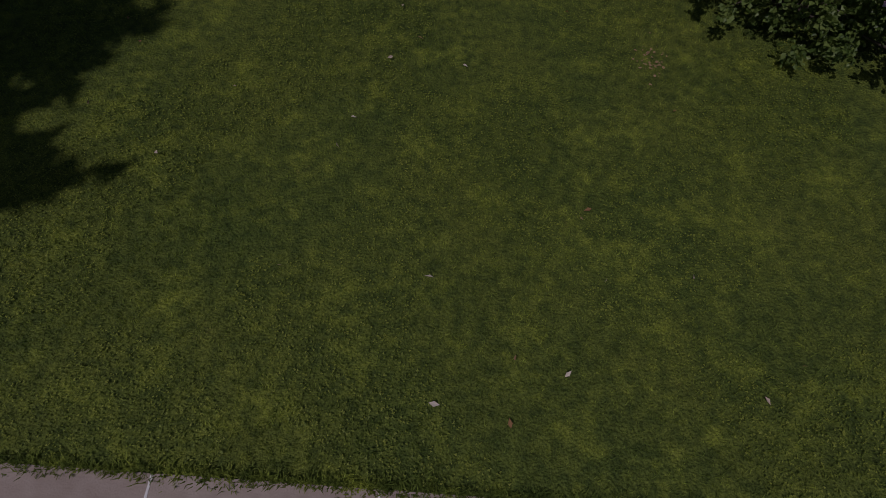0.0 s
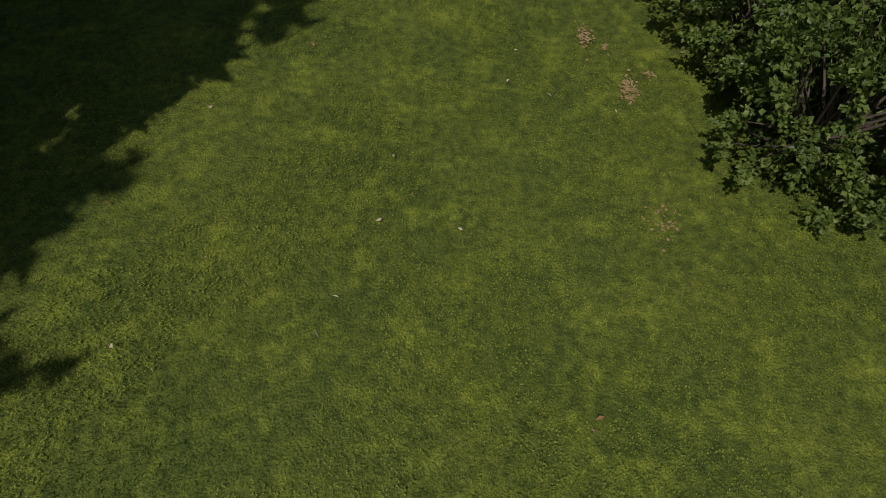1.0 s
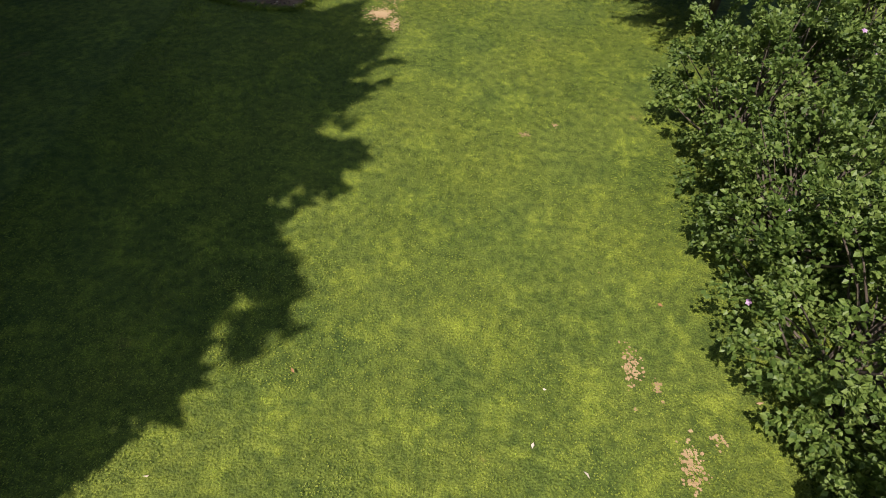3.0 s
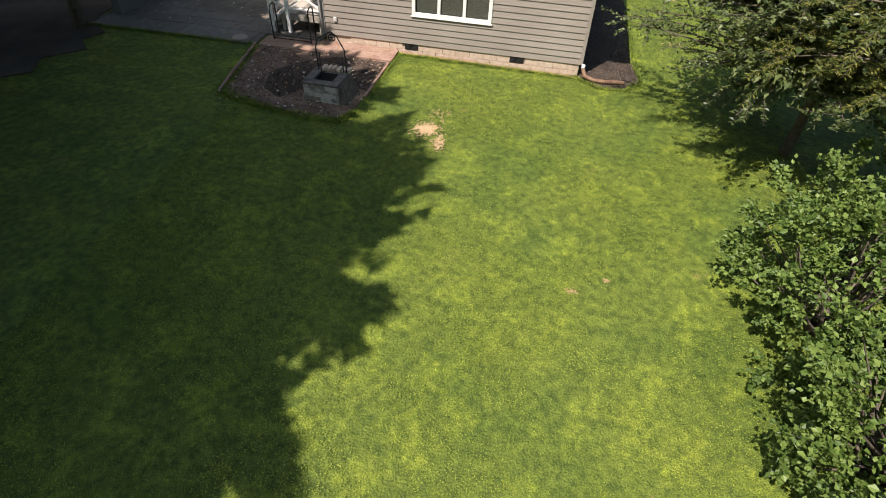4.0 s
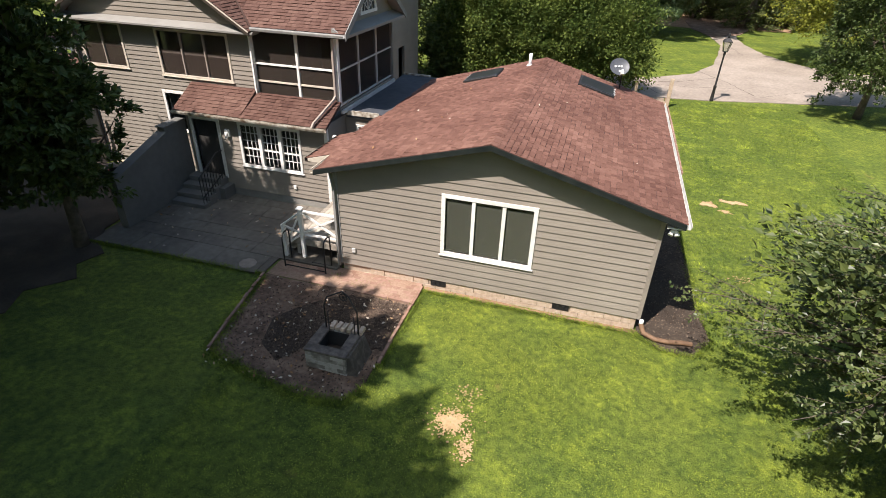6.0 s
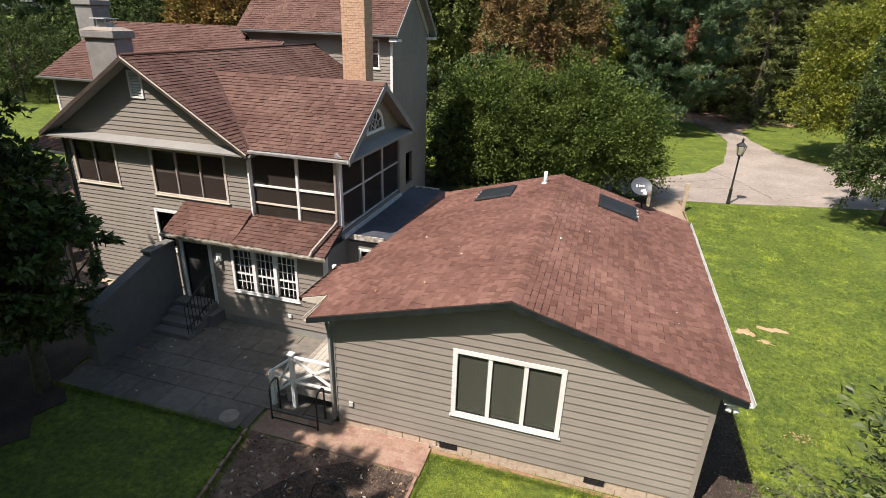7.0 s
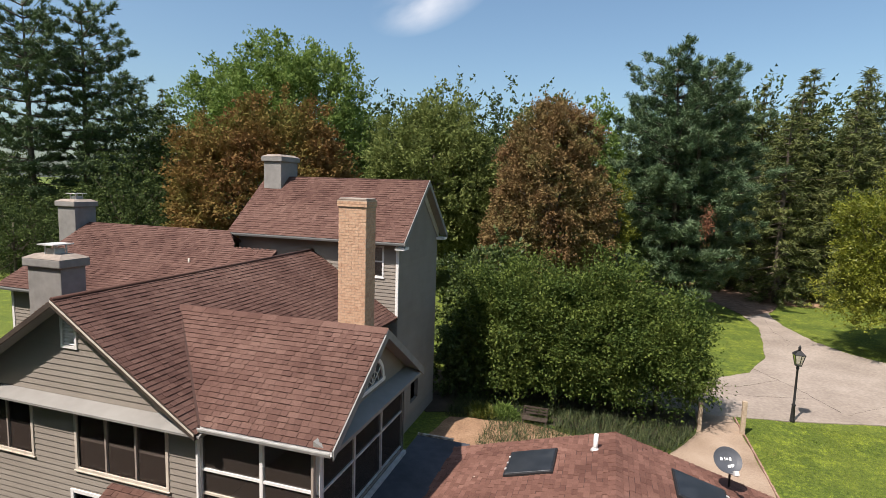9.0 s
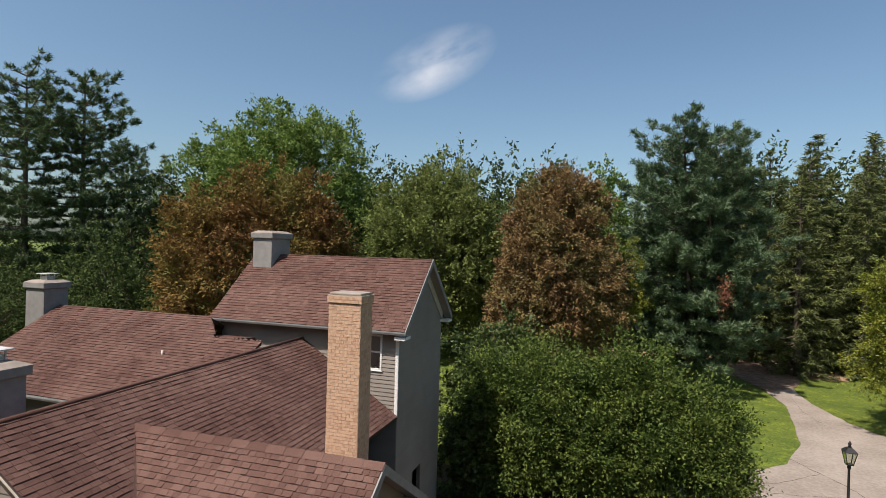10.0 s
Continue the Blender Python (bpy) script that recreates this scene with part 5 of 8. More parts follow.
    bmesh.ops.recalc_face_normals(bm, faces=bm.faces[:])
    finish("fan_frame", bm, "trim", fan)
    bm = bmesh.new()
    for i in range(1, 5):
        t = math.pi * i / 5
        beam(bm, (PW + 0.05, PY, fan_z), (PW + 0.05, PY + math.cos(t) * (fan_r - 0.08), fan_z + math.sin(t) * (fan_r - 0.08)), 0.02)
    for a, b in zip(arc[::2], arc[2::2]):
        beam(bm, (PW + 0.05, PY + math.cos(a) * 0.3, fan_z + math.sin(a) * 0.3), (PW + 0.05, PY + math.cos(b) * 0.3, fan_z + math.sin(b) * 0.3), 0.02)
    finish("fan_bars", bm, "trim", fan)
    bm = bmesh.new()
    c = bm.verts.new((PW + 0.034, PY, fan_z))
    ring = [bm.verts.new((PW + 0.034, PY + math.cos(a) * (fan_r - 0.09), fan_z + math.sin(a) * (fan_r - 0.09))) for a in arc]
    for a, b in zip(ring, ring[1:]):
        bm.faces.new((c, a, b))
    finish("pane", bm, "skylight", fan)
    bm = bmesh.new()
    hexa(bm, [(PX, PY - PE, 5.72), (PX, PY + PE, 5.72), (PW, PY + PE, 5.72), (PW, PY - PE, 5.72)], [(PX, PY - PE, 5.8), (PX, PY + PE, 5.8), (PW, PY + PE, 5.98), (PW, PY - PE, 5.98)])
    bmesh.ops.recalc_face_normals(bm, faces=bm.faces[:])
    finish("pent_roof", bm, "pent", h, "pale grey metal-capped pent return")
    for s in (-1, 1):
        bm = bmesh.new()
        y0, z0 = PY + s * PE, PZ - 0.67 * PE
        hexa(bm, [(PX, y0, z0 - 0.2), (PX, PY, PZ - 0.2), (PX + 0.03, PY, PZ - 0.2), (PX + 0.03, y0, z0 - 0.2)], [(PX, y0, z0), (PX, PY, PZ), (PX + 0.03, PY, PZ), (PX + 0.03, y0, z0)])
        bmesh.ops.recalc_face_normals(bm, faces=bm.faces[:])
        finish("rake_board", bm, "fascia", h)
        roof_slab("soffit", [(PW + 0.036, y0, z0 - 0.125), (PX - 0.002, y0, z0 - 0.125), (PX - 0.002, PY, PZ - 0.125), (PW + 0.036, PY, PZ - 0.125)], 0.02, h, "pent")
    gutter((RX + EX, PY - PE, PZ - 0.67 * PE - 0.01), (PX, PY - PE, PZ - 0.67 * PE - 0.01), h, (0, -1, 0), "gutter", 0.1)
    # porch frame and screens
    zt, zs = 5.74, 3.72
    bm = bmesh.new()
    for u in (-11.78, -10.27, PW - 0.09):
        bar(bm, pf, u, u + (0.09 if u != -10.27 else 0.075), zs, zt, -0.1, 0.0)
    for z in (zs, 4.74):
        bar(bm, pf, -11.69, PW - 0.09, z, z + 0.055, -0.09, -0.01)
    bmesh.ops.recalc_face_normals(bm, faces=bm.faces[:])
    finish("porch_frame", bm, "trim", h)
    for z in (zs + 0.5, zt - 0.06):
        bm = bmesh.new()
        bar(bm, pf, -11.69, PW - 0.09, z, z + 0.05, -0.088, -0.012)
        bmesh.ops.recalc_face_normals(bm, faces=bm.faces[:])
        finish("porch_rail", bm, "tan_trim", h)
    bm = bmesh.new()
    for u in (FW + 0.1, 28.6, 30.05, BW - 0.08):
        bar(bm, pr, u, u + 0.055, zs, zt, -0.1, 0.0)
    for z in (zs, 4.72, zt - 0.06):
        bar(bm, pr, FW, BW, z, z + 0.045, -0.09, -0.01)
    bmesh.ops.recalc_face_normals(bm, faces=bm.faces[:])
    finish("porch_frame", bm, "gutter", h)
    for fc, spans in ((pf, ((-11.69, -10.27), (-10.18, PW - 0.09))), (pr, ((FW + 0.18, 28.6), (28.68, 30.05), (30.13, BW - 0.08)))):
        for a, b in spans:
            bm = bmesh.new()
            bar(bm, fc, a, b, zs, zt, -0.052, -0.048)
            bmesh.ops.recalc_face_normals(bm, faces=bm.faces[:])
            finish("screen", bm, "screen", h)
    clad_wall("wall", Face("x", BW, 1), 3.6, zt, lambda z: -11.7, lambda z: PW, [], h, apart=False)
    bm = bmesh.new()
    box(bm, -11.7, PW - 0.02, FW + 0.02, BW - 0.15, 3.6, 3.66)
    finish("porch_floor", bm, "wood", h)
    bm = bmesh.new()
    box(bm, -11.95, -11.8, WY, BW, 3.6, 5.9)
    finish("porch_inner_wall", bm, "inside", h)
    downspout([(-11.72, FW - 0.06, 5.7), (-11.72, FW - 0.06, 3.8)], h, "trim")
    downspout([(-9.0, FW - 0.07, 5.66), (-9.0, FW - 0.07, 4.05), (-9.03, FW - 0.18, 3.95), (-9.24, 26.02, 3.5), (-9.26, 25.93, 3.4)], h, "bronze")
    # -- lower front room with its lean-to roof
    LY, LX0, LX1 = 26.3, -13.95, -9.0
    lf = Face("x", LY, -1)
    lw = (-11.98, -9.98, 1.78, 3.05)
    door = (-13.72, -12.82, 1.2, 3.06)
    clad_wall("wall", lf, 0.85, 3.36, lambda z: LX0, lambda z: LX1, [lw, door], h, course=0.15)
    window(lf, *lw, h, lights=3, grid=(4, 5), mull=0.11, trim=0.08, meet=0.4)
    clad_wall("wall", Face("y", LX1, 1), 0.85, 3.36, lambda z: LY, lambda z: 32.0, [(28.0, 28.6, 2.3, 3.1)], h, apart=False)
    bm = bmesh.new()
    bar(bm, lf, door[0] - 0.1, door[0], 1.15, 3.14, -0.1, 0.05)
    bar(bm, lf, door[1], door[1] + 0.1, 1.15, 3.14, -0.1, 0.05)
    bar(bm, lf, door[0], door[1], 3.06, 3.14, -0.1, 0.05)
    bmesh.ops.recalc_face_normals(bm, faces=bm.faces[:])
    finish("door_frame", bm, "trim", h)
    bm = bmesh.new()
    bar(bm, lf, door[0], door[1], 1.2, 3.06, -0.12, -0.07)
    bmesh.ops.recalc_face_normals(bm, faces=bm.faces[:])
    finish("door", bm, "dark", h, "dark closed back door")
    bm = bmesh.new()
    bar(bm, lf, LX0, LX1, 0.4, 0.85, -0.1, -0.01)
    finish("foundation", bm, "stucco", h)
    bm = bmesh.new()
    box(bm, LX1 - 0.08, LX1 + 0.03, LY - 0.036, LY + 0.05, 0.85, 3.3)
    finish("corner_board", bm, "trim", h)
    EY, EZ, TZ = 26.02, 3.36, 3.88
    for a, b, lift in ((-14.15, -11.74, 0.1), (-11.74, -8.86, 0.0)):
        roof_slab("lean_to_deck", [(a, EY, EZ + 0.02), (b, EY, EZ + 0.02), (b, WY - 0.03, TZ + lift), (a, WY - 0.03, TZ + lift)], 0.08, h)
        sl = (TZ + lift - EZ - 0.02) / (WY - 0.03 - EY)
        shingles(h, (a, EY, EZ + 0.02), (1, 0, 0), (0, 1, sl), math.hypot(WY - 0.03 - EY, TZ + lift - EZ - 0.02), lambda v: 0, lambda v, w=b - a: w, 31, gauge=0.14, mat="main_shingle")
    bm = bmesh.new()
    hexa(bm, [(-14.15, EY, EZ - 0.06), (-14.12, EY, EZ - 0.06), (-14.12, WY, EZ - 0.06), (-14.15, WY, EZ - 0.06)], [(-14.15, EY, EZ), (-14.12, EY, EZ), (-14.12, WY, TZ + 0.08), (-14.15, WY, TZ + 0.08)])
    finish("lean_to_side", bm, "fascia", h)
    gutter((-14.15, EY - 0.003, EZ), (-8.86, EY - 0.003, EZ), h, (0, -1, 0), "rusty", 0.1)
    # -- flat roof between the two parts
    bm = bmesh.new()
    box(bm, PW + 0.01, -7.3, 27.5, 32.7, 3.3, 3.5)
    finish("flat_roof", bm, "membrane", h, "dark membrane flat roof")
    for y0, y1, zt2 in ((27.46, 27.5, 3.53), (32.7, 32.76, 3.56)):
        bm = bmesh.new()
        box(bm, PW + 0.01, -7.8, y0, y1, 3.38, zt2)
        finish("flat_roof_edge", bm, "rusty", h)
    bm = bmesh.new()
    box(bm, PW + 0.002, PW + 0.09, FW, BW, 3.5, 3.6)
    finish("flashing", bm, "gutter", h)
    clad_wall("wall", Face("x", 27.6, -1), 0.8, 3.3, lambda z: LX1, lambda z: -7.25, [(-8.55, -7.7, 1.9, 3.0)], h, course=0.15, apart=False)
    window(Face("x", 27.6, -1), -8.55, -7.7, 1.9, 3.0, h, lights=1, grid=(3, 4), trim=0.08)
    clad_wall("wall", Face("x", 32.6, 1), 0.5, 3.3, lambda z: LX1, lambda z: -7.25, [], h, course=0.15, apart=False)
    # -- tall rear block
    TX0, TX1, TY0, TY1, TR, TRZ, TE = -18.7, -11.5, 37.35, 42.05, 39.7, 11.05, 8.68
    TS = (TRZ - TE) / (TR - 36.98)
    tf = Face("x", TY0, -1)
    tw = (-12.75, -12.15, 7.3, 8.4)
    clad_wall("wall", tf, 0.5, TE + 0.1, lambda z: TX0, lambda z: TX1, [tw], h, apart=False)
    window(tf, *tw, h, lights=1, trim=0.07, rail=True, sheer=True)
    glo = lambda z: TY0 if z < TE else max(TY0, TR - (TRZ - 0.12 - z) / TS)
    ghi = lambda z: TY1 if z < TE else min(TY1, TR + (TRZ - 0.12 - z) / TS)
    clad_wall("wall", Face("y", TX1, 1), 0.5, TRZ - 0.2, glo, ghi, [(39.0, 39.9, 1.6, 3.2)], h, apart=False)
    clad_wall("wall", Face("y", TX0, -1), 0.5, TRZ - 0.2, glo, ghi, [], h, apart=False)
    clad_wall("wall", Face("x", TY1, 1), 0.5, TE, lambda z: TX0, lambda z: TX1, [], h, apart=False)
    bm = bmesh.new()
    box(bm, TX1 - 0.08, TX1 + 0.03, TY0 - 0.034, TY0 + 0.02, 5.7, TE)
    finish("corner_board", bm, "trim", h)
    for s, (y0, y1) in ((1, (36.98, TR)), (-1, (42.42, TR))):
        c = [(-19.0, y0, TE), (-11.13, y0, TE), (-11.13, y1, TRZ), (-19.0, y1, TRZ)]
        roof_slab("roof_deck", c, 0.12, h)
        bm = bmesh.new()
        hexa(bm, [(-11.13, y0, TE - 0.24), (-11.13, y1, TRZ - 0.24), (-11.1, y1, TRZ - 0.24), (-11.1, y0, TE - 0.24)], [(-11.13, y0, TE), (-11.13, y1, TRZ), (-11.1, y1, TRZ), (-11.1, y0, TE)])
        bmesh.ops.recalc_face_normals(bm, faces=bm.faces[:])
        finish("rake_board", bm, "fascia", h)
        bm = bmesh.new()
        ya = y0 + s * 0.3
        za = TE + 0.3 * TS
        hexa(bm, [(TX1 + 0.036, ya, za - 0.5), (TX1 + 0.036, y1, TRZ - 0.5), (TX1 + 0.06, y1, TRZ - 0.5), (TX1 + 0.06, ya, za - 0.5)], [(TX1 + 0.036, ya, za - 0.15), (TX1 + 0.036, y1, TRZ - 0.15), (TX1 + 0.06, y1, TRZ - 0.15), (TX1 + 0.06, ya, za - 0.15)])
        bmesh.ops.recalc_face_normals(bm, faces=bm.faces[:])
        finish("rake_frieze", bm, "gutter", h)
        roof_slab("soffit", [(TX1 + 0.036, y0, TE - 0.123), (-11.131, y0, TE - 0.123), (-11.131, y1, TRZ - 0.123), (TX1 + 0.036, y1, TRZ - 0.123)], 0.02, h, "pent")
        if s > 0:
            shingles(h, (-19.0, y0, TE), (1, 0, 0), (0, 1, TS), (TR - y0) * math.hypot(1, TS), lambda v: 0, lambda v: 7.87, 41, gauge=0.132, mat="main_shingle")
        else:
            shingles(h, (-11.13, y0, TE), (-1, 0, 0), (0, -1, TS), (y0 - TR) * math.hypot(1, TS), lambda v: 0, lambda v: 7.87, 42, gauge=0.132, mat="main_shingle")
    gutter((-19.0, 36.975, TE - 0.02), (-11.1, 36.975, TE - 0.02), h, (0, -1, 0), "fascia", 0.1)
    for y0, y1 in ((36.98, 37.5), (41.9, 42.42)):
        bm = bmesh.new()
        box(bm, TX1, -11.12, y0, y1, TE - 0.3, TE - 0.2)
        finish("eave_return", bm, "trim", h)
    # -- long lower roof to the left
    BX0, BX1, BE, BR = -25.9, -18.6, 6.6, 8.78
    BS = (BR - BE) / 4.0
    for s, y0 in ((1, 32.5), (-1, 40.5)):
        roof_slab("roof_deck", [(BX0, y0, BE), (BX1, y0, BE), (BX1, 36.5, BR), (BX0, 36.5, BR)], 0.12, h)
    # the front slope runs on to the valley of the front gable, below the wall of the tall block
    bk = math.hypot(1, BS)
    valley = lambda y: min(-15.6, RX - (RZ - BE - (y - 32.5) * BS) / S + 0.1)
    def reach(v):
        y = 32.5 + v / bk
        if y < 35.5:
            return max(BX1, valley(y))
        if y < 35.7:
            return -17.6
        return -17.6 - 0.9 * (y - 35.7) / 0.8
    zc = BE + 3.0 * BS
    roof_slab("roof_deck", [(BX1, 32.5, BE), (valley(32.5), 32.5, BE), (valley(35.5), 35.5, zc), (BX1, 35.5, zc)], 0.12, h)
    roof_slab("roof_deck", [(BX1, 35.49, zc), (-17.6, 35.49, zc), (-17.6, 35.7, zc + 0.2 * BS), (-18.5, 36.5, BR), (BX1, 36.5, BR)], 0.12, h)
    roof_slab("cricket", [(-18.68, 35.6, zc - 0.05), (-17.2, 35.5, zc - 0.03), (-17.2, 37.34, zc - 0.25), (-18.68, 37.34, zc - 0.25)], 0.1, h, "main_shingle")
    shingles(h, (BX0, 32.5, BE), (1, 0, 0), (0, 1, BS), 4 * bk, lambda v: 0, lambda v: reach(v) - BX0, 51, gauge=0.132, mat="main_shingle")
    gutter((BX0, 32.495, BE - 0.02), (BX1, 32.495, BE - 0.02), h, (0, -1, 0), "fascia", 0.1)
    clad_wall("wall", Face("x", 32.85, -1), 0.5, BE + 0.05, lambda z: -25.5, lambda z: -18.4, [(-21.4, -20.5, 4.6, 6.1)], h, apart=False)
    window(Face("x", 32.85, -1), -21.4, -20.5, 4.6, 6.1, h, lights=1, trim=0.08, rail=True)
    clad_wall("wall", Face("y", -25.5, -1), 0.5, BR - 0.1, lambda z: 32.85 if z < BE else 36.5 - (BR - 0.1 - z) / BS, lambda z: 40.2 if z < BE else 36.5 + (BR - 0.1 - z) / BS, [], h, apart=False)
    bm = bmesh.new()
    box(bm, -25.53, -25.42, 32.81, 32.88, 0.5, BE)
    finish("corner_board", bm, "trim", h)
    # -- small one-storey piece in the corner
    clad_wall("wall", Face("x", 29.3, -1), 0.6, 2.78, lambda z: -23.9, lambda z: -18.45, [(-23.25, -22.45, 0.95, 2.25)], h, apart=False)
    window(Face("x", 29.3, -1), -23.25, -22.45, 0.95, 2.25, h, lights=1, trim=0.08)
    for y0, y1 in ((28.9, 30.6), (32.3, 30.6)):
        roof_slab("lean_to_deck", [(-24.2, y0, 2.85), (-18.5, y0, 2.85), (-18.5, y1, 3.5), (-24.2, y1, 3.5)], 0.1, h)
    shingles(h, (-24.2, 28.9, 2.85), (1, 0, 0), (0, 1, 0.65 / 1.7), math.hypot(1.7, 0.65), lambda v: 0, lambda v: 5.7, 61, gauge=0.132, mat="main_shingle")
    bm = bmesh.new()
    box(bm, -24.2, -18.5, 28.87, 28.9, 2.7, 2.86)
    finish("eave_board", bm, "tan_trim", h)
    # low porch roof on a post at the far end
    roof_slab("porch_deck", [(-28.9, 32.95, 3.15), (-25.52, 32.95, 3.15), (-25.52, 34.3, 3.42), (-28.9, 34.3, 3.42)], 0.12, h)
    shingles(h, (-28.9, 32.95, 3.15), (1, 0, 0), (0, 1, 0.2), math.hypot(1.35, 0.27), lambda v: 0, lambda v: 3.38, 62, gauge=0.132, mat="main_shingle")
    bm = bmesh.new()
    box(bm, -28.9, -25.52, 32.92, 32.95, 3.0, 3.16)
    finish("eave_board", bm, "tan_trim", h)
    bm = bmesh.new()
    box(bm, -28.62, -28.5, 33.05, 33.17, 0.3, 3.05)
    finish("porch_post", bm, "post_wood", h)
    bm = bmesh.new()
    tube(bm, [(-18.75, 34.55, 7.55), (-18.75, 34.55, 7.86)], 0.035, 8)
    finish("vent_pipe", bm, "tan_trim", h)
    return h


def stucco_chimney(x0, x1, y0, y1, z0, z1, cap=True, label="grey stucco chimney with a concrete cap"):
    t = thing("chimney", label, "chimney", "stucco chimneys", at=((x0 + x1) / 2, (y0 + y1) / 2, z0))
    bm = bmesh.new()
    box(bm, x0, x1, y0, y1, z0, z1 - 0.3)
    soft_edges(finish("shaft", bm, "stucco", t), 0.02)
    bm = bmesh.new()
    box(bm, x0 - 0.08, x1 + 0.08, y0 - 0.08, y1 + 0.08, z1 - 0.3, z1 - 0.08)
    soft_edges(finish("crown", bm, "stucco", t), 0.03)
    bm = bmesh.new()
    hexa(bm, [(x0 - 0.08, y0 - 0.08, z1 - 0.08), (x1 + 0.08, y0 - 0.08, z1 - 0.08), (x1 + 0.08, y1 + 0.08, z1 - 0.08), (x0 - 0.08, y1 + 0.08, z1 - 0.08)], [(x0 + 0.12, y0 + 0.12, z1 + 0.02), (x1 - 0.12, y0 + 0.12, z1 + 0.02), (x1 - 0.12, y1 - 0.12, z1 + 0.02), (x0 + 0.12, y1 - 0.12, z1 + 0.02)])
    finish("wash", bm, "concrete", t)
    if cap:
        cx, cy = (x0 + x1) / 2, (y0 + y1) / 2
        bm = bmesh.new()
        for sx in (-0.16, 0.16):
            for sy in (-0.16, 0.16):
                beam(bm, (cx + sx, cy + sy, z1), (cx + sx, cy + sy, z1 + 0.25), 0.03)
        box(bm, cx - 0.14, cx + 0.14, cy - 0.14, cy + 0.14, z1, z1 + 0.16)
        box(bm, cx - 0.28, cx + 0.28, cy - 0.28, cy + 0.28, z1 + 0.25, z1 + 0.28)
        finish("flue_cap", bm, "gutter", t, "galvanised flue cap")
    return t


wing = build_house_right()
floodlight(0.55, 23.15, 3.33)
skylight(-5.33, 31.03, 0.276, -3.4, 4.66, -1)
skylight(-1.55, 30.95, 0.276, -3.4, 4.66, 1)
house = build_main_house()
stucco_chimney(-18.1, -16.95, 28.3, 28.98, 6.0, 8.75)
stucco_chimney(-27.0, -26.0, 35.9, 36.9, 0.6, 9.75)
stucco_chimney(-18.69, -17.8, 39.05, 40.35, 9.6, 11.98, cap=False)

chim = thing("brick_chimney", "tall pale yellow brick chimney with a corbelled top", "chimney", at=(-10.4, 31.7, 5.5))
brick_stack(chim, -10.85, -10.04, 31.42, 32.02, 5.6, 10.18, "yellow_brick")
brick_stack(chim, -10.88, -10.01, 31.39, 32.05, 10.18, 10.36, "yellow_brick", apart_faces=())
bm = bmesh.new()
box(bm, -10.85, -10.04, 31.42, 32.02, 10.36, 10.42)
soft_edges(finish("cap", bm, "concrete", chim), 0.02)


# ---- trees beside the lawn, whose shade falls on it ----
shade = broad_tree("shade_tree", -13.3, 4.0, 20, 5.4, "leaf_green", 0.46, 430, 58, 71, "tall leafy tree set beside the lawn for its shade", bare=0.22, group="trees beside the lawn", hollow=0.1, clump_r=0.6, lumpy=0.12, simple=True, inner=800)
# coarse unseen trees all round, added to hold sky light off the shaded lawn
sky_block_tree = broad_tree("shade_tree", -20.5, 8, 20, 5.4, "leaf_green", 1.5, 150, 26, 72, "tall leafy tree set beside the lawn for its shade", bare=0.22, group="trees beside the lawn", hollow=0.1, clump_r=0.9, lumpy=0.12, inner=300, simple=True)
for x, y, a, s in ((-22, -2, 200, 1.0), (-18, -11, 20, 1.0), (-30, 3, 90, 1.05), (-6, -17, 140, 0.95), (8, -19, 240, 1.0), (18, -8, 40, 1.0), (19, 4, 310, 0.95), (17, 14, 75, 0.9), (-28, 12, 300, 1.0)):
    copied(sky_block_tree, x, y, a, s)
for x, y, a, s in ((-15.2, -3.5, 70, 0.98), (-12.7, 8.2, 150, 0.95), (-16.4, 16.4, 60, 0.72), (-29.5, 19.5, 30, 0.85), (-34, 17, 250, 0.95), (-20.5, 16.8, 280, 0.7), (-11.9, 11.2, 60, 0.8), (-12.0, 6.2, 100, 0.94), (-16.2, 18.2, 110, 0.64), (-13.6, 15.3, 260, 0.66), (-28.2, 22.6, 10, 0.8), (-32, 25, 120, 0.8)):
    copied(shade, x, y, a, s)


# ---- near shrubs and trees ----
def flower(x, y, z, d, mat, r=0.05):
    t = thing("flower", "open five-petalled hibiscus flower", "flower", "hibiscus flowers", at=(x, y, z))
    d = Vector(d).normalized()
    s = d.cross(Vector((0.2, 0.1, 1))).normalized()
    u = s.cross(d)
    for k in range(5):
        bm = bmesh.new()
        a = 2 * math.pi * k / 5
        way = s * math.cos(a) + u * math.sin(a)
        side = s * -math.sin(a) + u * math.cos(a)
        c = Vector((x, y, z))
        v = [bm.verts.new(p) for p in (c, c + way * r * 0.6 + side * r * 0.45 + d * r * 0.35, c + way * r * 1.15 + d * r * 0.3, c + way * r * 0.6 - side * r * 0.45 + d * r * 0.35)]
        bm.faces.new(v)
        finish("petal", bm, mat, t)
    return t


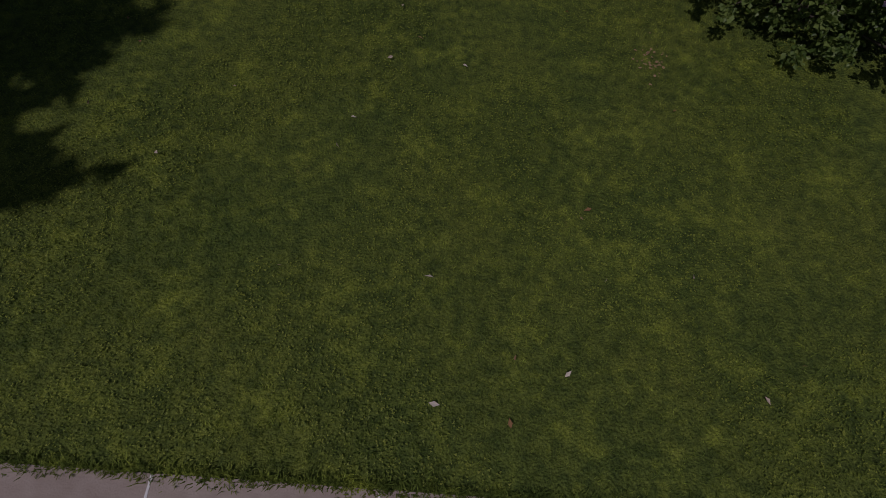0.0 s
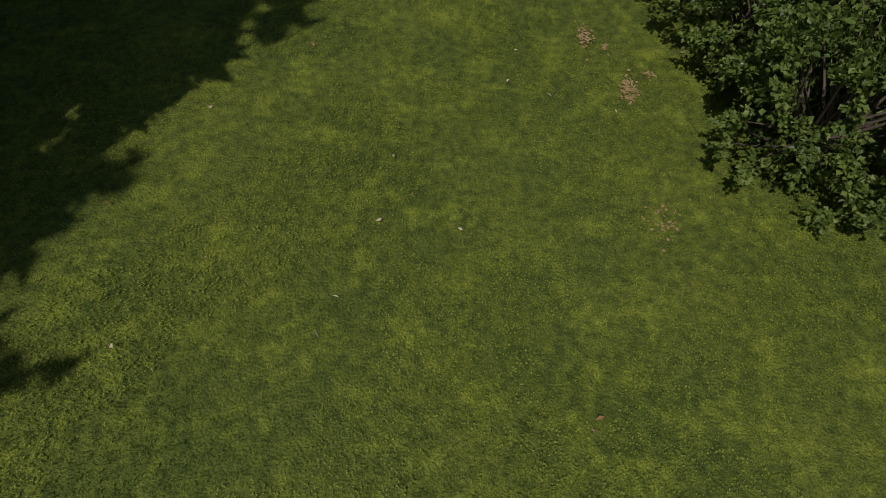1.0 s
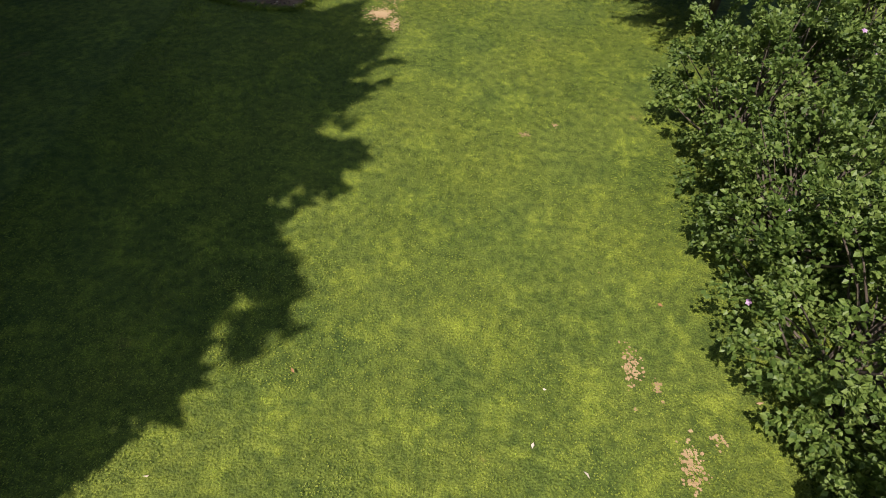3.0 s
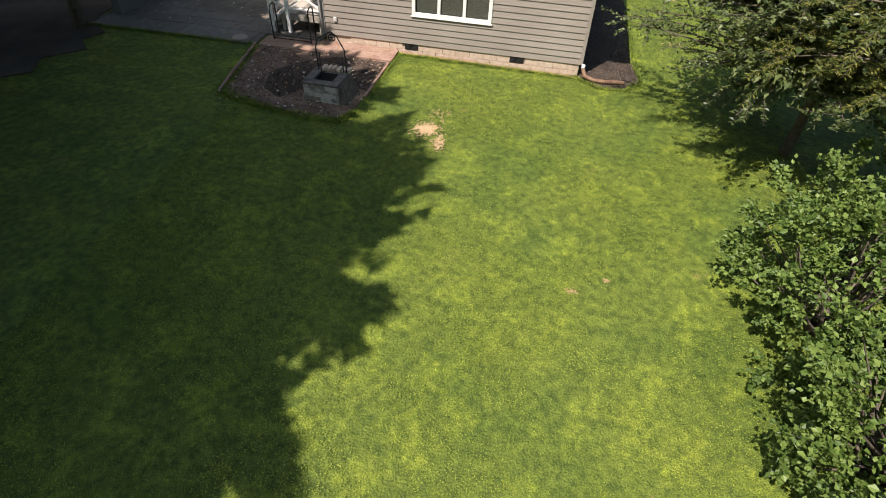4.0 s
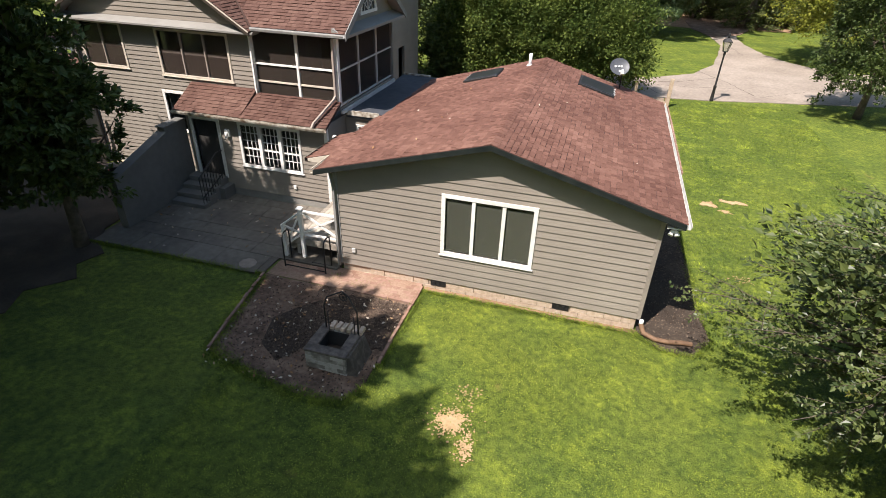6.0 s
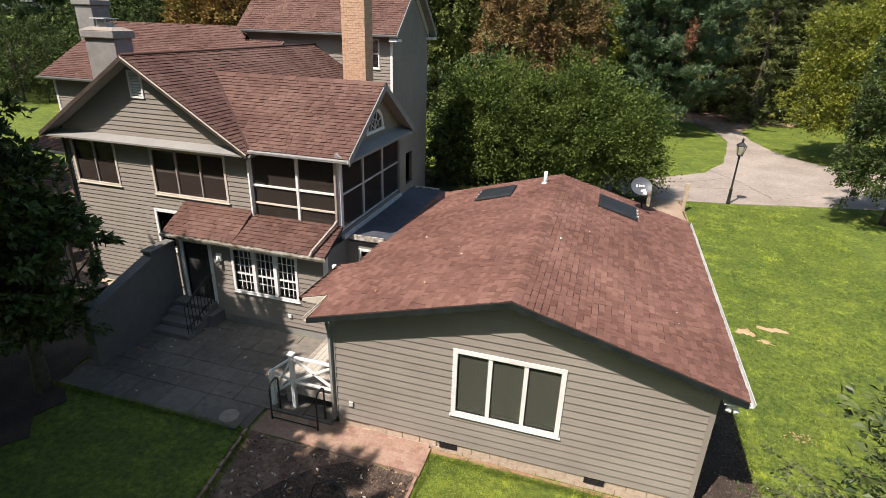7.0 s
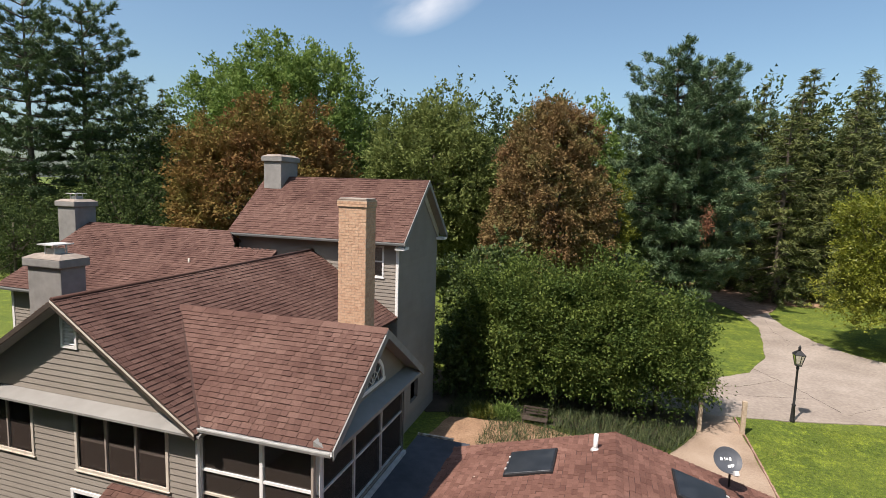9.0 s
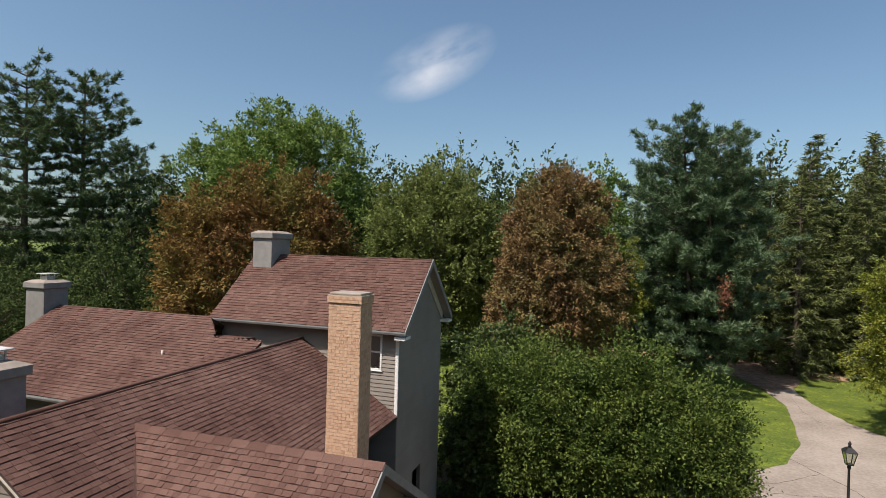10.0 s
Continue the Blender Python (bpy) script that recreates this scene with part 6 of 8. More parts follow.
def hibiscus(x, y, r, hgt, seed, n=190, per=104):
    rng = np.random.default_rng(seed)
    z = gz(x, y)
    t = thing("hibiscus_bush", "rose of Sharon bush with lilac flowers", "bush", "flowering bushes along the lawn", at=(x, y, z))
    pts, out, cc = clump_points(rng, (x, y, z + hgt * 0.5), (r, r, hgt * 0.52), n, per, 0.23, hollow=0.52, base_cut=-0.9, lumpy=0.22)
    bm = bmesh.new()
    for i in range(0, len(cc), 3):
        a = rng.uniform(0, 6.28)
        p0 = (x + math.cos(a) * 0.25, y + math.sin(a) * 0.25, z - 0.05)
        tube(bm, limb_path(rng, p0, cc[i], 0.1, 5), [0.035, 0.028, 0.02, 0.013, 0.006], 5, False)
    finish("woody_base", bm, "bark", t)
    leaf_cloud("foliage", pts, out, 0.078, "leaf_hibiscus", t, seed + 1, narrow=0.85)
    # blooms near the outside
    for i in rng.permutation(len(cc))[:7]:
        d = cc[i] - np.array([x, y, z + hgt * 0.4])
        if d[2] > 0:
            p = cc[i] + d / np.linalg.norm(d) * 0.3
            flower(p[0], p[1], p[2], d + np.array([-0.5, -0.5, 0.6]), "petal" if rng.random() < 0.65 else "petal_white", 0.045)
    return t


for i, (x, y, r, hgt) in enumerate(((5.3, 7.9, 1.6, 2.3), (4.95, 10.3, 1.75, 2.75), (4.85, 12.7, 1.6, 2.6), (4.75, 15.2, 1.6, 2.8), (6.9, 6.6, 1.5, 2.2), (7.4, 9.6, 1.9, 3.0), (7.2, 13.4, 2.0, 3.1), (6.5, 17.4, 1.6, 2.3), (8.2, 18.8, 1.7, 2.6))):
    hibiscus(x, y, r, hgt, 200 + i, n=190 if x < 6 else 85)


def twig_tree(name, x, y, height, reach, seed, label, mat, leaf, boughs, z0=0.25, pairs=14, narrow=0.45, bias=(0, 0), frond=False, rise=(0.05, 0.55), core=0):
    """A small open tree seen close by: long boughs with side twigs, leaves ranked along the twigs."""
    rng = np.random.default_rng(seed)
    z = gz(x, y) - 0.05
    t = thing(name, label, "tree", at=(x, y, z))
    bm, bb = bmesh.new(), bmesh.new()
    top = np.array([x, y, z + height * 0.8])
    trunk = limb_path(rng, (x, y, z), top, 0.05, 6)
    tube(bm, trunk, [0.13, 0.11, 0.09, 0.07, 0.045, 0.02], 8)
    finish("trunk", bm, "bark", t)
    P, D = [], []
    for b in range(boughs):
        f = z0 + (1 - z0) * rng.random() ** 0.8
        i = min(4, int(f * 5))
        base = trunk[i] + (trunk[i + 1] - trunk[i]) * (f * 5 - i)
        a = rng.uniform(0, 6.28)
        L = reach * (1.05 - 0.55 * f) * rng.uniform(0.6, 1.15)
        end = base + np.array([math.cos(a) * L + bias[0], math.sin(a) * L + bias[1], L * rng.uniform(*rise) + 0.2])
        bp = limb_path(rng, base, end, 0.1, 6, sag=-0.05)
        tube(bb, bp, [0.04, 0.032, 0.024, 0.017, 0.011, 0.005], 5, False)
        for q in range(int(6 + L * 3.2)):
            u = 0.25 + 0.75 * rng.random()
            j = min(4, int(u * 5))
            c = bp[j] + (bp[j + 1] - bp[j]) * (u * 5 - j)
            d = (bp[j + 1] - bp[j]) / np.linalg.norm(bp[j + 1] - bp[j]) + rng.normal(0, 0.6, 3) * np.array([1, 1, 0.6])
            d /= np.linalg.norm(d)
            tl = rng.uniform(0.35, 0.85) if not frond else rng.uniform(0.5, 0.8)
            e = c + d * tl + np.array([0, 0, -0.1 * tl if not frond else -0.3 * tl])
            tw = limb_path(rng, c, e, 0.1, 4)
            tube(bb, tw, [0.008, 0.006, 0.004, 0.002], 3, False)
            s = np.cross(d, [0, 0, 1])
            s /= np.linalg.norm(s) + 1e-6
            n = pairs
            for k in range(n):
                w = (k + 0.5) / n
                jj = min(2, int(w * 3))
                c2 = tw[jj] + (tw[jj + 1] - tw[jj]) * (w * 3 - jj)
                for sgn in (-1, 1):
                    P.append(c2)
                    D.append(s * sgn * 1.2 + d * 0.7)
    finish("branchwork", bb, "bark", t)
    leaf_cloud("foliage", np.array(P), np.array(D), leaf, mat, t, seed + 1, narrow=narrow, droop=0.1)
    if core:      # the dense middle of the crown
        c = rng.normal(0, 1, (core, 3))
        c *= (rng.random(core) ** 0.45 / np.linalg.norm(c, axis=1))[:, None]
        c = c[:70][rng.integers(0, 70, core)] * 1.05 + rng.normal(0, 0.125, (core, 3))
        mid = np.array([x + bias[0] * 1.5, y + bias[1], z + height * 0.62])
        leaf_cloud("inner_foliage", mid + c * np.array([reach * 0.62, reach * 0.62, height * 0.24]), c, leaf * 1.9, mat, t, seed + 2, narrow=narrow)
    return t


twig_tree("small_tree", 5.25, 20.6, 5.4, 4.6, 91, "small spreading tree with long leafy boughs over the lawn", "leaf_open", 0.088, 200, z0=0.36, pairs=11, narrow=0.58, bias=(-0.3, 0.1), rise=(-0.1, 0.24), core=6500)
twig_tree("mimosa_tree", 6.4, 18.0, 5.2, 2.9, 95, "feathery golden-green tree reaching over the bushes", "leaf_gold", 0.1, 36, z0=0.62, pairs=28, narrow=0.22, bias=(-1.1, 0.2), frond=True, rise=(-0.15, 0.3))
magnolia = broad_tree("magnolia_tree", -14.55, 22.0, 7.1, 1.45, "leaf_dark", 0.19, 200, 72, 92, "dark glossy-leaved magnolia beside the patio", bare=0.1, trunk=0.16, clump_r=0.32, lumpy=0.16, cone=0.3, group="magnolias beside the patio")
copied(magnolia, -16.8, 20.9, 130, 0.95)
copied(magnolia, -23.5, 25.0, 250, 0.5)
for x, y, hgt, r, n, seed, words in ((-7.9, 45.0, 6.3, 2.55, 600, 93, "large rounded glossy green shrub behind the house"), (-3.9, 45.2, 6.4, 2.5, 600, 94, "large rounded glossy green shrub behind the house"), (-1.3, 44.7, 4.9, 1.9, 300, 98, "lower glossy green shrub beside the gravel path"), (-6.0, 43.9, 5.0, 1.7, 240, 118, "glossy green shrub in front of the larger ones"), (-9.6, 44.6, 4.9, 1.5, 200, 119, "glossy green shrub beside the house wall")):
    broad_tree("large_shrub", x, y, hgt, r, "leaf_bush", 0.125, int(n * 0.75), 128, seed, words, bare=0.1, trunk=0.12, clump_r=0.8, category="bush", group="large shrubs", hollow=0.5, lumpy=0.24, simple=True)
broad_tree("large_shrub", -10.2, 48.6, 6.6, 2.6, "leaf_dark", 0.2, 260, 70, 96, "tall dark shrub close behind the house", bare=0.03, trunk=0.12, clump_r=0.6, category="bush", group="large shrubs", simple=True)
broad_tree("large_shrub", -10.4, 43.6, 3.6, 1.2, "leaf_dark", 0.16, 110, 70, 97, "narrow dark shrub beside the house wall", bare=0.03, trunk=0.1, clump_r=0.5, category="bush", group="large shrubs", simple=True)
# ---- far trees ----
broad_tree("tree", -26.9, 51, 15.0, 6.2, "leaf_rust", 0.2, 1300, 100, 101, "rust and olive-leaved rounded tree behind the house", bare=0.06, hollow=0.62, lumpy=0.08, clump_r=0.7, simple=True)
broad_tree("tree", -44.3, 79, 26.4, 11.6, "leaf_green", 0.34, 800, 150, 102, "tall light green broad tree behind the house", bare=0.1, hollow=0.45, lumpy=0.14, clump_r=1.35, simple=True)
broad_tree("tree", -21.4, 71, 18.2, 6.4, "leaf_mid", 0.26, 620, 150, 103, "olive-green airy tree in the distance", bare=0.1, hollow=0.3, lumpy=0.16, clump_r=1.15, simple=True, inner=150)
broad_tree("tree", -8.9, 63, 16.9, 4.7, "leaf_copper", 0.19, 1200, 98, 104, "copper-leaved dense tapering tree behind the shrubs", bare=0.04, hollow=0.58, lumpy=0.13, cone=0.36, clump_r=0.66, simple=True)
broad_tree("tree", -5.6, 84, 19.4, 4.6, "leaf_green", 0.34, 240, 60, 112, "fresh green tree behind the tall pine", bare=0.1, hollow=0.4, clump_r=1.1, simple=True, inner=250)
white_pine = pine_tree("pine_tree", 1.8, 69.5, 22.3, 6.9, "needle", 105, "tall blue-green white pine with spreading boughs", bare=0.1, tops=3, whorl=1.1, per=62, tuft=0.4, dense=1.0, needle=0.17)
g = np.random.default_rng(55)
leaf_cloud("dead_bough", np.array((3.15, 63.4, 8.7)) + g.normal(0, 1, (420, 3)) * np.array((0.22, 0.22, 0.62)), g.normal(0, 0.5, (420, 3)) + np.array((0, 0, -1.0)), 0.26, "dead", white_pine, 56, narrow=0.25, label="hanging bough of rusty dead needles", simple=True)
pineL = pine_tree("pine_tree", -66.6, 63, 30.2, 8.2, "needle_dark", 106, "tall dark white pine with open layered boughs", bare=0.2, whorl=1.3, tuft=0.5, per=40, group="pines behind the house", dense=0.95, needle=0.2)
spruce = pine_tree("spruce_tree", 14.4, 84, 23, 5.2, "needle_spruce", 107, "dark spruce with drooping boughs", bare=0.05, droop=0.28, whorl=0.8, tuft=0.56, dense=0.95, per=17, group="spruces beyond the drive", needle=0.2)
for x, y, a, s in ((20.5, 86, 80, 1.03), (27, 84, 150, 1.05), (9.5, 90, 200, 1.0), (34, 82, 260, 0.97), (17.5, 92, 20, 1.1), (24, 95, 120, 1.12), (41, 84, 50, 1.0), (7.8, 84, 90, 0.9), (12.0, 78, 310, 0.86), (-13.8, 112, 10, 1.06), (-10.1, 113, 190, 1.03), (-79.3, 95, 70, 1.12), (23.5, 80, 35, 0.95), (17.8, 80, 215, 0.9), (11.2, 86, 140, 0.98)):
    copied(spruce, x, y, a, s)
copied(pineL, -63.0, 67, 120, 1.01)
copied(pineL, -78.6, 88, 220, 0.86)
broad_tree("tree", -3.6, 66, 11.2, 1.5, "leaf_yellow", 0.15, 90, 70, 117, "slender yellow-green young tree beside the copper tree", bare=0.4, simple=True, clump_r=0.5, inner=60)
broad_tree("tree", 15.0, 61, 11.2, 4.1, "leaf_yellow", 0.15, 620, 120, 108, "bright yellow-green young tree beside the drive", bare=0.14, simple=True, clump_r=0.7)
broad_tree("evergreen_tree", 11.9, 45.6, 9.0, 2.8, "leaf_dark", 0.13, 460, 110, 109, "dense dark evergreen tree beside the drive", bare=0.06, simple=True, clump_r=0.5)
fill = broad_tree("tree", -30, 96, 19, 8, "leaf_wood", 0.46, 240, 26, 110, "dark green tree in the distant wood", bare=0.02, group="distant wood", hollow=0.35, clump_r=1.7, simple=True, inner=260)
rng = random.Random(9)
for i in range(15):
    copied(fill, -97 + i * 9.5 + rng.uniform(-2, 2), 104 + rng.uniform(-8, 14), rng.uniform(0, 360), rng.uniform(0.75, 1.0))
for x, y, s in ((-38, 66, 0.8), (-30, 78, 0.9), (-15, 80, 0.85), (-2, 90, 0.85), (-50, 60, 0.6), (-56, 78, 0.95), (6, 98, 1.1), (11, 96, 1.12), (19, 98, 1.1), (28, 97, 1.1), (30, 74, 0.8), (36, 70, 0.85), (42, 66, 0.9), (-72, 60, 0.6), (-84, 70, 0.75), (24, 101, 1.0), (34, 98, 0.95), (43, 94, 1.0), (14, 104, 1.0), (52, 88, 1.0), (-62, 84, 1.0), (-27, 92, 1.12), (-14.5, 92, 1.08), (-18, 100, 1.15), (-40, 100, 1.2), (-68, 78, 0.95), (-46, 54, 0.3), (-40, 56, 0.33), (-52, 57, 0.36), (-58, 55, 0.4), (-67, 57, 0.4), (-35, 59, 0.4), (-60, 60, 0.42), (-54, 60, 0.45), (-64, 60, 0.45), (-49, 59, 0.4), (-57, 66, 0.5), (-66, 66, 0.5), (-61, 56.5, 0.2), (-56, 56, 0.18)):
    copied(fill, x, y, rng.uniform(0, 360), s)


# ---- patio, steps and deck ----
def build_patio():
    z = 0.62
    p = thing("pavement", "grey slate patio with uneven worn slabs", "patio", "", "structure", at=(-11, 24.3, z - 0.05))
    outline = [(-14.6, 22.25), (-9.07, 22.4), (-9.07, 23.3), (-7.3, 23.35), (-7.3, 26.25), (-14.0, 26.25), (-14.6, 24.5)]
    bm = bmesh.new()
    f = bm.faces.new([bm.verts.new((x, y, z - 0.014)) for x, y in outline])
    e = bmesh.ops.extrude_face_region(bm, geom=[f])
    for g in e["geom"]:
        if isinstance(g, bmesh.types.BMVert):
            g.co.z -= 0.2
    bmesh.ops.recalc_face_normals(bm, faces=bm.faces[:])
    finish("bedding", bm, "slate_joint", p)
    rng = random.Random(5)
    y = 22.3
    while y < 26.2:
        d = rng.choice((0.55, 0.7, 0.85))
        d = min(d, 26.24 - y)
        x = -14.55 + rng.uniform(0, 0.3)
        while x < -7.35 and d > 0.15:
            w = min(rng.choice((0.7, 0.95, 1.2, 1.4)), -7.32 - x)
            cx, cy = x + w / 2, y + d / 2
            if w > 0.15 and inside([(cx, cy)], outline)[0] and not (cx > -9.2 and cy < 23.4):
                bm = bmesh.new()
                g = 0.008
                vs = box(bm, x + g, x + w - g, y + g, y + d - g, z - 0.05, z)
                for v in vs[4:]:
                    v.co.z += rng.uniform(-0.006, 0.006)
                finish("slab", bm, "slate", p)
            x += w
        y += d
    return p


build_patio()


def brick_field(name, x0, x1, y0, y1, z, mat, label, keep=None, seed=3):
    """Bricks laid flat in running bond, each a piece of its own."""
    t = thing(name, label, "brick walk", "", "structure", at=((x0 + x1) / 2, (y0 + y1) / 2, z))
    bm = bmesh.new()
    box(bm, x0, x1, y0, y1, z - 0.2, z - 0.004)
    finish("bedding", bm, "walk_soil", t)
    rng = random.Random(seed)
    meshes = {}
    row, y = 0, y0
    while y + 0.1 <= y1 + 0.02:
        x = x0 + (-0.105 if row % 2 else 0)
        while x < x1 - 0.03:
            a, b = max(x, x0), min(x + 0.2, x1)
            x += 0.21
            if b - a > 0.04 and rng.random() > (0.62 if a < -7.6 else 0.3 if y > y1 - 0.3 else 0.12):
                k = round(b - a, 2)
                if k not in meshes:
                    m = bmesh.new()
                    vs = box(m, 0, b - a, 0, 0.098, -0.05, 0)
                    for v in vs[4:]:
                        v.co.x += 0.004 if v.co.x < 0.05 else -0.004
                    me = bpy.data.meshes.new("brick")
                    m.to_mesh(me)
                    m.free()
                    me.materials.append(M[mat])
                    meshes[k] = me
                o = attach(new("brick", meshes[k]), t)
                o.location = (a, y, z + rng.uniform(-0.011, 0.003))
                o.rotation_euler = (rng.uniform(-0.03, 0.03), rng.uniform(-0.03, 0.03), rng.uniform(-0.03, 0.03))
        y += 0.108
        row += 1
    return t


brick_field("brick_walk", -9.0, -4.97, 22.44, 23.32, 0.575, "red_brick", "worn red brick walk along the foundation")


def edging(name, pts, mat, label, seed):
    """A row of bricks set on edge along a line."""
    t = thing(name, label, "edging", "", "structure", at=(*pts[0], 0.5))
    rng = random.Random(seed)
    bm = bmesh.new()
    box(bm, 0, 0.195, -0.03, 0.03, -0.06, 0.06)
    me = bpy.data.meshes.new("brick")
    bm.to_mesh(me)
    bm.free()
    me.materials.append(M[mat])
    for (x0, y0), (x1, y1) in zip(pts, pts[1:]):
        L, a = math.hypot(x1 - x0, y1 - y0), math.atan2(y1 - y0, x1 - x0)
        n = max(1, int(L / 0.205))
        for k in range(n):
            s = k / n
            x, y = x0 + (x1 - x0) * s, y0 + (y1 - y0) * s
            o = attach(new("brick", me), t)
            o.location = (x, y, gz(x, y) + 0.02 + rng.uniform(-0.015, 0.01))
            o.rotation_euler = (rng.uniform(-0.1, 0.1), rng.uniform(-0.05, 0.05), a + rng.uniform(-0.06, 0.06))
    return t


edging("brick_edging", [(-9.04, 22.38), (-8.85, 21.2), (-8.55, 19.45)], "red_brick", "mossy brick edging between the bed and the lawn", 4)
edging("brick_edging", [(-4.94, 23.2), (-4.95, 21.5), (-4.93, 20.2)], "red_brick", "red brick edging round the mulch bed", 1)
edging("path_edging", [(2.25, 45.6), (2.28, 40.7), (2.24, 34)], "red_brick", "red brick edging between path and lawn", 2)

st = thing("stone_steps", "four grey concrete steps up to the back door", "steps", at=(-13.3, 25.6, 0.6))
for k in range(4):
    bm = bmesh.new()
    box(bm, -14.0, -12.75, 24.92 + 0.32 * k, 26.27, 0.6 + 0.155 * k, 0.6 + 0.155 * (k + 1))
    soft_edges(finish("step", bm, "shade_stucco", st), 0.015)
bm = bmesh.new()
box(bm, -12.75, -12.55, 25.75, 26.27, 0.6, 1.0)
finish("cheek", bm, "shade_stucco", st)

rl = thing("step_railing", "black iron railing with thin balusters beside the steps", "railing", at=(-12.8, 25.6, 0.6))
for a, b in (((-12.8, 24.98, 1.62), (-12.8, 25.95, 2.12)), ((-12.8, 25.95, 2.12), (-12.8, 26.25, 2.12)), ((-12.8, 24.98, 0.95), (-12.8, 26.2, 1.4))):
    bm = bmesh.new()
    beam(bm, a, b, 0.03)
    finish("rail", bm, "iron", rl)
for k in range(10):
    y = 25.0 + k * 0.132
    bm = bmesh.new()
    zt = min(2.12, 1.62 + (y - 24.98) * 0.515)
    beam(bm, (-12.8, y, 0.6 + max(0, int((y - 24.92) / 0.32) + 1) * 0.155), (-12.8, y, zt), 0.016, up=(0, 1, 0))
    finish("baluster", bm, "iron", rl)

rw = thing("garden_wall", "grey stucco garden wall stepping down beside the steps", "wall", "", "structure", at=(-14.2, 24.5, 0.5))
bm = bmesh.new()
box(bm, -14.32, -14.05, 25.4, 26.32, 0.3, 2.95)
finish("wall_block", bm, "shade_stucco", rw)
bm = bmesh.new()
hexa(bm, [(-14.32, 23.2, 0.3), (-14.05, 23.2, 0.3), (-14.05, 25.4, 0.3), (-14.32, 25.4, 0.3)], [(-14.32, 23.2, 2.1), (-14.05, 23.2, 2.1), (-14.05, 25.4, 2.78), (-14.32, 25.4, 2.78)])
finish("wall_block", bm, "shade_stucco", rw)
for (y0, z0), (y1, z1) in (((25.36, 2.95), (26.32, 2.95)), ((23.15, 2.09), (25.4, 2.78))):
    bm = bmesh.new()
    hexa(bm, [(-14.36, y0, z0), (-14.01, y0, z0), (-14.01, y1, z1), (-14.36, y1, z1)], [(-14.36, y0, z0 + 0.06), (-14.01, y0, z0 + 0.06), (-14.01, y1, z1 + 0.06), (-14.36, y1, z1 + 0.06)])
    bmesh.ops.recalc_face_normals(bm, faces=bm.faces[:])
    soft_edges(finish("coping", bm, "shade_stucco", rw), 0.015)

dk = thing("wooden_deck", "weathered board deck with a white cross-braced railing", "deck", at=(-7.9, 24.8, 0.6))
n = 11
for k in range(n):
    bm = bmesh.new()
    x = -8.72 + k * 0.134
    box(bm, x, x + 0.126, 23.5, 27.55, 1.14, 1.18)
    finish("board", bm, "wood", dk)
for x in (-8.65, -7.45):
    for y in (23.6, 25.5, 27.3):
        bm = bmesh.new()
        box(bm, x - 0.05, x + 0.05, y - 0.05, y + 0.05, 0.5, 1.14)
        finish("leg", bm, "wood", dk)
bm = bmesh.new()
box(bm, -8.72, -7.26, 23.46, 23.5, 0.98, 1.17)
finish("rim_board", bm, "wood", dk)


def cross_panel(a, b, z0, z1, parent):
    """A railing bay: top and bottom rails and a curved cross between posts."""
    a, b = Vector(a), Vector(b)
    top0, top1 = a + Vector((0, 0, z1)), b + Vector((0, 0, z1))
    low0, low1 = a + Vector((0, 0, z0)), b + Vector((0, 0, z0))
    for p, q, w in ((top0, top1, 0.085), (low0, low1, 0.07)):
        bm = bmesh.new()
        beam(bm, p, q, w, 0.05)
        soft_edges(finish("rail", bm, "trim", parent), 0.008)
    for p, q in ((low0, top1), (top0, low1)):
        bm = bmesh.new()
        beam(bm, p, q, 0.055, 0.045)
        finish("brace", bm, "trim", parent)


for x, y, zt in ((-8.42, 23.44, 2.07), (-8.93, 23.36, 1.58)):
    bm = bmesh.new()
    box(bm, x - 0.05, x + 0.05, y - 0.05, y + 0.05, 0.6, zt)
    soft_edges(finish("post", bm, "trim", dk), 0.008)
bm = bmesh.new()
box(bm, -8.5, -8.34, 23.36, 23.52, 2.07, 2.12)
soft_edges(finish("post_cap", bm, "trim", dk), 0.01)
cross_panel((-8.42, 23.44, 0), (-7.28, 23.44, 0), 1.34, 2.02, dk)
for z0, z1, w in ((1.98, 1.56, 0.085), (1.34, 0.92, 0.06)):
    bm = bmesh.new()
    beam(bm, (-8.42, 23.44, z0), (-8.95, 23.36, z1), w, 0.05)
    soft_edges(finish("rail", bm, "trim", dk), 0.008)
for z0, z1 in ((1.98, 0.92), (1.34, 1.56)):
    bm = bmesh.new()
    beam(bm, (-8.42, 23.44, z0), (-8.93, 23.36, z1), 0.05, 0.04)
    finish("brace", bm, "trim", dk)
cross_panel((-8.6, 27.4, 0), (-7.3, 27.4, 0), 1.32, 2.0, dk)
for k in range(2):
    bm = bmesh.new()
    box(bm, -9.02 + 0.02 * k, -8.74, 23.5, 24.5, 0.78 + 0.18 * k, 0.82 + 0.18 * k)
    finish("tread", bm, "wood", dk)
bm = bmesh.new()
box(bm, -8.66, -8.56, 26.0, 26.1, 0.6, 3.2)
soft_edges(finish("post", bm, "trim", dk), 0.008)

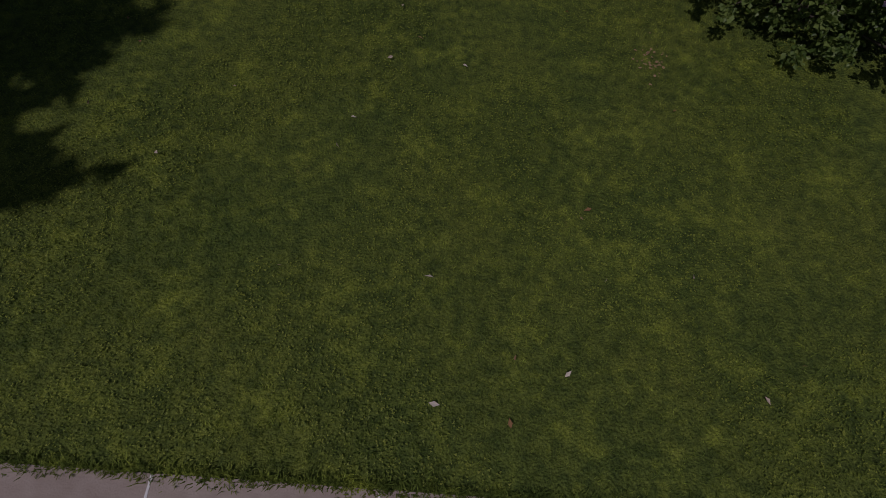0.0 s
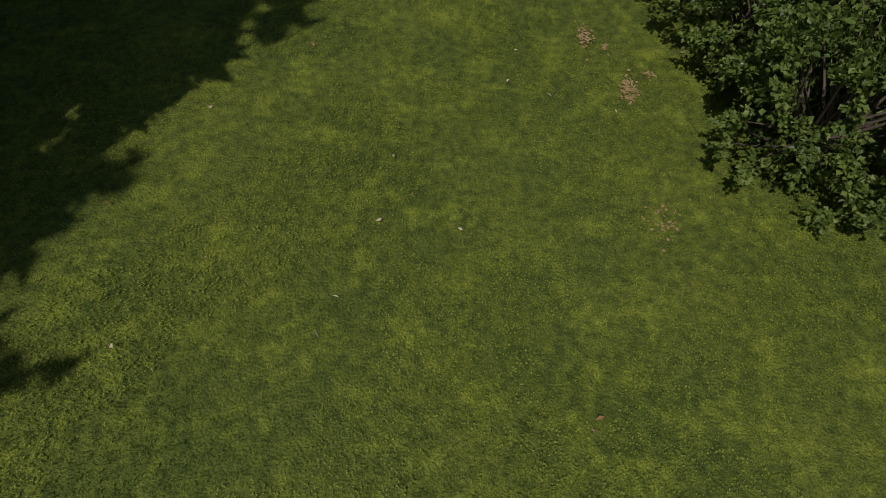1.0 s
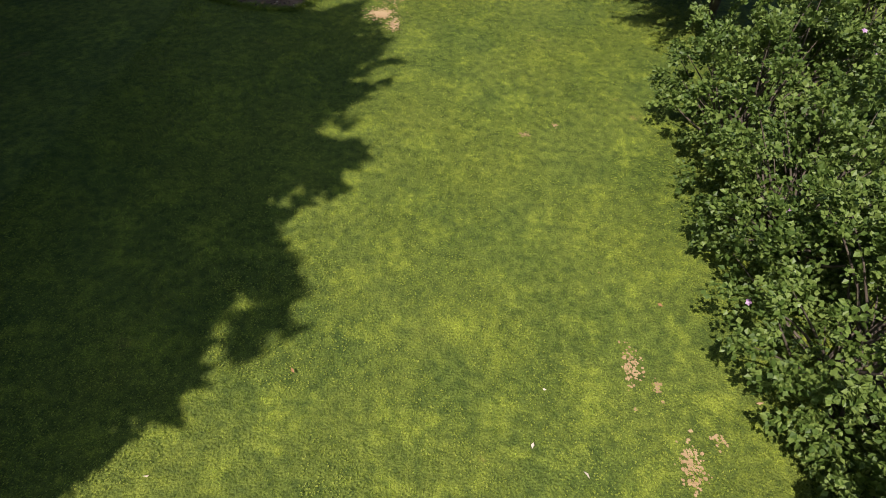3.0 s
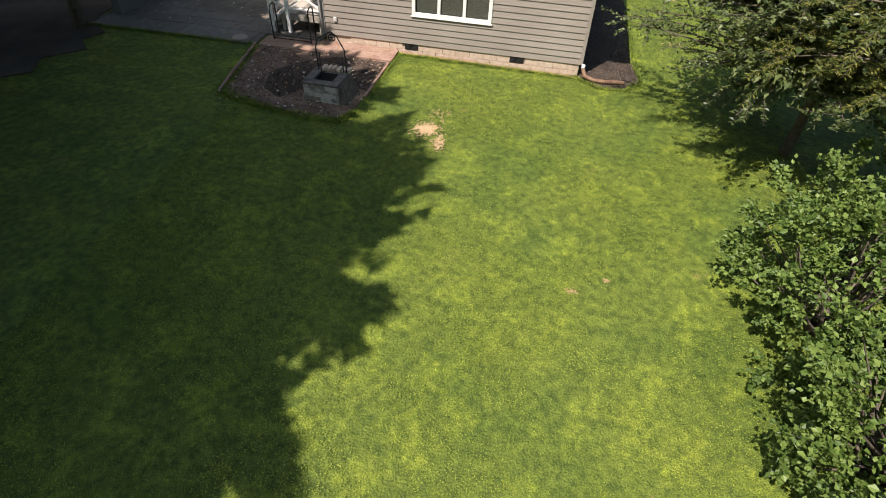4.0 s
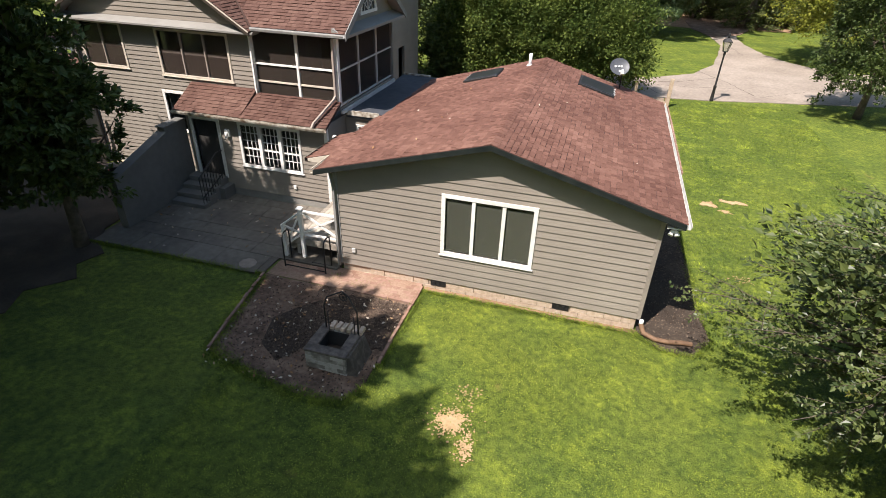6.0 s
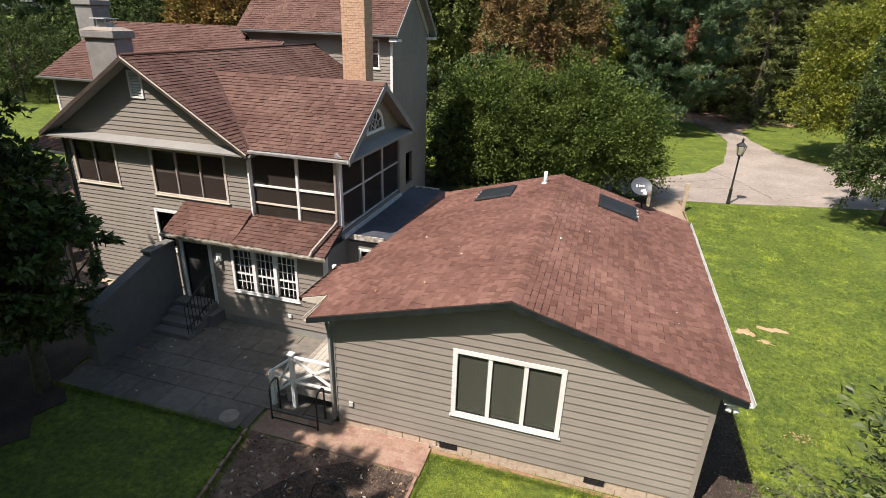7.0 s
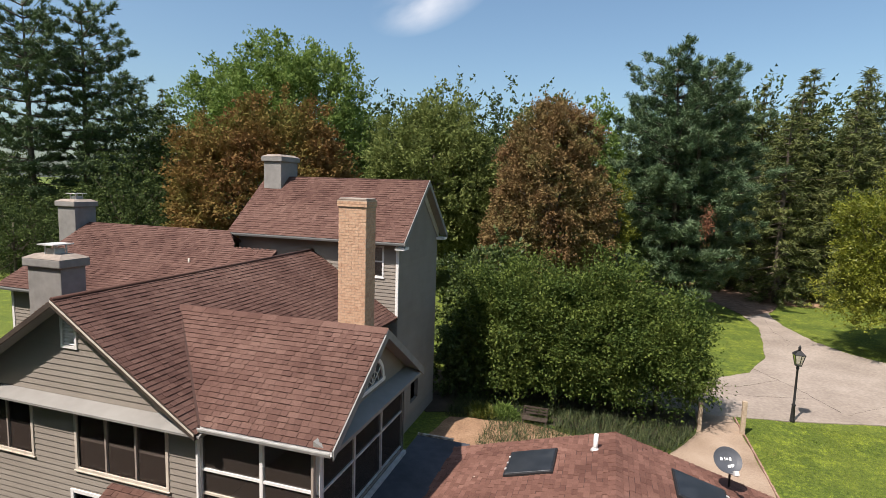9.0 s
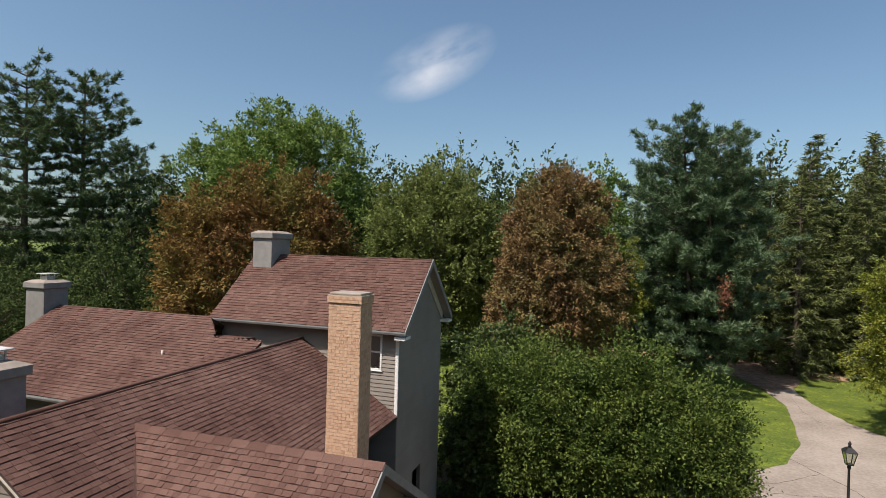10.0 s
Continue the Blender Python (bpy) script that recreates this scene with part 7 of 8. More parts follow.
hr = thing("handrail", "black iron frame of two bent handrails joined along the ground", "handrail", at=(-8.15, 23.0, 0.57))
for x in (-8.72, -7.53):
    bm = bmesh.new()
    tube(bm, [(x, 22.92, 0.56), (x, 22.92, 1.4), (x, 22.97, 1.5), (x, 23.05, 1.54), (x, 23.2, 1.54), (x, 23.26, 1.48), (x, 23.27, 1.35), (x, 23.27, 0.56)], 0.02, 8)
    finish("bent_bar", bm, "iron", hr)
for y in (22.94, 23.25):
    bm = bmesh.new()
    tube(bm, [(-8.72, y, 0.61), (-7.53, y, 0.61)], 0.014, 6)
    finish("ground_bar", bm, "iron", hr)


# ---- brick pit with an iron arch ----
pit = thing("brick_well", "grey brick well box with an iron arch and pulley", "well", at=(-5.85, 20.15, 0.5))
X0, X1, Y0, Y1 = -6.32, -5.42, 19.68, 20.55
rng = random.Random(8)
bm = bmesh.new()
box(bm, X0 - 0.16, X1 + 0.3, Y0 - 0.14, Y1 + 0.1, 0.3, 0.515)
soft_edges(finish("plinth", bm, "dark_stone", pit), 0.03)
for row in range(5):
    z = 0.485 + row * 0.1
    for fc in range(4):
        L = 0.9 if fc in (0, 2) else 0.87
        u = -(0.14 if row % 2 else 0)
        while u < L - 0.02:
            a, b = max(0, u), min(L, u + 0.275)
            u += 0.283
            if b - a < 0.04:
                continue
            bm = bmesh.new()
            if fc == 0:
                box(bm, X0 + a, X0 + b, Y0, Y0 + 0.13, z, z + 0.092)
            elif fc == 1:
                box(bm, X1 - 0.13, X1, Y0 + a, Y0 + b, z, z + 0.092)
            elif fc == 2:
                box(bm, X0 + a, X0 + b, Y1 - 0.13, Y1, z, z + 0.092)
            else:
                box(bm, X0, X0 + 0.13, Y0 + a, Y0 + b, z, z + 0.092)
            j = Matrix.Translation((rng.uniform(-0.004, 0.004), rng.uniform(-0.004, 0.004), 0))
            bmesh.ops.transform(bm, matrix=j, verts=bm.verts[:])
            finish("brick", bm, "grey_brick", pit)
for x0, x1, y0, y1 in ((X0 - 0.02, X1 + 0.02, Y0 - 0.02, Y0 + 0.2), (X0 - 0.02, X0 + 0.2, Y0 + 0.2, Y1), (X1 - 0.2, X1 + 0.02, Y0 + 0.2, Y1)):
    bm = bmesh.new()
    box(bm, x0, x1, y0, y1, 0.985, 1.05)
    soft_edges(finish("rim_slab", bm, "dark_stone", pit), 0.012)
bm = bmesh.new()
box(bm, X0 + 0.12, X1 - 0.12, Y0 + 0.12, Y1 - 0.12, 0.5, 0.62)
finish("pit_floor", bm, "mulch", pit)
# added black liner boxes: the shade inside the well is put in as colour
bm = bmesh.new()
for c in ((X0 + 0.131, X0 + 0.15, Y0 + 0.131, Y1 - 0.131), (X1 - 0.15, X1 - 0.131, Y0 + 0.131, Y1 - 0.131), (X0 + 0.15, X1 - 0.15, Y1 - 0.15, Y1 - 0.131), (X0 + 0.15, X1 - 0.15, Y0 + 0.131, Y0 + 0.15)):
    box(bm, *c, 0.62, 0.98)
finish("sooty_lining", bm, "dark", pit, "black lining added to darken the inside of the well box")
for k in range(6):
    bm = bmesh.new()
    box(bm, -0.045, 0.045, -0.11, 0.11, -0.03, 0.05, Matrix.Translation((X0 + 0.25 + 0.13 * k, Y1 - 0.03, 1.06)) @ Matrix.Rotation(rng.uniform(-0.12, 0.12), 4, "Z"))
    finish("cap_brick", bm, "block", pit)
bm = bmesh.new()
hexa(bm, [(X1 + 0.02, Y0 + 0.02, 0.5), (X1 + 0.24, Y0 + 0.05, 0.5), (X1 + 0.24, Y1 - 0.05, 0.5), (X1 + 0.02, Y1 - 0.02, 0.5)], [(X1 + 0.02, Y0 + 0.02, 1.0), (X1 + 0.07, Y0 + 0.05, 1.0), (X1 + 0.07, Y1 - 0.05, 1.0), (X1 + 0.02, Y1 - 0.02, 1.0)])
finish("buttress", bm, "dark_stone", pit)
top = (X0 + 0.5, Y1 - 0.02, 2.0)
for pts in ([(X0 + 0.12, Y1 - 0.12, 1.0), (X0 + 0.1, Y1 - 0.1, 1.62), (X0 + 0.16, Y1 - 0.07, 1.82), top], [top, (X0 + 0.66, Y1 - 0.05, 1.92), (X1 - 0.04, Y1 - 0.12, 1.62), (X1 - 0.02, Y1 - 0.15, 1.0)]):
    bm = bmesh.new()
    tube(bm, pts, 0.017, 7)
    finish("arch_bar", bm, "iron", pit)
for x, y in ((X0 + 0.19, Y1 - 0.13), (X1 - 0.1, Y1 - 0.16)):
    bm = bmesh.new()
    tube(bm, [(x, y, 1.0), (x, y, 1.5)], 0.012, 6)
    finish("stay_rod", bm, "iron", pit)
bm = bmesh.new()
wheel = [(top[0] + 0.02 + 0.085 * math.cos(a), top[1], top[2] - 0.14 + 0.085 * math.sin(a)) for a in (2 * math.pi * k / 14 for k in range(15))]
tube(bm, wheel, 0.014, 6, False)
for a in (0, 1.05, 2.1):
    beam(bm, (wheel[0][0] - 0.085 + 0.085 * math.cos(a), top[1], top[2] - 0.14 + 0.085 * math.sin(a)), (wheel[0][0] - 0.085 - 0.085 * math.cos(a), top[1], top[2] - 0.14 - 0.085 * math.sin(a)), 0.012)
finish("pulley", bm, "iron", pit)

# ---- small things round the houses ----
pp = thing("drain_pipe", "brown corrugated drain pipe lying on the mulch", "pipe", at=(0.45, 23.1, 0.45))
bm = bmesh.new()
path = [(0.42, 23.2, 0.72), (0.5, 23.08, 0.56), (0.75, 22.98, 0.52), (1.05, 22.98, 0.51), (1.35, 23.06, 0.505), (1.62, 23.08, 0.5)]
fine = []
for a, b in zip(path, path[1:]):
    for k in range(8):
        fine.append(tuple(a[i] + (b[i] - a[i]) * k / 8 for i in range(3)))
tube(bm, fine, [0.052 if k % 2 else 0.062 for k in range(len(fine))], 10)
finish("corrugated_tube", bm, "pipe", pp)
bm = bmesh.new()
tube(bm, [(0.42, 23.2, 0.82), (0.42, 23.2, 0.7)], 0.05, 10)
finish("elbow", bm, "pvc", pp, "white plastic elbow")

cover = thing("drain_cover", "pale cracked drain cover in the patio", "drain cover", at=(-9.68, 22.63, 0.6))
bm = bmesh.new()
tube(bm, [(-9.68, 22.63, 0.59), (-9.68, 22.63, 0.642)], [0.25, 0.23], 9)
finish("plate", bm, "concrete", cover)

g = np.random.default_rng(77)
spots = [(-4.4 - 2.6 * u, 23.2 + 7.5 * v) for u, v in g.random((14, 2))]
spots += [(-2.9 + 3.2 * u, 23.2 + 7.5 * v) for u, v in g.random((7, 2))]
at = np.array([(x, y, 4.66 - 0.276 * abs(x + 3.4) + 0.03) for x, y in spots])
tagged(leaf_cloud("fallen_leaves", at, g.normal(0, 1, (21, 3)) * np.array((1, 1, 0.2)), 0.07, "litter", None, 78, narrow=0.6), "a few pale dry leaves on the low roof", "litter", "", "stuff")

stk = thing("vent_stack", "white plastic vent pipe on the roof", "vent pipe", at=(-3.86, 31.5, 4.5))
bm = bmesh.new()
tube(bm, [(-3.86, 31.5, 4.4), (-3.86, 31.5, 4.92)], 0.055, 12)
finish("pipe", bm, "pvc", stk)
bm = bmesh.new()
tube(bm, [(-3.86, 31.5, 4.5), (-3.86, 31.5, 4.58)], [0.14, 0.07], 12)
finish("collar", bm, "gutter", stk)

ds = thing("satellite_dish", "dark grey satellite dish on a roof mount", "satellite dish", at=(-0.85, 31.85, 3.95))
face = Matrix.Translation((-0.93, 31.75, 4.68)) @ Matrix.Rotation(radians(14), 4, "Z") @ Matrix.Rotation(radians(52), 4, "X")
bm = bmesh.new()
rings = []
for r, d in ((0.0, 0.0), (0.1, 0.007), (0.2, 0.028), (0.3, 0.06)):
    rings.append([face @ Vector((r * 1.06 * math.cos(a), r * math.sin(a), d)) for a in (2 * math.pi * k / 28 for k in range(28))])
rv = [[bm.verts.new(p) for p in ring] for ring in rings[1:]]
cv = bm.verts.new(face @ Vector((0, 0, 0)))
for k in range(28):
    j = (k + 1) % 28
    bm.faces.new((cv, rv[0][k], rv[0][j]))
    for a, b in zip(rv, rv[1:]):
        bm.faces.new((a[k], b[k], b[j], a[j]))
ob = finish("reflector", bm, "dish", ds)
sol = ob.modifiers.new("thick", "SOLIDIFY")
sol.thickness = 0.012
bm = bmesh.new()
for k, (u, v, w, hh) in enumerate(((-0.13, 0.03, 0.055, 0.07), (-0.05, 0.03, 0.02, 0.07), (0.0, 0.03, 0.05, 0.05), (0.07, 0.03, 0.05, 0.07), (0.02, -0.13, 0.07, 0.06), (0.1, -0.12, 0.07, 0.08))):
    q = [face @ Vector((u + sx * w / 2, v + sy * hh / 2, 0.022)) for sx, sy in ((-1, -1), (1, -1), (1, 1), (-1, 1))]
    bm.faces.new([bm.verts.new(p) for p in q])
finish("marking", bm, "pvc", ds, "pale plain marks on the dish")
bm = bmesh.new()
tube(bm, [face @ Vector((0, 0.0, -0.03)), (-0.8, 31.95, 4.4), (-0.8, 31.95, 3.9)], 0.025, 8)
finish("mast", bm, "iron", ds)
bm = bmesh.new()
tube(bm, [face @ Vector((0, -0.3, 0.03)), face @ Vector((0, -0.36, 0.3))], 0.018, 6)
box(bm, -0.05, 0.05, -0.05, 0.05, 0.27, 0.36, face @ Matrix.Translation((0, -0.34, 0)))
finish("feed_arm", bm, "gutter", ds)

lp = thing("street_lamp", "black iron post with a glazed four-sided lantern", "lamp post", at=(4.78, 46.3, 0.42))
bx, by, bz = 4.78, 46.3, 0.42
bm = bmesh.new()
tube(bm, [(bx, by, bz), (bx, by, bz + 0.08), (bx, by, bz + 0.75), (bx, by, bz + 0.8), (bx, by, bz + 0.88), (bx, by, bz + 2.5), (bx, by, bz + 2.55), (bx, by, bz + 2.68)], [0.13, 0.1, 0.075, 0.1, 0.055, 0.045, 0.075, 0.05], 10)
finish("pole", bm, "iron", lp)
z0, z1, r0, r1 = bz + 2.72, bz + 3.2, 0.11, 0.2
bm = bmesh.new()
for sx in (-1, 1):
    for sy in (-1, 1):
        beam(bm, (bx + sx * r0, by + sy * r0, z0), (bx + sx * r1, by + sy * r1, z1), 0.025, up=(1, 0.2, 0))
box(bm, bx - r0 - 0.02, bx + r0 + 0.02, by - r0 - 0.02, by + r0 + 0.02, z0 - 0.03, z0)
box(bm, bx - r1 - 0.02, bx + r1 + 0.02, by - r1 - 0.02, by + r1 + 0.02, z1, z1 + 0.03)
finish("lantern_frame", bm, "iron", lp)
bm = bmesh.new()
hexa(bm, [(bx - r1 - 0.03, by - r1 - 0.03, z1 + 0.03), (bx + r1 + 0.03, by - r1 - 0.03, z1 + 0.03), (bx + r1 + 0.03, by + r1 + 0.03, z1 + 0.03), (bx - r1 - 0.03, by + r1 + 0.03, z1 + 0.03)], [(bx - 0.07, by - 0.07, z1 + 0.2), (bx + 0.07, by - 0.07, z1 + 0.2), (bx + 0.07, by + 0.07, z1 + 0.2), (bx - 0.07, by + 0.07, z1 + 0.2)])
tube(bm, [(bx, by, z1 + 0.2), (bx, by, z1 + 0.28), (bx, by, z1 + 0.34), (bx, by, z1 + 0.46)], [0.07, 0.045, 0.07, 0.01], 8)
finish("lantern_roof", bm, "iron", lp)
for k, (sx, sy) in enumerate(((0, -1), (1, 0), (0, 1), (-1, 0))):
    bm = bmesh.new()
    px, py = -sy, sx
    q = [(bx + sx * r0 + px * r0, by + sy * r0 + py * r0, z0), (bx + sx * r0 - px * r0, by + sy * r0 - py * r0, z0), (bx + sx * r1 - px * r1, by + sy * r1 - py * r1, z1), (bx + sx * r1 + px * r1, by + sy * r1 + py * r1, z1)]
    bm.faces.new([bm.verts.new(p) for p in q])
    finish("pane", bm, "glass", lp)

for x, y, hgt in ((2.21, 43.9, 1.5), (0.43, 43.6, 1.3)):
    bm = bmesh.new()
    vs = box(bm, x - 0.09, x + 0.09, y - 0.09, y + 0.09, 0.35, 0.43 + hgt)
    soft_edges(tagged(finish("timber_post", bm, "post_wood"), "pale square timber post beside the path", "post", "path posts"), 0.015)

g = np.random.default_rng(77)
for x, y, r, hgt, n, mat, words in ((-8.9, 41.3, 0.75, 0.55, 1300, "leaf_gold", "low tuft of sunlit golden-green grass behind the wing"), (-7.9, 41.5, 0.7, 0.6, 1300, "leaf_green", "low tuft of sunlit green grass behind the wing"), (-6.3, 41.7, 0.5, 0.5, 600, "leaf_dark", "low dark green plant behind the wing")):
    z = gz(x, y)
    tuft = thing("grass_clump", words, "plant", "grass tufts behind the wing", at=(x, y, z))
    a, k = g.random(n) * 6.283, np.sqrt(g.random(n)) * r
    feet = np.stack([x + k * np.cos(a), y + k * np.sin(a) * 0.6, z + 0.04 + hgt * g.random(n) * (1 - (k / r) ** 2)], 1)
    leaf_cloud("foliage", feet, np.stack([np.cos(a) * 0.6, np.sin(a) * 0.6, np.ones(n)], 1) + g.normal(0, 0.3, (n, 3)), 0.22, mat, tuft, 78, narrow=0.2, simple=True)

bn = thing("garden_bench", "weathered dark slatted garden bench under the shrubs", "bench", at=(-6.5, 41.35, 0.4))
for k in range(4):
    bm = bmesh.new()
    box(bm, -7.05, -5.95, 41.1 + k * 0.11, 41.19 + k * 0.11, 0.78, 0.81)
    soft_edges(finish("slat", bm, "brown_fascia", bn), 0.006)
for k in range(3):
    bm = bmesh.new()
    box(bm, -7.05, -5.95, 41.55 + 0.03 * k, 41.58 + 0.03 * k, 0.9 + k * 0.12, 0.98 + k * 0.12)
    soft_edges(finish("back_slat", bm, "brown_fascia", bn), 0.006)
for x in (-7.0, -6.0):
    for y in (41.13, 41.52):
        bm = bmesh.new()
        box(bm, x - 0.025, x + 0.025, y - 0.025, y + 0.025, 0.3, 0.78 if y < 41.3 else 1.22)
        soft_edges(finish("leg", bm, "brown_fascia", bn), 0.006)

wl = thing("wall_lamp", "small white lamp beside the back door", "lamp", at=(-12.45, 26.27, 2.7))
bm = bmesh.new()
box(bm, -12.53, -12.37, 26.2, 26.28, 2.62, 2.86)
soft_edges(finish("lamp_body", bm, "pvc", wl), 0.02)
bm = bmesh.new()
tube(bm, [(-12.45, 26.17, 2.6), (-12.45, 26.17, 2.78)], [0.05, 0.03], 8)
finish("lamp_glass", bm, "trim", wl)
for x, y, z, mt, lb in ((-10.25, 26.27, 1.21, "pvc", "white outdoor socket on the house wall"), (-6.84, 23.27, 1.24, "gutter", "small grey tap plate on the wall")):
    bm = bmesh.new()
    box(bm, x - 0.05, x + 0.05, y - 0.035, y + 0.0, z - 0.06, z + 0.06)
    soft_edges(tagged(finish("socket_box", bm, mt), lb, "socket"), 0.008)


def crack(pts, seed, w=0.05):
    """A ragged crack line in the concrete."""
    g = random.Random(seed)
    line = []
    for (x0, y0), (x1, y1) in zip(pts, pts[1:]):
        n = max(2, int(math.hypot(x1 - x0, y1 - y0) / 0.35))
        line += [(x0 + (x1 - x0) * k / n + g.uniform(-0.06, 0.06), y0 + (y1 - y0) * k / n + g.uniform(-0.06, 0.06)) for k in range(n)]
    bm = bmesh.new()
    prev = None
    for x, y in line:
        ww = w * g.uniform(0.2, 0.75)
        z = gz(x, y) + 0.029
        cur = [bm.verts.new((x - ww * 0.4, y - ww, z)), bm.verts.new((x + ww * 0.4, y + ww, z))]
        if prev:
            bm.faces.new((prev[0], cur[0], cur[1], prev[1]))
        prev = cur
    bmesh.ops.recalc_face_normals(bm, faces=bm.faces[:])
    return tagged(finish("crack", bm, "mulch"), "dark weedy crack in the concrete drive", "crack", "", "structure")


crack([(4.9, 54.2), (5.7, 52.6), (6.4, 51.3), (7.0, 49.6), (7.6, 48.0)], 1)
crack([(1.2, 49.5), (3.4, 50.4), (6.0, 52.6)], 2)
crack([(1.5, 47.7), (2.0, 46.4)], 3, 0.04)
crack([(-1.5, 48.2), (1.6, 48.9), (4.0, 49.2), (6.9, 49.9)], 4, 0.035)
crack([(8.2, 60), (9.0, 62), (8.6, 65), (9.2, 70)], 5, 0.04)
crack([(7.6, 48.0), (10.5, 50.5), (13.5, 54.5)], 6, 0.035)

fence = thing("board_fence", "dark stained board fence beside the house corner", "fence", at=(-19.3, 26.6, 0.6))
for k in range(9):
    bm = bmesh.new()
    x = -20.3 + k * 0.2
    box(bm, x, x + 0.15, 26.45, 26.48, 0.55, 2.3 + 0.03 * math.sin(k * 2.0))
    finish("board", bm, "iron", fence)
for z in (0.9, 1.9):
    bm = bmesh.new()
    box(bm, -20.3, -18.55, 26.485, 26.53, z, z + 0.09)
    finish("fence_rail", bm, "iron", fence)
bm = bmesh.new()
box(bm, -18.62, -18.52, 26.42, 26.53, 0.55, 3.3)
finish("fence_post", bm, "iron", fence)

# things on the ground behind the garden wall
bk = thing("bucket", "white plastic bucket beside the house wall", "bucket", at=(-16.75, 26.5, 0.6))
bm = bmesh.new()
tube(bm, [(-16.75, 26.5, 0.55), (-16.75, 26.5, 1.0)], [0.15, 0.19], 16)
finish("pail", bm, "pvc", bk)
pt = thing("plant_pot", "black plastic pot near the house wall", "plant pot", at=(-17.2, 26.1, 0.6))
bm = bmesh.new()
tube(bm, [(-17.2, 26.1, 0.55), (-17.2, 26.1, 1.0), (-17.2, 26.1, 1.05)], [0.19, 0.26, 0.28], 16)
finish("pot", bm, "iron", pt)
bx2 = thing("storage_tub", "tan lidded tub beside the house wall", "tub", at=(-17.4, 26.6, 0.6))
bm = bmesh.new()
box(bm, -17.75, -17.1, 26.4, 26.85, 0.55, 0.9)
soft_edges(finish("tub", bm, "post_wood", bx2), 0.03)
rb = thing("red_can", "small red plastic can", "can", at=(-17.5, 25.9, 0.6))
tagged(rb, "small red plastic fuel can by the pots")
bm = bmesh.new()
box(bm, -17.62, -17.38, 25.8, 26.0, 0.55, 0.88)
soft_edges(finish("can_body", bm, "red", rb), 0.03)


# ---- ground cover ----
def grass(name, area, n, length, width, mat, seed, avoid=(), patch=None, label="", flat=False):
    rng = np.random.default_rng(seed)
    x = rng.uniform(area[0], area[1], n)
    y = rng.uniform(area[2], area[3], n)
    keep = np.ones(n, bool)
    for o in avoid:
        keep &= ~inside(np.stack([x, y], 1), o)
    if patch is not None:
        v = np.sin(x * 1.7 + 3 * np.sin(y * 0.6)) + np.cos(y * 1.3 + 2 * np.sin(x * 0.9)) + np.sin((x + y) * 3.1) * 0.5
        keep &= v > patch
    x, y = x[keep], y[keep]
    n = len(x)
    z = ground_z(x, y) - 0.015
    base = np.stack([x, y, z], 1)
    a = rng.uniform(0, 2 * np.pi, n)
    L = length * rng.uniform(0.5, 1.4, n)
    lean = rng.uniform(0.6, 1.35, n)
    tip = base + np.stack([np.cos(a) * L * lean * 0.7, np.sin(a) * L * lean * 0.7, L * (1.15 - lean * 0.55) + 0.01], 1)
    if flat:
        base[:, 2] += rng.uniform(0.02, 0.045, n)
        tip = base + np.stack([np.cos(a) * L, np.sin(a) * L, L * rng.uniform(-0.35, 0.35, n)], 1)
    s = np.stack([-np.sin(a), np.cos(a), np.zeros(n)], 1) * (width * rng.uniform(0.6, 1.3, n))[:, None]
    v = np.stack([base - s, base + s, tip], 1).reshape(-1, 3)
    ob = from_arrays(name, v, np.arange(3 * n).reshape(n, 3), mat)
    return tagged(ob, label, "grass", "", "stuff")


def fringe(pts, n, reach, seed, label):
    """Longer untrimmed blades that hang over the edge of a bed or pavement."""
    rng = np.random.default_rng(seed)
    seg = [(np.array(a), np.array(b)) for a, b in zip(pts, pts[1:])]
    L = np.array([np.linalg.norm(b - a) for a, b in seg])
    k = rng.choice(len(seg), n, p=L / L.sum())
    u = rng.random(n)[:, None]
    p = np.array([seg[i][0] for i in k]) * (1 - u) + np.array([seg[i][1] for i in k]) * u
    # tufts: the fringe thickens and thins along the edge
    thick = 0.5 + 0.5 * np.sin(p[:, :1] * 5.3 + p[:, 1:] * 4.1) * np.sin(p[:, :1] * 1.9 + 1)
    p = p + rng.normal(0, reach, (n, 2)) * (0.3 + thick)
    base = np.concatenate([p, ground_z(p[:, 0], p[:, 1])[:, None] + 0.01], 1)
    a = rng.uniform(0, 2 * np.pi, n)
    h = rng.uniform(0.03, 0.1, n)
    tip = base + np.stack([np.cos(a) * h * 0.8, np.sin(a) * h * 0.8, h * 0.7], 1)
    s = np.stack([-np.sin(a), np.cos(a), np.zeros(n)], 1) * (0.008 * rng.uniform(0.6, 1.3, n))[:, None]
    v = np.stack([base - s, base + s, tip], 1).reshape(-1, 3)
    return tagged(from_arrays("grass_fringe", v, np.arange(3 * n).reshape(n, 3), "blade"), label, "grass", "", "stuff")


NO_GRASS = [BED_PIT, BRICK_WALK, BED_RIGHT, [(-9.1, 22.3), (-4.9, 22.3), (-4.9, 23.4), (-9.1, 23.4)], [(-4.95, 23.14), (0.4, 23.18), (0.4, 23.4), (-4.95, 23.4)], [(-7.3, 23.2), (0.4, 23.2), (0.4, 33), (-7.3, 33)], [(-14.6, 22.2), (-9.07, 22.4), (-9.07, 27), (-14.6, 27)], [(-12, 0.6), (6, 0.36), (6, -3), (-12, -3)], *DIRT[2:5], PAVED, RED_SOIL]
grass("grass", (-8, 5.5, 0.4, 23.2), 220000, 0.055, 0.006, "blade", 1, NO_GRASS, label="short mown grass blades on the lawn")
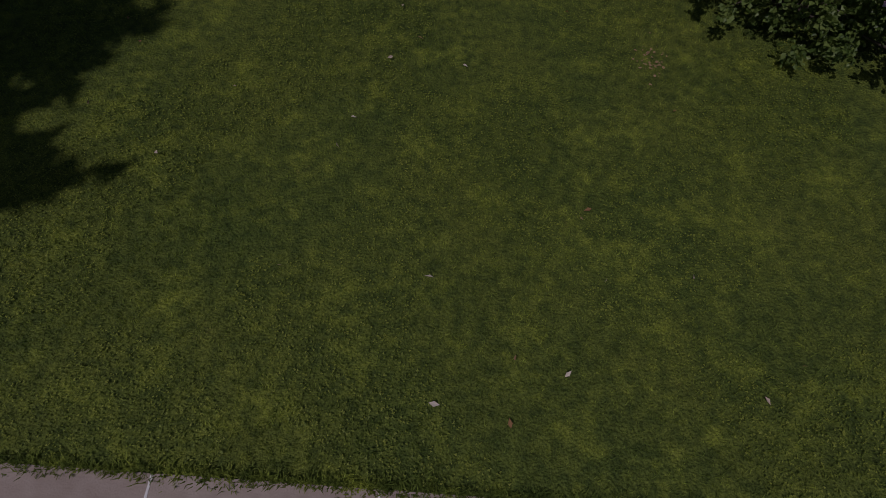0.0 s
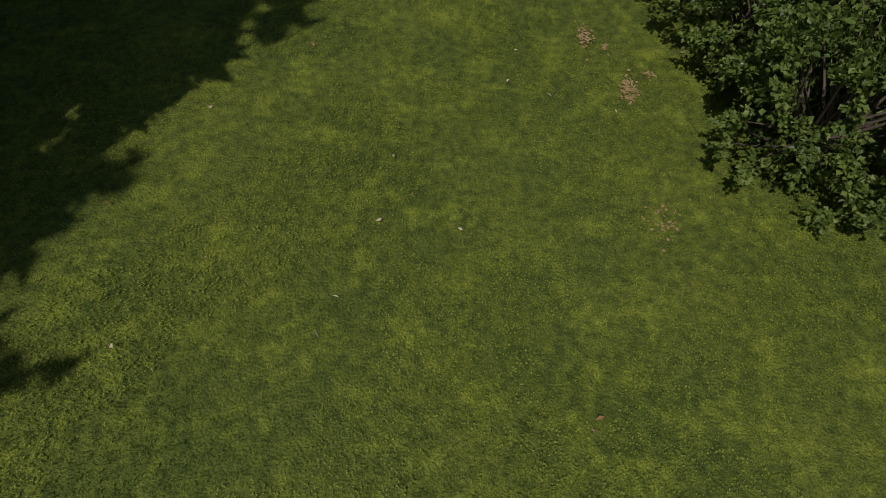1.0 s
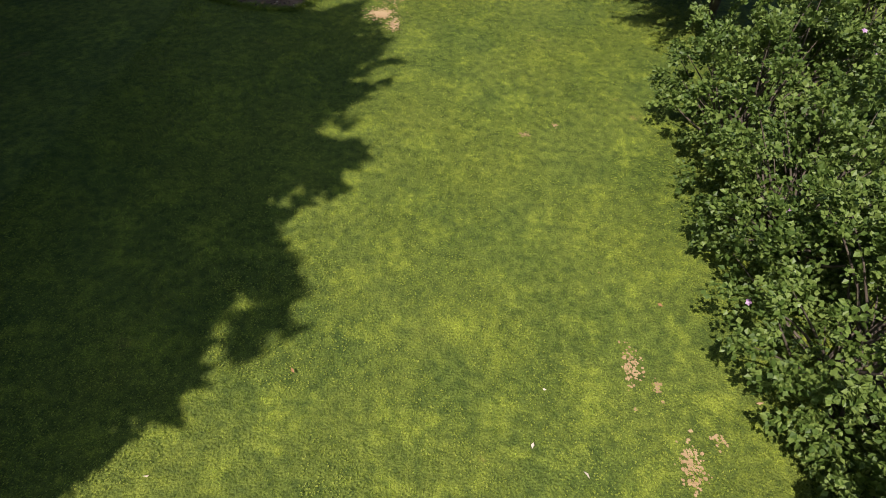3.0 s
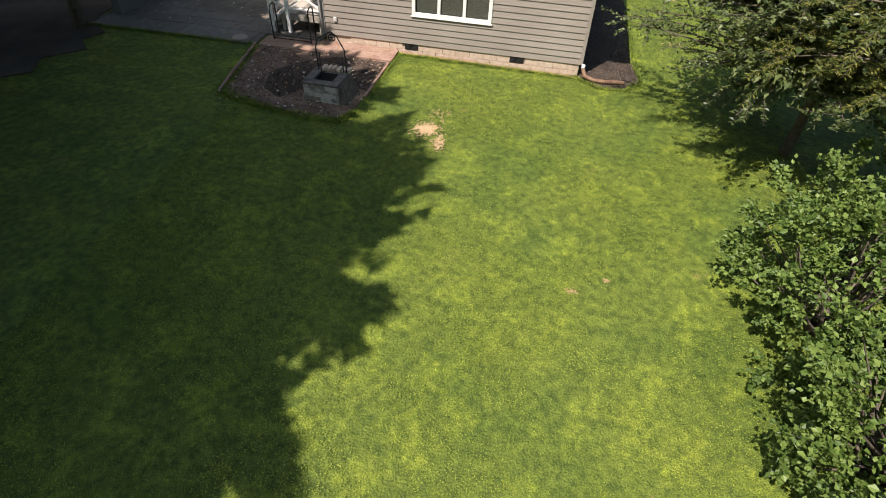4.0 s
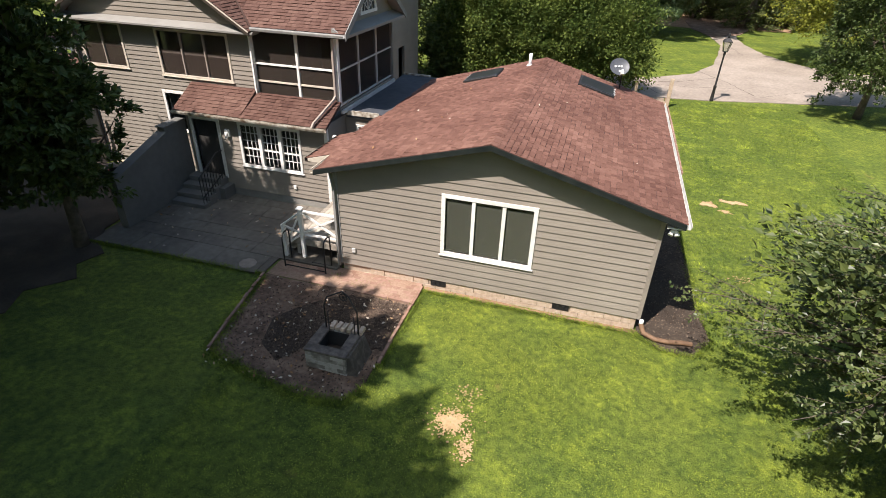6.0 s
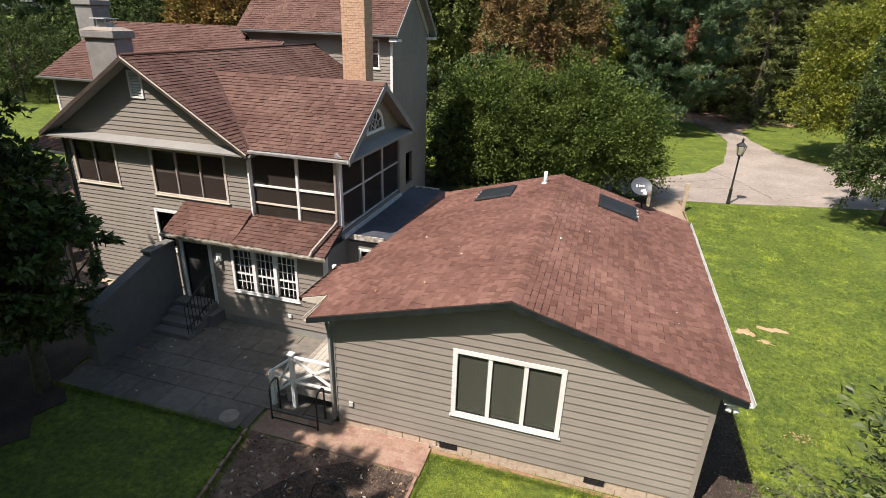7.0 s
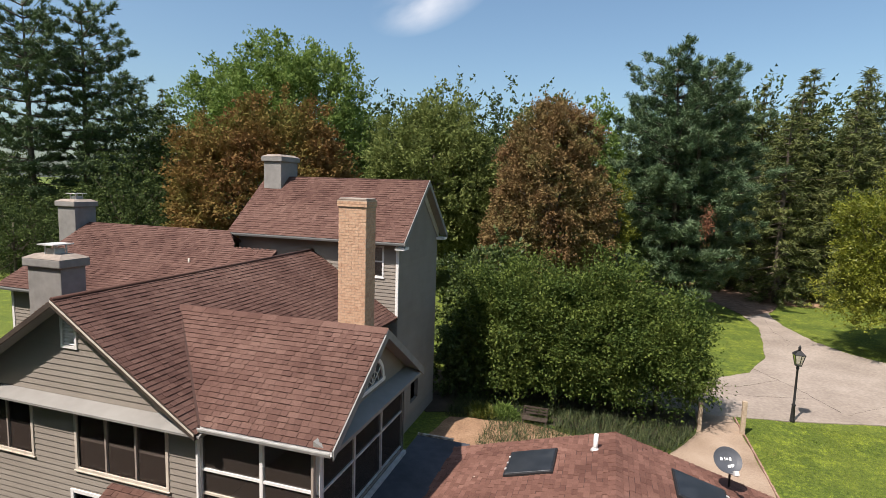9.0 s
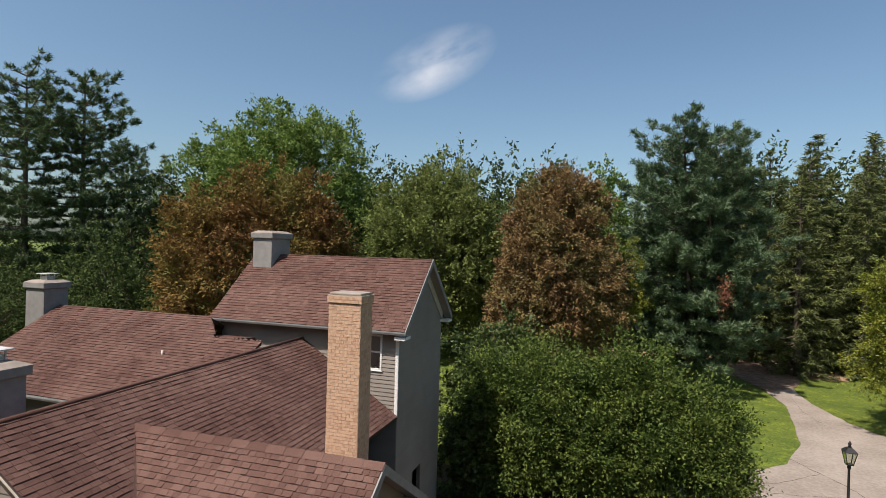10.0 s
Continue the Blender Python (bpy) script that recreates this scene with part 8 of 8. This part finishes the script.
grass("grass", (-8, 5.5, 0.4, 23.2), 140000, 0.024, 0.011, "clover", 2, NO_GRASS, patch=-0.2, flat=True, label="bright clover patches in the lawn")
grass("grass", (0.4, 9, 23.0, 46), 60000, 0.07, 0.012, "blade", 3, NO_GRASS, label="short mown grass beside the low wing")
grass("border_grass", (-10.4, 0.2, 40.6, 43.4), 9000, 0.55, 0.014, "strap_leaf", 4, [PAVED, RED_SOIL, [(-7.3, 41.2), (-5.6, 41.2), (-5.6, 42.3), (-7.3, 42.3)]], label="dark strap-leaved border plants under the shrubs")


for x0, x1, y0, y1, s in ((-7.35, -7.0, 22.7, 23.15, 11), (-6.7, -6.3, 22.6, 22.95, 12), (-5.9, -5.5, 22.9, 23.2, 13)):
    grass("weeds", (x0, x1, y0, y1), 90, 0.09, 0.009, "blade", s, label="green weeds sprouting between the bricks")


fringe([(-9.0, 22.3), (-8.82, 21.2), (-8.52, 19.48), (-7.6, 19.2), (-6.6, 18.98), (-5.7, 18.92), (-5.15, 19.05), (-4.9, 19.6)], 9000, 0.1, 31, "ragged grass growing over the bed edge")
fringe([(-4.88, 20.0), (-4.88, 23.05), (0.36, 23.13), (0.9, 22.72), (1.6, 22.72), (2.06, 23.4), (1.87, 24.6), (1.77, 29.0)], 9000, 0.06, 32, "ragged grass along the wall and mulch edge")
fringe([(-12, 0.62), (0.62, 0.45), (6, 0.3)], 9000, 0.05, 33, "untrimmed grass over the concrete edge")
fringe([(-14.6, 22.22), (-9.05, 22.36)], 3500, 0.06, 34, "ragged grass along the patio edge")


def bare_soil(cx, cy, rx, ry, n, seed):
    """A worn place in the grass: crumbs and scraps of bare earth thinning out from a middle."""
    rng = np.random.default_rng(seed)
    p = np.stack([rng.normal(cx, rx, n), rng.normal(cy, ry, n)], 1)
    v, f = [], []
    for x, y in p:
        r, a0 = rng.uniform(0.008, 0.028), rng.uniform(0, 6.28)
        k = len(v)
        for i in range(6):
            a = a0 + i * math.pi / 3
            q = r * rng.uniform(0.5, 1.3)
            v.append((x + math.cos(a) * q, y + math.sin(a) * q, float(gz(x, y)) + 0.012))
        f.append(tuple(range(k, k + 6)))
    me = bpy.data.meshes.new("bare_soil")
    me.from_pydata(v, [], f)
    me.materials.append(M["soil"])
    return tagged(new("bare_soil", me), "worn tan soil showing through the grass", "soil", "", "stuff")


for i, (x, y, rx, ry, n) in enumerate(((-3.05, 19.25, 0.17, 0.18, 420), (-2.65, 18.75, 0.08, 0.15, 170), (2.18, 10.2, 0.06, 0.16, 90), (2.78, 8.9, 0.07, 0.15, 150), (2.5, 9.9, 0.03, 0.06, 30), (3.15, 9.3, 0.05, 0.05, 25), (0.6, 15.0, 0.05, 0.04, 25), (1.2, 15.4, 0.03, 0.04, 18), (3.2, 26.5, 0.15, 0.1, 60), (-2.9, 20.0, 0.16, 0.16, 60), (2.9, 6.3, 0.1, 0.16, 50))):
    bare_soil(x, y, rx, ry, n, 400 + i)


grass("border_grass", (-8.4, -1.9, 38.2, 41.2), 3800, 0.42, 0.014, "strap_leaf", 6, [[(-7.3, 41.2), (-5.6, 41.2), (-5.6, 42.3), (-7.3, 42.3)]], label="green strap-leaved border plants on the bare soil")


def litter(name, outline, n, size, mat, seed, label, lift=0.03):
    """Loose flat bits lying on the ground inside an outline."""
    rng = np.random.default_rng(seed)
    xs, ys = [p[0] for p in outline], [p[1] for p in outline]
    p = np.stack([rng.uniform(min(xs), max(xs), n * 2), rng.uniform(min(ys), max(ys), n * 2)], 1)
    p = p[inside(p, outline)][:n]
    n = len(p)
    c = np.concatenate([p, (ground_z(p[:, 0], p[:, 1]) + lift)[:, None]], 1)
    d = rng.normal(0, 1, (n, 3)) * np.array([1, 1, 0.25])
    ob = leaf_cloud(name, c, d, size, mat, None, seed, narrow=0.5)
    return tagged(ob, label, "litter", "", "stuff")


litter("mulch_chips", [(-5.02, 22.36), (-5.02, 20.6), (-6.35, 20.62), (-6.7, 19.9), (-7.1, 19.6), (-7.6, 20.1), (-7.75, 20.8), (-7.5, 21.4), (-6.9, 21.9), (-6.3, 22.36)], 6000, 0.05, "chip", 11, "shredded bark chips in the bed")
litter("bed_litter", BED_PIT, 2600, 0.055, "chip", 21, "leaf litter and bark scraps on the brown bed")
litter("mulch_chips", BED_RIGHT, 6000, 0.05, "chip", 12, "shredded bark chips along the wall")
litter("fallen_leaves", [(-9, 22.4), (-8.5, 19), (-5, 19), (-5, 22.4)], 260, 0.085, "litter", 13, "dry fallen leaves on the bed", 0.05)
litter("fallen_leaves", [(-5, 1), (4, 1), (4, 12), (-5, 12)], 34, 0.09, "litter", 14, "a few dry leaves on the lawn", 0.05)
litter("fallen_leaves", [(-14, 22.5), (-9.2, 22.5), (-9.2, 26), (-14, 26)], 40, 0.1, "litter", 15, "dry leaves on the patio", 0.09)
